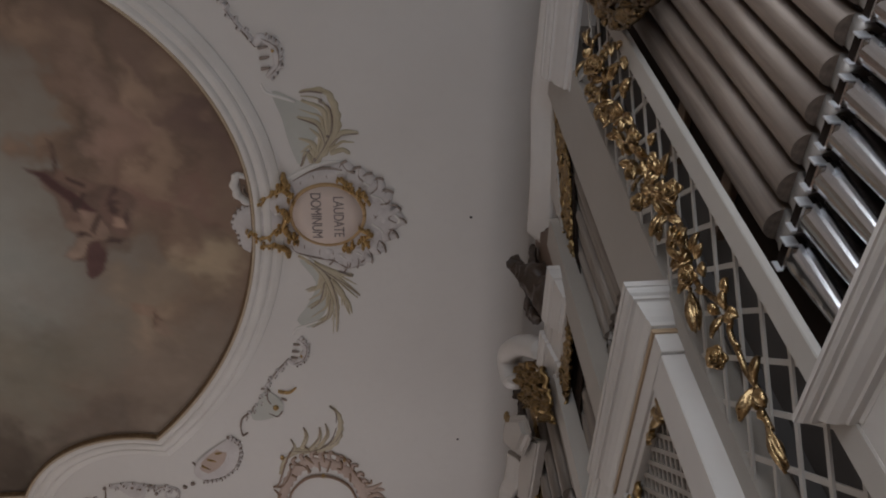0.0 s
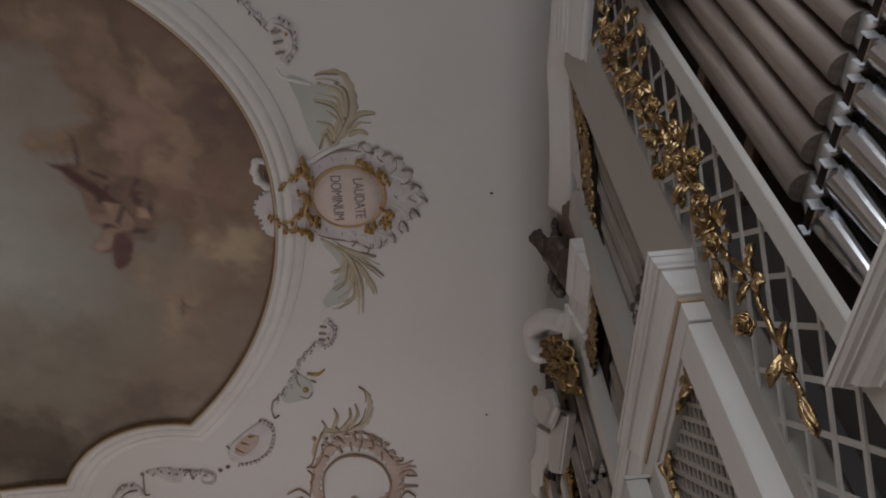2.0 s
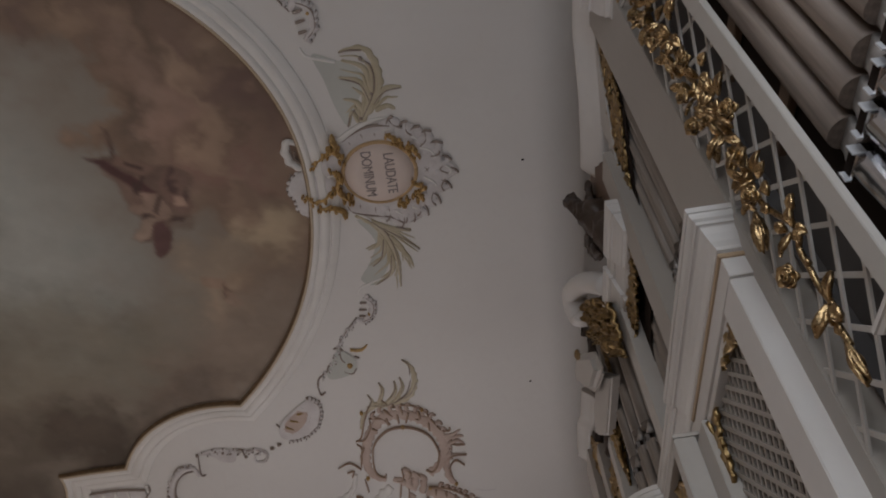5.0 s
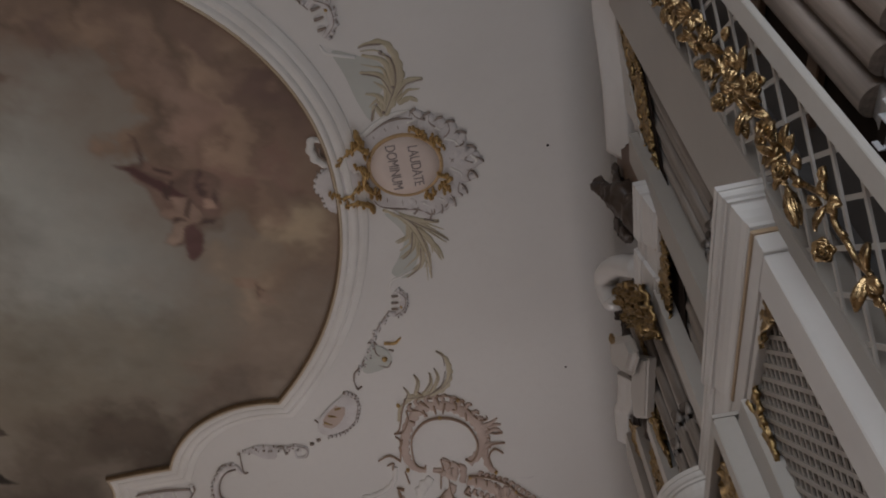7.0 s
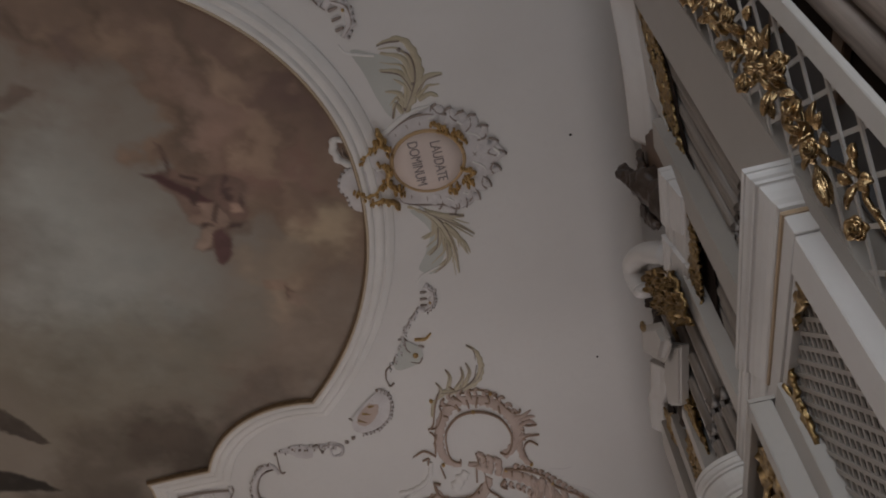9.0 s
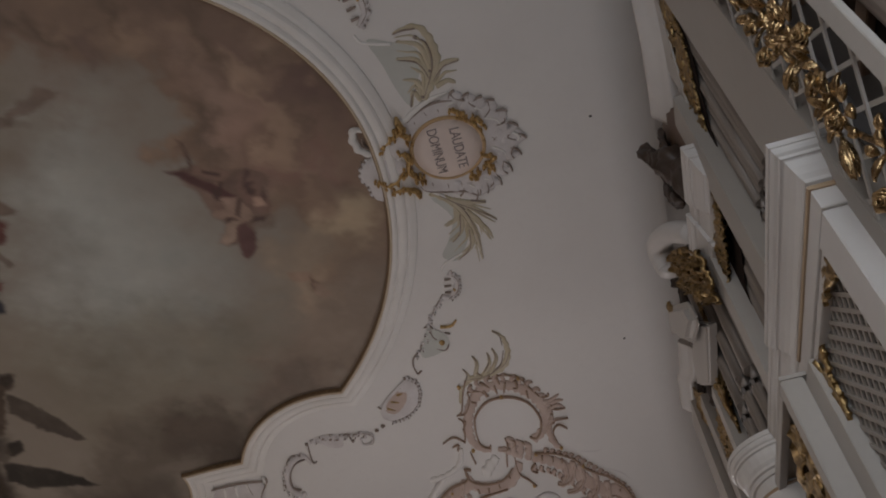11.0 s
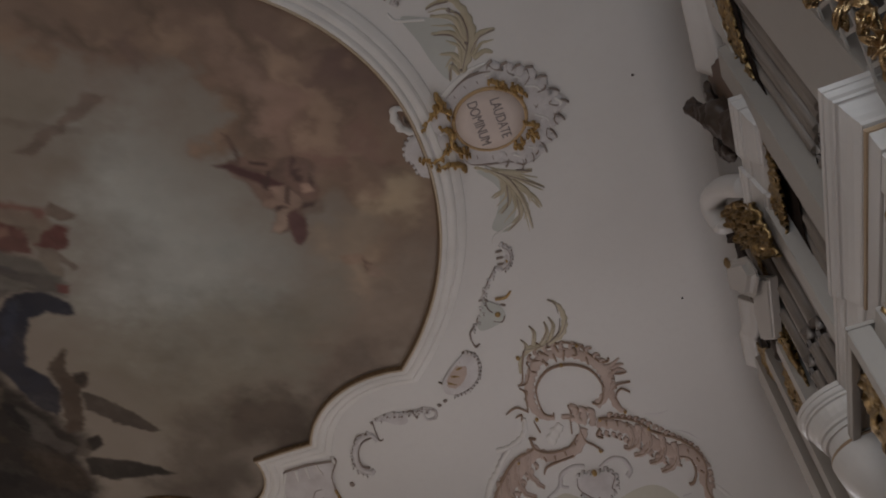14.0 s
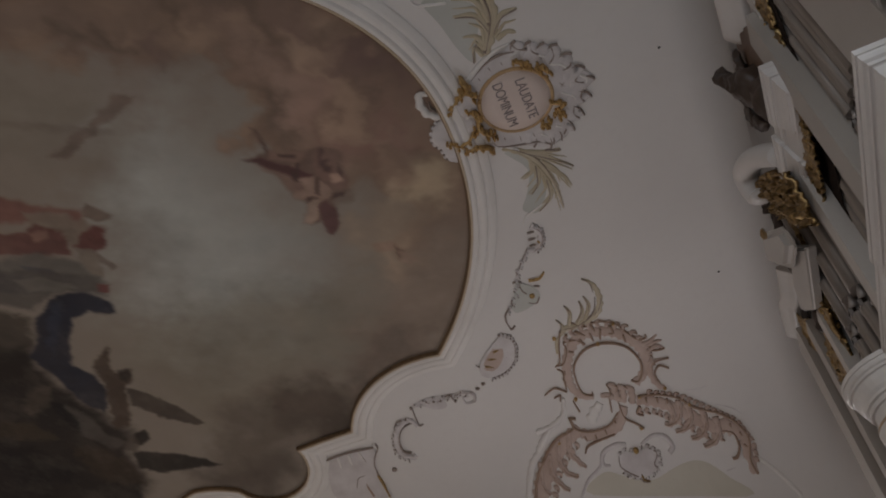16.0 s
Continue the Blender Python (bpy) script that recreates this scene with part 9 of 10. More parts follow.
stroke(rocaille, "slot", PINKDARK, 0.050, 0.070, (1.00, 0.60), (-1.48, 13.02), (-1.57, 13.28))
stroke(rocaille, "slot", PINKDARK, 0.050, 0.070, (1.00, 0.60), (-1.28, 13.03), (-1.28, 13.22), (-1.37, 13.20))
stroke(rocaille, "slot", PINKDARK, 0.050, 0.070, (1.00, 0.60), (-1.12, 13.34), (-1.13, 13.55))
stroke(rocaille, "slot", PINKDARK, 0.050, 0.070, (1.00, 0.60), (-1.94, 13.08), (-1.93, 13.28))
stroke(rocaille, "slot", PINKDARK, 0.050, 0.070, (1.00, 0.60), (-2.26, 13.29), (-2.17, 13.36))
stroke(rocaille, "slot", PINKDARK, 0.050, 0.070, (1.00, 0.60), (-2.52, 13.72), (-2.56, 13.85))
stroke(rocaille, "slot", PINKDARK, 0.050, 0.070, (1.00, 0.60), (-2.61, 13.91), (-2.62, 14.05))
stroke(rocaille, "slot", PINKDARK, 0.050, 0.070, (1.00, 0.60), (-1.62, 12.84), (-1.60, 13.04))
stroke(rocaille, "slot", PINKDARK, 0.050, 0.070, (1.00, 0.60), (-1.96, 12.87), (-1.81, 13.06))
stroke(rocaille, "lobe", PINK, 0.100, 0.050, (1.00, 0.30), (-0.87, 13.73), (-0.70, 13.73), (-0.51, 13.63))
stroke(rocaille, "lobe", PINK, 0.100, 0.050, (1.00, 0.30), (-0.83, 13.97), (-0.60, 13.88), (-0.47, 14.01))
stroke(rocaille, "lobe", PINK, 0.100, 0.050, (1.00, 0.30), (-0.95, 14.38), (-0.74, 14.22), (-0.50, 14.25))
stroke(rocaille, "lobe", PINK, 0.100, 0.050, (1.00, 0.30), (-0.82, 13.83), (-0.59, 13.78), (-0.46, 13.80))
stroke(rocaille, "side_curl", PINK, 0.140, 0.050, (0.60, 0.80), (-0.77, 14.13), (-0.91, 14.43), (-0.89, 14.71), (-0.79, 14.84))
knob(rocaille, "gilt_bead", GILT, (-0.77, 14.86), 0.040, 0.080)
knob(rocaille, "gilt_bead", GILT, (-1.65, 13.37), 0.040, 0.080)
knob(rocaille, "gilt_bead", GILT, (-1.21, 13.00), 0.040, 0.080)
knob(rocaille, "gilt_bead", GILT, (-1.32, 14.87), 0.040, 0.080)
knob(rocaille, "gilt_bead", GILT, (-0.44, 15.33), 0.040, 0.080)
knob(rocaille, "gilt_bead", GILT, (-1.54, 15.49), 0.040, 0.080)
knob(rocaille, "gilt_bead", GILT, (-3.30, 15.27), 0.040, 0.080)
knob(rocaille, "gilt_bead", GILT, (-2.57, 14.47), 0.040, 0.080)
knob(rocaille, "gilt_bead", GILT, (-2.40, 12.87), 0.040, 0.080)
stroke(rocaille, "flute", PINK, 0.140, 0.060, (0.70, 1.00), (-1.82, 14.36), (-1.74, 14.47), (-1.77, 14.79))
stroke(rocaille, "flute", PINK, 0.140, 0.060, (0.70, 1.00), (-1.65, 14.47), (-1.58, 14.59), (-1.67, 14.86))
stroke(rocaille, "flute", PINK, 0.140, 0.060, (0.70, 1.00), (-1.50, 14.55), (-1.43, 14.68), (-1.50, 14.95))
stroke(rocaille, "flute", PINK, 0.140, 0.060, (0.70, 1.00), (-2.05, 14.56), (-1.85, 14.67), (-1.61, 14.85))
stroke(rocaille, "rim", PINKDARK, 0.035, 0.075, (0.60, 1.00), (-2.06, 14.58), (-1.86, 14.62), (-1.84, 14.36))
stroke(rocaille, "rim", PINKDARK, 0.035, 0.075, (0.60, 1.00), (-1.80, 14.36), (-1.66, 14.50), (-1.75, 14.60))
stroke(rocaille, "rim", PINKDARK, 0.035, 0.075, (0.60, 1.00), (-1.54, 14.51), (-1.48, 14.59))
stroke(rocaille, "rim", PINKDARK, 0.035, 0.075, (0.60, 1.00), (-1.77, 14.79), (-1.78, 15.18), (-1.63, 15.35), (-1.49, 15.51))
stroke(rocaille, "rim", PINKDARK, 0.035, 0.075, (0.60, 1.00), (-1.89, 14.62), (-1.98, 14.99))
stroke(rocaille, "white_shell", STUCCO, 0.300, 0.060, (0.50, 0.60), (-2.12, 14.74), (-2.34, 14.90), (-2.48, 15.08))
stroke(rocaille, "band_arm", PINK, 0.340, 0.050, (0.60, 0.45), (-1.40, 14.92), (-0.99, 15.12), (-0.59, 15.46), (-0.25, 15.79), (0.11, 15.91), (0.33, 16.12), (0.31, 16.36), (0.30, 16.61))
stroke(rocaille, "arm_edge", PINKDARK, 0.050, 0.080, (1.00, 0.70), (-1.34, 14.85), (-0.97, 14.93), (-0.58, 15.15), (-0.43, 15.36), (-0.19, 15.52), (0.05, 15.65), (0.30, 15.88), (0.43, 16.18), (0.30, 16.46), (0.34, 16.62))
stroke(rocaille, "rib", PINK, 0.130, 0.075, (1.00, 0.60), (-0.48, 15.28), (-0.50, 15.57), (-0.67, 15.73), (-0.90, 15.75))
stroke(rocaille, "rib_line", PINKDARK, 0.028, 0.085, (0.70, 1.00), (-0.48, 15.28), (-0.50, 15.57), (-0.67, 15.73), (-0.90, 15.75))
stroke(rocaille, "rib", PINK, 0.130, 0.075, (1.00, 0.60), (-0.23, 15.48), (-0.27, 15.76), (-0.43, 15.92), (-0.65, 15.94))
stroke(rocaille, "rib_line", PINKDARK, 0.028, 0.085, (0.70, 1.00), (-0.23, 15.48), (-0.27, 15.76), (-0.43, 15.92), (-0.65, 15.94))
stroke(rocaille, "rib", PINK, 0.130, 0.075, (1.00, 0.60), (-0.03, 15.70), (-0.07, 15.94), (-0.24, 16.08), (-0.47, 16.11))
stroke(rocaille, "rib_line", PINKDARK, 0.028, 0.085, (0.70, 1.00), (-0.03, 15.70), (-0.07, 15.94), (-0.24, 16.08), (-0.47, 16.11))
stroke(rocaille, "rib", PINK, 0.130, 0.075, (1.00, 0.60), (-0.82, 15.15), (-0.81, 15.39), (-0.94, 15.58), (-1.05, 15.55))
stroke(rocaille, "rib_line", PINKDARK, 0.028, 0.085, (0.70, 1.00), (-0.82, 15.15), (-0.81, 15.39), (-0.94, 15.58), (-1.05, 15.55))
stroke(rocaille, "rib", PINK, 0.130, 0.075, (1.00, 0.60), (-0.60, 15.19), (-0.72, 15.50), (-0.95, 15.60))
stroke(rocaille, "rib_line", PINKDARK, 0.028, 0.085, (0.70, 1.00), (-0.60, 15.19), (-0.72, 15.50), (-0.95, 15.60))
stroke(rocaille, "frill", PINK, 0.090, 0.060, (1.00, 0.35), (-2.17, 13.05), (-2.21, 12.98), (-2.17, 12.89))
stroke(rocaille, "tip", PINKDARK, 0.032, 0.070, (0.50, 1.00), (-2.17, 12.96), (-2.16, 12.89), (-2.13, 12.90))
stroke(rocaille, "frill", PINK, 0.090, 0.060, (1.00, 0.35), (-2.01, 12.95), (-2.05, 12.88), (-2.02, 12.78))
stroke(rocaille, "tip", PINKDARK, 0.032, 0.070, (0.50, 1.00), (-2.01, 12.86), (-2.00, 12.79), (-1.98, 12.79))
stroke(rocaille, "frill", PINK, 0.090, 0.060, (1.00, 0.35), (-1.83, 12.90), (-1.83, 12.81), (-1.76, 12.75))
stroke(rocaille, "tip", PINKDARK, 0.032, 0.070, (0.50, 1.00), (-1.79, 12.82), (-1.75, 12.77), (-1.73, 12.79))
stroke(rocaille, "frill", PINK, 0.090, 0.060, (1.00, 0.35), (-1.66, 12.93), (-1.67, 12.83), (-1.60, 12.78))
stroke(rocaille, "tip", PINKDARK, 0.032, 0.070, (0.50, 1.00), (-1.63, 12.84), (-1.59, 12.79), (-1.57, 12.81))
stroke(rocaille, "frill", PINK, 0.090, 0.060, (1.00, 0.35), (-1.50, 12.95), (-1.50, 12.85), (-1.43, 12.80))
stroke(rocaille, "tip", PINKDARK, 0.032, 0.070, (0.50, 1.00), (-1.47, 12.87), (-1.43, 12.82), (-1.41, 12.84))
stroke(rocaille, "frill", PINK, 0.090, 0.060, (1.00, 0.35), (-1.34, 13.02), (-1.31, 12.93), (-1.23, 12.92))
stroke(rocaille, "tip", PINKDARK, 0.032, 0.070, (0.50, 1.00), (-1.28, 12.96), (-1.23, 12.94), (-1.22, 12.97))
stroke(rocaille, "frill", PINK, 0.090, 0.060, (1.00, 0.35), (-1.21, 13.13), (-1.18, 13.04), (-1.10, 13.03))
stroke(rocaille, "tip", PINKDARK, 0.032, 0.070, (0.50, 1.00), (-1.15, 13.08), (-1.10, 13.05), (-1.09, 13.08))
stroke(rocaille, "frill", PINK, 0.090, 0.060, (1.00, 0.35), (-1.08, 13.25), (-1.05, 13.16), (-0.97, 13.15))
stroke(rocaille, "tip", PINKDARK, 0.032, 0.070, (0.50, 1.00), (-1.02, 13.19), (-0.97, 13.17), (-0.96, 13.19))
stroke(rocaille, "frill", PINK, 0.090, 0.060, (1.00, 0.35), (-0.98, 13.42), (-0.92, 13.36), (-0.85, 13.40))
stroke(rocaille, "tip", PINKDARK, 0.032, 0.070, (0.50, 1.00), (-0.91, 13.41), (-0.86, 13.41), (-0.86, 13.44))
stroke(rocaille, "frill", PINK, 0.090, 0.060, (1.00, 0.35), (-0.91, 13.60), (-0.85, 13.54), (-0.78, 13.58))
stroke(rocaille, "tip", PINKDARK, 0.032, 0.070, (0.50, 1.00), (-0.84, 13.59), (-0.79, 13.59), (-0.79, 13.62))
stroke(rocaille, "frill", PINK, 0.090, 0.060, (1.00, 0.35), (-0.84, 13.79), (-0.77, 13.75), (-0.71, 13.82))
stroke(rocaille, "tip", PINKDARK, 0.032, 0.070, (0.50, 1.00), (-0.77, 13.80), (-0.72, 13.83), (-0.73, 13.86))
stroke(rocaille, "frill", PINK, 0.090, 0.060, (1.00, 0.35), (-0.85, 14.00), (-0.78, 13.98), (-0.74, 14.06))
stroke(rocaille, "tip", PINKDARK, 0.032, 0.070, (0.50, 1.00), (-0.79, 14.03), (-0.75, 14.07), (-0.76, 14.09))
stroke(rocaille, "frill", PINK, 0.090, 0.060, (1.00, 0.35), (-0.87, 14.20), (-0.80, 14.18), (-0.76, 14.25))
stroke(rocaille, "tip", PINKDARK, 0.032, 0.070, (0.50, 1.00), (-0.81, 14.23), (-0.77, 14.27), (-0.78, 14.29))
stroke(rocaille, "frill", PINK, 0.090, 0.060, (1.00, 0.35), (-1.39, 15.09), (-1.44, 15.15), (-1.41, 15.21))
stroke(rocaille, "tip", PINKDARK, 0.032, 0.070, (0.50, 1.00), (-1.40, 15.16), (-1.40, 15.21), (-1.37, 15.20))
stroke(rocaille, "frill", PINK, 0.090, 0.060, (1.00, 0.35), (-1.26, 15.15), (-1.31, 15.21), (-1.28, 15.27))
stroke(rocaille, "tip", PINKDARK, 0.032, 0.070, (0.50, 1.00), (-1.27, 15.22), (-1.26, 15.27), (-1.24, 15.26))
stroke(rocaille, "frill", PINK, 0.090, 0.060, (1.00, 0.35), (-1.13, 15.22), (-1.17, 15.27), (-1.15, 15.33))
stroke(rocaille, "tip", PINKDARK, 0.032, 0.070, (0.50, 1.00), (-1.14, 15.28), (-1.13, 15.33), (-1.11, 15.32))
stroke(rocaille, "frill", PINK, 0.090, 0.060, (1.00, 0.35), (-1.01, 15.29), (-1.07, 15.33), (-1.07, 15.40))
stroke(rocaille, "tip", PINKDARK, 0.032, 0.070, (0.50, 1.00), (-1.04, 15.35), (-1.05, 15.39), (-1.03, 15.40))
stroke(rocaille, "frill", PINK, 0.090, 0.060, (1.00, 0.35), (-0.91, 15.38), (-0.97, 15.42), (-0.96, 15.49))
stroke(rocaille, "tip", PINKDARK, 0.032, 0.070, (0.50, 1.00), (-0.93, 15.44), (-0.94, 15.49), (-0.92, 15.49))
stroke(rocaille, "frill", PINK, 0.090, 0.060, (1.00, 0.35), (-0.80, 15.47), (-0.86, 15.51), (-0.85, 15.58))
stroke(rocaille, "tip", PINKDARK, 0.032, 0.070, (0.50, 1.00), (-0.83, 15.53), (-0.84, 15.58), (-0.82, 15.58))
stroke(rocaille, "frill", PINK, 0.090, 0.060, (1.00, 0.35), (-0.70, 15.56), (-0.76, 15.60), (-0.75, 15.66))
stroke(rocaille, "tip", PINKDARK, 0.032, 0.070, (0.50, 1.00), (-0.72, 15.62), (-0.73, 15.66), (-0.71, 15.66))
stroke(rocaille, "frill", PINK, 0.090, 0.060, (1.00, 0.35), (-0.60, 15.65), (-0.66, 15.68), (-0.66, 15.75))
stroke(rocaille, "tip", PINKDARK, 0.032, 0.070, (0.50, 1.00), (-0.63, 15.71), (-0.65, 15.75), (-0.63, 15.75))
stroke(rocaille, "frill", PINK, 0.090, 0.060, (1.00, 0.35), (-0.50, 15.75), (-0.57, 15.78), (-0.57, 15.84))
stroke(rocaille, "tip", PINKDARK, 0.032, 0.070, (0.50, 1.00), (-0.54, 15.80), (-0.55, 15.84), (-0.53, 15.84))
stroke(rocaille, "frill", PINK, 0.090, 0.060, (1.00, 0.35), (-0.41, 15.84), (-0.47, 15.87), (-0.47, 15.92))
stroke(rocaille, "tip", PINKDARK, 0.032, 0.070, (0.50, 1.00), (-0.44, 15.89), (-0.46, 15.92), (-0.44, 15.93))
stroke(rocaille, "frill", PINK, 0.090, 0.060, (1.00, 0.35), (-0.31, 15.92), (-0.35, 15.97), (-0.33, 16.02))
stroke(rocaille, "tip", PINKDARK, 0.032, 0.070, (0.50, 1.00), (-0.32, 15.98), (-0.31, 16.01), (-0.29, 16.01))
stroke(rocaille, "frill", PINK, 0.090, 0.060, (1.00, 0.35), (-0.18, 15.97), (-0.22, 16.01), (-0.20, 16.06))
stroke(rocaille, "tip", PINKDARK, 0.032, 0.070, (0.50, 1.00), (-0.19, 16.02), (-0.18, 16.06), (-0.16, 16.06))
stroke(rocaille, "frill", PINK, 0.090, 0.060, (1.00, 0.35), (-0.05, 16.02), (-0.10, 16.06), (-0.07, 16.11))
stroke(rocaille, "tip", PINKDARK, 0.032, 0.070, (0.50, 1.00), (-0.06, 16.07), (-0.05, 16.11), (-0.03, 16.10))
stroke(rocaille, "frill", PINK, 0.080, 0.060, (1.00, 0.35), (-1.12, 14.87), (-1.10, 14.81), (-1.05, 14.80))
stroke(rocaille, "tip", PINKDARK, 0.028, 0.070, (0.50, 1.00), (-1.08, 14.84), (-1.04, 14.81), (-1.04, 14.83))
stroke(rocaille, "frill", PINK, 0.080, 0.060, (1.00, 0.35), (-1.00, 14.93), (-0.98, 14.88), (-0.93, 14.86))
stroke(rocaille, "tip", PINKDARK, 0.028, 0.070, (0.50, 1.00), (-0.95, 14.90), (-0.92, 14.88), (-0.92, 14.89))
stroke(rocaille, "frill", PINK, 0.080, 0.060, (1.00, 0.35), (-0.88, 14.99), (-0.86, 14.94), (-0.81, 14.92))
stroke(rocaille, "tip", PINKDARK, 0.028, 0.070, (0.50, 1.00), (-0.83, 14.96), (-0.80, 14.94), (-0.80, 14.95))
stroke(rocaille, "frill", PINK, 0.080, 0.060, (1.00, 0.35), (-0.76, 15.05), (-0.74, 15.00), (-0.69, 14.98))
stroke(rocaille, "tip", PINKDARK, 0.028, 0.070, (0.50, 1.00), (-0.71, 15.02), (-0.68, 15.00), (-0.68, 15.01))
stroke(rocaille, "frill", PINK, 0.080, 0.060, (1.00, 0.35), (-0.64, 15.11), (-0.62, 15.05), (-0.57, 15.04))
stroke(rocaille, "tip", PINKDARK, 0.028, 0.070, (0.50, 1.00), (-0.59, 15.07), (-0.56, 15.05), (-0.56, 15.07))
stroke(rocaille, "frill", PINK, 0.080, 0.060, (1.00, 0.35), (-0.53, 15.19), (-0.50, 15.14), (-0.44, 15.14))
stroke(rocaille, "tip", PINKDARK, 0.028, 0.070, (0.50, 1.00), (-0.47, 15.16), (-0.44, 15.15), (-0.43, 15.17))
stroke(rocaille, "frill", PINK, 0.080, 0.060, (1.00, 0.35), (-0.43, 15.28), (-0.40, 15.23), (-0.34, 15.23))
stroke(rocaille, "tip", PINKDARK, 0.028, 0.070, (0.50, 1.00), (-0.38, 15.25), (-0.34, 15.24), (-0.34, 15.26))
stroke(rocaille, "frill", PINK, 0.080, 0.060, (1.00, 0.35), (-0.33, 15.36), (-0.30, 15.32), (-0.25, 15.32))
stroke(rocaille, "tip", PINKDARK, 0.028, 0.070, (0.50, 1.00), (-0.28, 15.34), (-0.24, 15.33), (-0.24, 15.35))
stroke(rocaille, "frill", PINK, 0.080, 0.060, (1.00, 0.35), (-0.24, 15.45), (-0.21, 15.40), (-0.15, 15.40))
stroke(rocaille, "tip", PINKDARK, 0.028, 0.070, (0.50, 1.00), (-0.19, 15.43), (-0.15, 15.42), (-0.15, 15.43))
stroke(rocaille, "frill", PINK, 0.080, 0.060, (1.00, 0.35), (-0.14, 15.53), (-0.11, 15.49), (-0.05, 15.49))
stroke(rocaille, "tip", PINKDARK, 0.028, 0.070, (0.50, 1.00), (-0.09, 15.51), (-0.05, 15.50), (-0.05, 15.51))
stroke(rocaille, "frill", PINK, 0.080, 0.060, (1.00, 0.35), (-0.05, 15.61), (-0.02, 15.57), (0.04, 15.57))
stroke(rocaille, "tip", PINKDARK, 0.028, 0.070, (0.50, 1.00), (0.00, 15.59), (0.04, 15.58), (0.04, 15.60))
stroke(rocaille, "frill", PINK, 0.080, 0.060, (1.00, 0.35), (0.05, 15.69), (0.08, 15.65), (0.13, 15.65))
stroke(rocaille, "tip", PINKDARK, 0.028, 0.070, (0.50, 1.00), (0.10, 15.67), (0.14, 15.66), (0.14, 15.68))
stroke(rocaille, "frill", PINK, 0.080, 0.060, (1.00, 0.35), (0.14, 15.77), (0.17, 15.73), (0.23, 15.73))
stroke(rocaille, "tip", PINKDARK, 0.028, 0.070, (0.50, 1.00), (0.19, 15.75), (0.23, 15.74), (0.23, 15.75))
stroke(rocaille, "frill", PINK, 0.080, 0.060, (1.00, 0.35), (0.24, 15.84), (0.27, 15.80), (0.32, 15.80))
stroke(rocaille, "tip", PINKDARK, 0.028, 0.070, (0.50, 1.00), (0.29, 15.82), (0.33, 15.82), (0.33, 15.83))
stroke(rocaille, "frill", PINK, 0.080, 0.060, (1.00, 0.35), (0.32, 15.93), (0.37, 15.91), (0.41, 15.93))
stroke(rocaille, "tip", PINKDARK, 0.028, 0.070, (0.50, 1.00), (0.37, 15.94), (0.41, 15.94), (0.40, 15.95))
stroke(rocaille, "frill", PINK, 0.080, 0.060, (1.00, 0.35), (0.35, 16.03), (0.40, 16.01), (0.45, 16.03))
stroke(rocaille, "tip", PINKDARK, 0.028, 0.070, (0.50, 1.00), (0.41, 16.03), (0.44, 16.04), (0.44, 16.05))
stroke(rocaille, "frill", PINK, 0.080, 0.060, (1.00, 0.35), (0.39, 16.12), (0.44, 16.10), (0.48, 16.12))
stroke(rocaille, "tip", PINKDARK, 0.028, 0.070, (0.50, 1.00), (0.44, 16.13), (0.48, 16.13), (0.47, 16.14))
stroke(rocaille, "frill", PINK, 0.080, 0.060, (1.00, 0.35), (0.42, 16.21), (0.47, 16.19), (0.52, 16.21))
stroke(rocaille, "tip", PINKDARK, 0.028, 0.070, (0.50, 1.00), (0.48, 16.22), (0.51, 16.22), (0.51, 16.23))
stroke(rocaille, "frill", PINK, 0.080, 0.060, (1.00, 0.35), (0.43, 16.31), (0.49, 16.30), (0.51, 16.33))
stroke(rocaille, "tip", PINKDARK, 0.028, 0.070, (0.50, 1.00), (0.48, 16.32), (0.50, 16.34), (0.49, 16.34))
stroke(rocaille, "frill", PINK, 0.080, 0.060, (1.00, 0.35), (0.41, 16.39), (0.46, 16.38), (0.49, 16.41))
stroke(rocaille, "tip", PINKDARK, 0.028, 0.070, (0.50, 1.00), (0.45, 16.41), (0.48, 16.42), (0.47, 16.42))
stroke(rocaille, "frill", PINK, 0.080, 0.060, (1.00, 0.35), (0.38, 16.47), (0.44, 16.46), (0.46, 16.49))
stroke(rocaille, "tip", PINKDARK, 0.028, 0.070, (0.50, 1.00), (0.43, 16.48), (0.45, 16.49), (0.44, 16.50))
stroke(rocaille, "frill", PINK, 0.090, 0.060, (1.00, 0.35), (-2.99, 15.38), (-2.94, 15.43), (-2.97, 15.50))
stroke(rocaille, "tip", PINKDARK, 0.032, 0.070, (0.50, 1.00), (-2.98, 15.45), (-2.99, 15.49), (-3.01, 15.49))
stroke(rocaille, "frill", PINK, 0.090, 0.060, (1.00, 0.35), (-3.13, 15.46), (-3.08, 15.51), (-3.11, 15.57))
stroke(rocaille, "tip", PINKDARK, 0.032, 0.070, (0.50, 1.00), (-3.12, 15.53), (-3.13, 15.57), (-3.15, 15.57))
stroke(rocaille, "frill", PINK, 0.090, 0.060, (1.00, 0.35), (-3.27, 15.54), (-3.20, 15.57), (-3.22, 15.64))
stroke(rocaille, "tip", PINKDARK, 0.032, 0.070, (0.50, 1.00), (-3.24, 15.60), (-3.24, 15.64), (-3.26, 15.64))
stroke(rocaille, "frill", PINK, 0.090, 0.060, (1.00, 0.35), (-3.39, 15.64), (-3.33, 15.67), (-3.34, 15.74))
stroke(rocaille, "tip", PINKDARK, 0.032, 0.070, (0.50, 1.00), (-3.36, 15.69), (-3.36, 15.74), (-3.38, 15.74))
stroke(rocaille, "frill", PINK, 0.090, 0.060, (1.00, 0.35), (-3.51, 15.74), (-3.45, 15.77), (-3.46, 15.83))
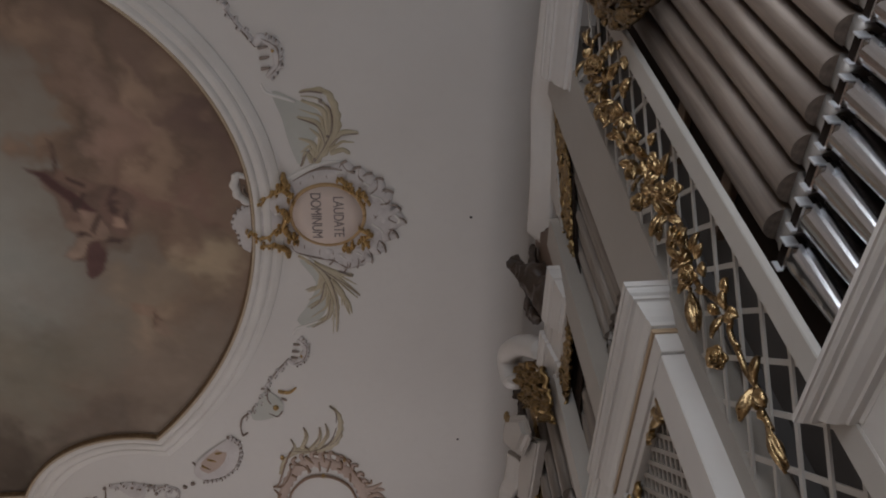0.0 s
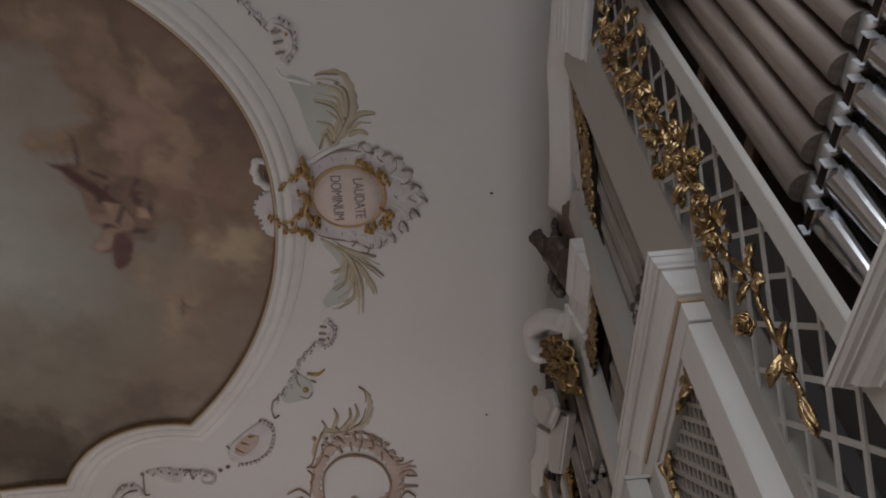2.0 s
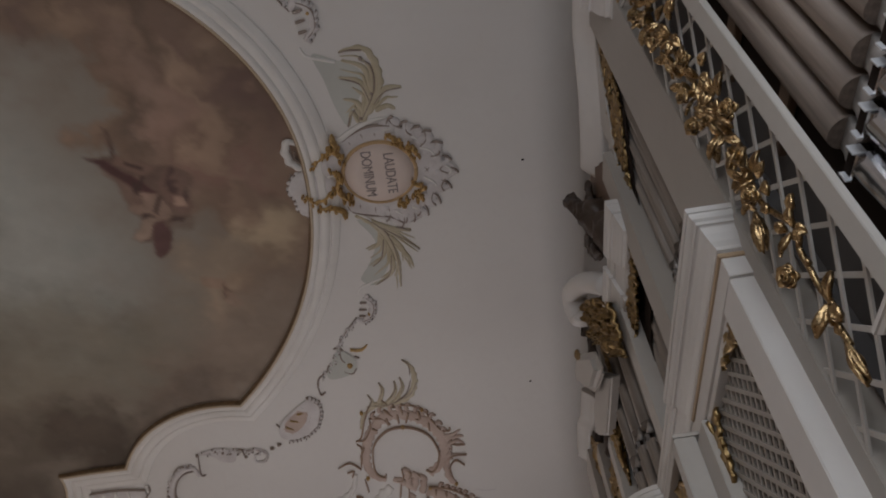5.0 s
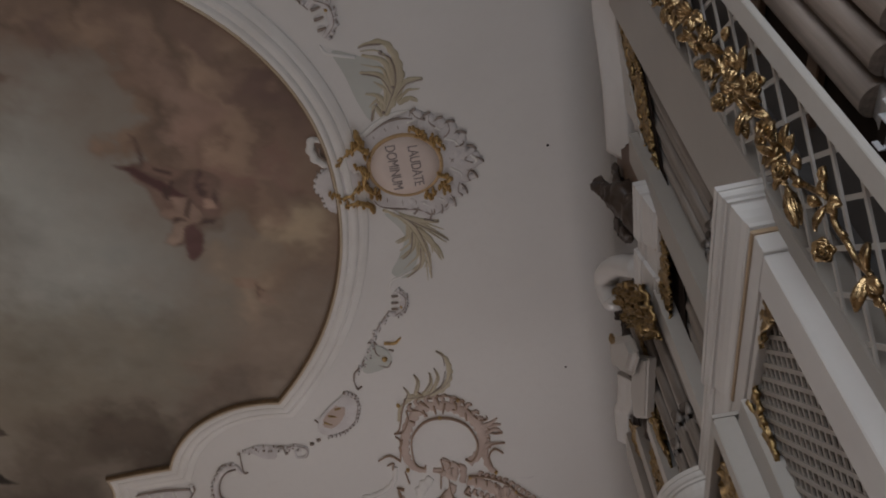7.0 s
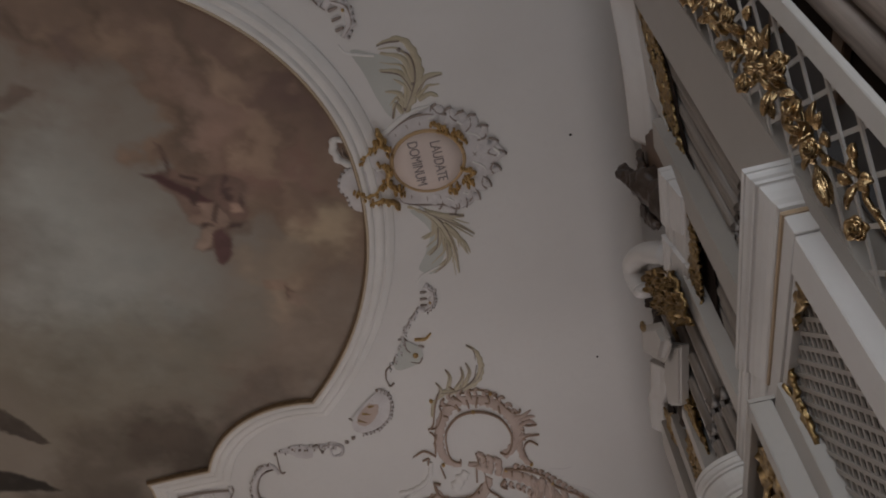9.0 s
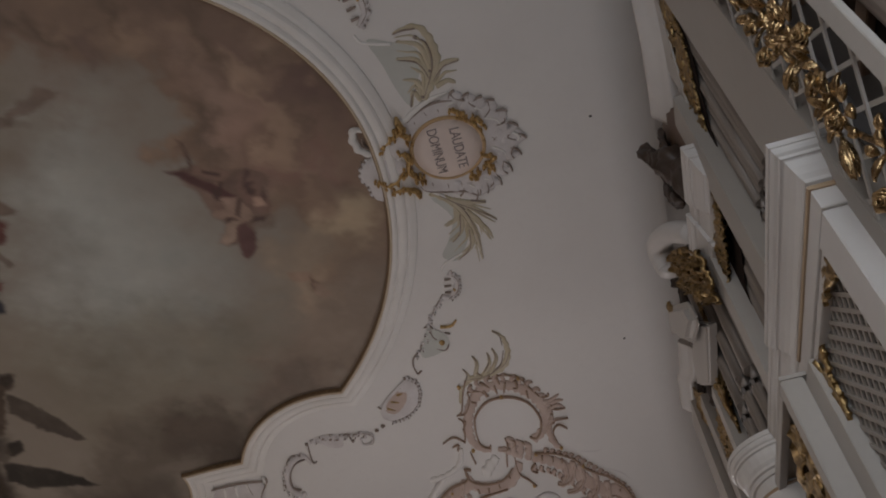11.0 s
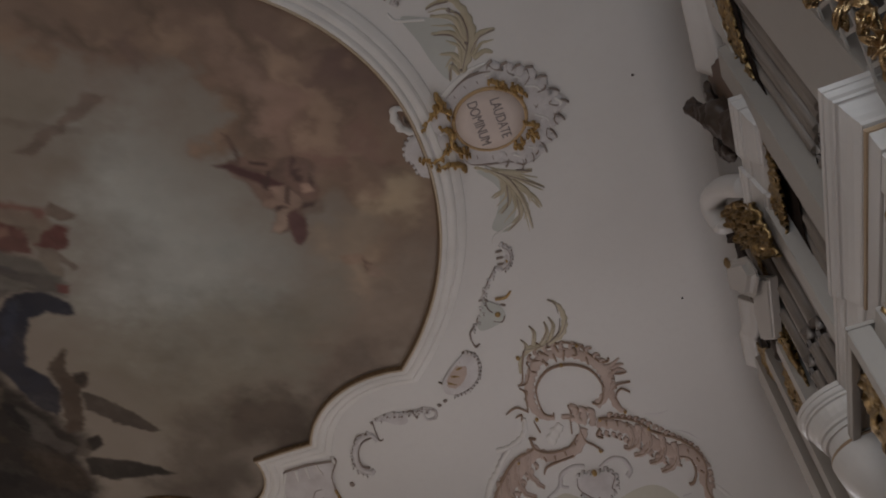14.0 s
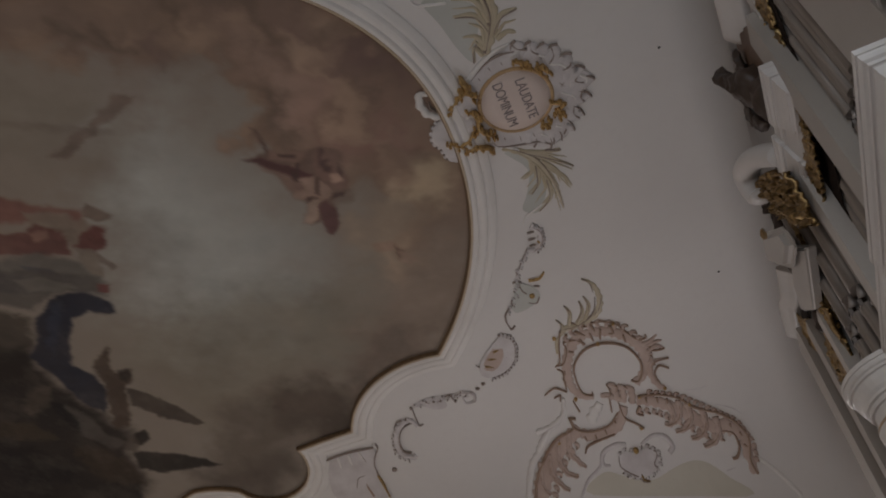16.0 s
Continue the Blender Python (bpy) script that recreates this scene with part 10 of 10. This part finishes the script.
stroke(rocaille, "tip", PINKDARK, 0.032, 0.070, (0.50, 1.00), (-3.49, 15.79), (-3.48, 15.83), (-3.50, 15.83))
stroke(rocaille, "frill", PINK, 0.090, 0.060, (1.00, 0.35), (-3.63, 15.82), (-3.55, 15.84), (-3.55, 15.90))
stroke(rocaille, "tip", PINKDARK, 0.032, 0.070, (0.50, 1.00), (-3.58, 15.87), (-3.56, 15.90), (-3.58, 15.91))
stroke(rocaille, "frill", PINK, 0.090, 0.060, (1.00, 0.35), (-3.72, 15.93), (-3.64, 15.95), (-3.63, 16.01))
stroke(rocaille, "tip", PINKDARK, 0.032, 0.070, (0.50, 1.00), (-3.67, 15.97), (-3.65, 16.01), (-3.67, 16.02))
stroke(rocaille, "frill", PINK, 0.090, 0.060, (1.00, 0.35), (-3.80, 16.04), (-3.73, 16.05), (-3.72, 16.11))
stroke(rocaille, "tip", PINKDARK, 0.032, 0.070, (0.50, 1.00), (-3.76, 16.08), (-3.74, 16.11), (-3.76, 16.12))
stroke(rocaille, "frill", PINK, 0.090, 0.060, (1.00, 0.35), (-3.89, 16.14), (-3.81, 16.15), (-3.80, 16.20))
stroke(rocaille, "tip", PINKDARK, 0.032, 0.070, (0.50, 1.00), (-3.84, 16.18), (-3.82, 16.21), (-3.84, 16.22))
stroke(rocaille, "frill", GREYSTUCCO, 0.070, 0.060, (1.00, 0.35), (-2.17, 15.85), (-2.19, 15.82), (-2.16, 15.79))
stroke(rocaille, "tip", SHADE, 0.025, 0.070, (0.50, 1.00), (-2.15, 15.81), (-2.15, 15.79), (-2.14, 15.80))
stroke(rocaille, "frill", GREYSTUCCO, 0.070, 0.060, (1.00, 0.35), (-2.05, 15.81), (-2.06, 15.78), (-2.02, 15.75))
stroke(rocaille, "tip", SHADE, 0.025, 0.070, (0.50, 1.00), (-2.02, 15.78), (-2.01, 15.76), (-2.01, 15.76))
stroke(rocaille, "frill", GREYSTUCCO, 0.070, 0.060, (1.00, 0.35), (-1.94, 15.85), (-1.92, 15.81), (-1.88, 15.81))
stroke(rocaille, "tip", SHADE, 0.025, 0.070, (0.50, 1.00), (-1.90, 15.83), (-1.87, 15.81), (-1.87, 15.82))
stroke(rocaille, "frill", GREYSTUCCO, 0.070, 0.060, (1.00, 0.35), (-1.84, 15.88), (-1.85, 15.85), (-1.81, 15.82))
stroke(rocaille, "tip", SHADE, 0.025, 0.070, (0.50, 1.00), (-1.81, 15.85), (-1.80, 15.83), (-1.80, 15.83))
stroke(rocaille, "frill", GREYSTUCCO, 0.070, 0.060, (1.00, 0.35), (-1.72, 15.87), (-1.73, 15.84), (-1.70, 15.81))
stroke(rocaille, "tip", SHADE, 0.025, 0.070, (0.50, 1.00), (-1.70, 15.84), (-1.68, 15.81), (-1.68, 15.82))
stroke(rocaille, "frill", GREYSTUCCO, 0.070, 0.060, (1.00, 0.35), (-1.59, 15.86), (-1.58, 15.82), (-1.54, 15.81))
stroke(rocaille, "tip", SHADE, 0.025, 0.070, (0.50, 1.00), (-1.55, 15.84), (-1.53, 15.82), (-1.53, 15.83))
stroke(rocaille, "frill", GREYSTUCCO, 0.070, 0.060, (1.00, 0.35), (-1.51, 15.92), (-1.48, 15.89), (-1.44, 15.89))
stroke(rocaille, "tip", SHADE, 0.025, 0.070, (0.50, 1.00), (-1.46, 15.91), (-1.44, 15.90), (-1.44, 15.91))
stroke(rocaille, "frill", GREYSTUCCO, 0.070, 0.060, (1.00, 0.35), (-1.43, 15.99), (-1.39, 15.98), (-1.36, 16.01))
stroke(rocaille, "tip", SHADE, 0.025, 0.070, (0.50, 1.00), (-1.39, 16.01), (-1.37, 16.02), (-1.38, 16.02))
stroke(rocaille, "frill", GREYSTUCCO, 0.070, 0.060, (1.00, 0.35), (-1.46, 16.08), (-1.41, 16.07), (-1.39, 16.10))
stroke(rocaille, "tip", SHADE, 0.025, 0.070, (0.50, 1.00), (-1.42, 16.10), (-1.40, 16.11), (-1.41, 16.11))
stroke(rocaille, "frill", GREYSTUCCO, 0.070, 0.060, (1.00, 0.35), (-1.49, 16.16), (-1.44, 16.16), (-1.42, 16.18))
stroke(rocaille, "tip", SHADE, 0.025, 0.070, (0.50, 1.00), (-1.45, 16.18), (-1.43, 16.19), (-1.44, 16.19))
stroke(rocaille, "frill", GREYSTUCCO, 0.070, 0.060, (1.00, 0.35), (-1.57, 16.22), (-1.54, 16.24), (-1.56, 16.26))
stroke(rocaille, "tip", SHADE, 0.025, 0.070, (0.50, 1.00), (-1.58, 16.25), (-1.58, 16.26), (-1.58, 16.26))
stroke(rocaille, "frill", GREYSTUCCO, 0.070, 0.060, (1.00, 0.35), (-1.68, 16.26), (-1.65, 16.28), (-1.67, 16.30))
stroke(rocaille, "tip", SHADE, 0.025, 0.070, (0.50, 1.00), (-1.68, 16.29), (-1.68, 16.31), (-1.69, 16.30))
stroke(rocaille, "frill", GREYSTUCCO, 0.070, 0.060, (1.00, 0.35), (-1.80, 16.28), (-1.80, 16.30), (-1.84, 16.31))
stroke(rocaille, "tip", SHADE, 0.025, 0.070, (0.50, 1.00), (-1.83, 16.29), (-1.85, 16.31), (-1.86, 16.30))
stroke(rocaille, "frill", GREYSTUCCO, 0.070, 0.060, (1.00, 0.35), (-1.91, 16.25), (-1.91, 16.28), (-1.96, 16.29))
stroke(rocaille, "tip", SHADE, 0.025, 0.070, (0.50, 1.00), (-1.94, 16.27), (-1.96, 16.29), (-1.97, 16.28))
stroke(rocaille, "frill", GREYSTUCCO, 0.070, 0.060, (1.00, 0.35), (-2.02, 16.23), (-2.02, 16.26), (-2.07, 16.27))
stroke(rocaille, "tip", SHADE, 0.025, 0.070, (0.50, 1.00), (-2.05, 16.25), (-2.08, 16.26), (-2.08, 16.26))
stroke(rocaille, "frill", GREYSTUCCO, 0.070, 0.060, (1.00, 0.35), (-2.13, 16.20), (-2.16, 16.22), (-2.20, 16.22))
stroke(rocaille, "tip", SHADE, 0.025, 0.070, (0.50, 1.00), (-2.18, 16.20), (-2.20, 16.21), (-2.20, 16.20))
stroke(rocaille, "frill", GREYSTUCCO, 0.070, 0.060, (1.00, 0.35), (-2.20, 16.14), (-2.23, 16.16), (-2.27, 16.15))
stroke(rocaille, "tip", SHADE, 0.025, 0.070, (0.50, 1.00), (-2.24, 16.14), (-2.27, 16.14), (-2.27, 16.14))
stroke(rocaille, "end_curl", PINKDARK, 0.045, 0.075, (0.60, 1.00), (-0.03, 15.96), (0.17, 16.04), (0.20, 16.24), (0.09, 16.37), (-0.02, 16.38))
stroke(rocaille, "slot", PINKDARK, 0.045, 0.075, (1.00, 0.60), (-1.21, 14.92), (-1.23, 15.04))
stroke(rocaille, "slot", PINKDARK, 0.045, 0.075, (1.00, 0.60), (-1.00, 14.99), (-1.02, 15.11))
stroke(rocaille, "slot", PINKDARK, 0.045, 0.075, (1.00, 0.60), (-0.82, 15.08), (-0.85, 15.23))
stroke(rocaille, "slot", PINKDARK, 0.045, 0.075, (1.00, 0.60), (0.18, 15.88), (0.18, 15.95))
stroke(rocaille, "slot", PINKDARK, 0.045, 0.075, (1.00, 0.60), (0.30, 16.05), (0.33, 16.12))
stroke(rocaille, "slot", PINKDARK, 0.045, 0.075, (1.00, 0.60), (0.29, 16.24), (0.35, 16.29))
stroke(rocaille, "slot", PINKDARK, 0.045, 0.075, (1.00, 0.60), (-1.39, 15.06), (-1.50, 15.18), (-1.39, 15.27))
stroke(rocaille, "left_band", PINK, 0.260, 0.050, (0.60, 0.80), (-1.69, 14.96), (-1.98, 15.30), (-2.45, 15.37), (-2.78, 15.24))
stroke(rocaille, "left_curl", PINKDARK, 0.050, 0.085, (0.50, 1.00), (-1.88, 15.05), (-2.15, 15.25), (-2.56, 15.25), (-2.84, 15.09), (-2.86, 14.86), (-2.75, 14.89))
stroke(rocaille, "slot", PINKDARK, 0.045, 0.080, (1.00, 0.60), (-2.73, 15.29), (-2.72, 15.41))
stroke(rocaille, "slot", PINKDARK, 0.045, 0.080, (1.00, 0.60), (-2.50, 15.33), (-2.52, 15.44))
stroke(rocaille, "slot", PINKDARK, 0.045, 0.080, (1.00, 0.60), (-2.27, 15.30), (-2.26, 15.40))
stroke(rocaille, "slot", PINKDARK, 0.045, 0.080, (1.00, 0.60), (-2.02, 15.17), (-1.99, 15.24))
stroke(rocaille, "slot", PINKDARK, 0.045, 0.080, (1.00, 0.60), (-2.11, 15.44), (-2.70, 15.50), (-2.86, 15.63))
stroke(rocaille, "left_arm", PINK, 0.400, 0.050, (0.60, 0.70), (-2.75, 15.12), (-3.19, 15.30), (-3.65, 15.59), (-4.01, 15.93), (-4.26, 16.21))
stroke(rocaille, "rib", PINK, 0.120, 0.075, (1.00, 0.60), (-3.00, 15.11), (-3.15, 15.49), (-3.07, 15.74), (-2.96, 15.87))
stroke(rocaille, "rib_line", PINKDARK, 0.028, 0.085, (0.70, 1.00), (-3.00, 15.11), (-3.15, 15.49), (-3.07, 15.74), (-2.96, 15.87))
stroke(rocaille, "rib", PINK, 0.120, 0.075, (1.00, 0.60), (-3.30, 15.20), (-3.45, 15.58), (-3.40, 15.87), (-3.19, 15.98))
stroke(rocaille, "rib_line", PINKDARK, 0.028, 0.085, (0.70, 1.00), (-3.30, 15.20), (-3.45, 15.58), (-3.40, 15.87), (-3.19, 15.98))
stroke(rocaille, "rib", PINK, 0.120, 0.075, (1.00, 0.60), (-3.60, 15.42), (-3.71, 15.79), (-3.63, 16.02), (-3.49, 16.16))
stroke(rocaille, "rib_line", PINKDARK, 0.028, 0.085, (0.70, 1.00), (-3.60, 15.42), (-3.71, 15.79), (-3.63, 16.02), (-3.49, 16.16))
stroke(rocaille, "rib", PINK, 0.120, 0.075, (1.00, 0.60), (-3.85, 15.53), (-4.01, 15.93), (-3.93, 16.14))
stroke(rocaille, "rib_line", PINKDARK, 0.028, 0.085, (0.70, 1.00), (-3.85, 15.53), (-4.01, 15.93), (-3.93, 16.14))
stroke(rocaille, "arm_edge", PINKDARK, 0.060, 0.085, (0.60, 1.00), (-2.88, 14.82), (-2.89, 15.08), (-3.33, 15.19), (-3.76, 15.50), (-4.11, 15.85), (-4.26, 16.12))
field(rocaille, "crest_shell", GREYSTUCCO, 0.050, (-2.25, 15.87), (-2.04, 15.82), (-1.85, 15.89), (-1.59, 15.87), (-1.44, 15.99), (-1.51, 16.18), (-1.75, 16.28), (-1.95, 16.30), (-2.11, 16.20), (-2.25, 16.06))
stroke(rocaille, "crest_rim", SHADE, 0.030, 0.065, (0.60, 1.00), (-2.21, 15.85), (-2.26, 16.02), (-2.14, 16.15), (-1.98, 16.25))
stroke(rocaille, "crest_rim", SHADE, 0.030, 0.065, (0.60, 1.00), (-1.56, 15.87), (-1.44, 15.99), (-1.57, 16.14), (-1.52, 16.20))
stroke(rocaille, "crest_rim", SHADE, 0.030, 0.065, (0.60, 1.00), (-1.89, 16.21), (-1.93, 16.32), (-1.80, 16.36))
knob(rocaille, "gilt_bead", GILT, (-1.83, 15.85), 0.060, 0.100)
stroke(rocaille, "gilt_leaf", OLDGOLD, 0.050, 0.070, (1.00, 0.50), (-1.90, 16.23), (-1.89, 16.31), (-1.78, 16.36))
stroke(rocaille, "grey_scroll", GREYSTUCCO, 0.090, 0.045, (0.50, 1.00), (-2.46, 15.97), (-2.59, 15.91), (-2.51, 15.73), (-2.21, 15.65), (-1.98, 15.70))
stroke(rocaille, "grey_scroll", GREYSTUCCO, 0.090, 0.045, (0.50, 1.00), (-1.68, 15.78), (-1.39, 15.69), (-1.15, 15.77), (-1.08, 15.96), (-1.19, 16.05))
stroke(rocaille, "lunette_edge", GREYSTUCCO, 0.040, 0.030, (1.00, 1.00), (-2.52, 15.72), (-2.69, 15.94), (-3.02, 16.08), (-3.31, 16.30))

for place in ((1.20, 7.56), (1.02, 12.69)):
    hole = thing("cable_hole", "small dark hole in the white vault", "hole")
    knob(hole, "plug", SHADEDINSIDE, place, 0.022, 0.008)
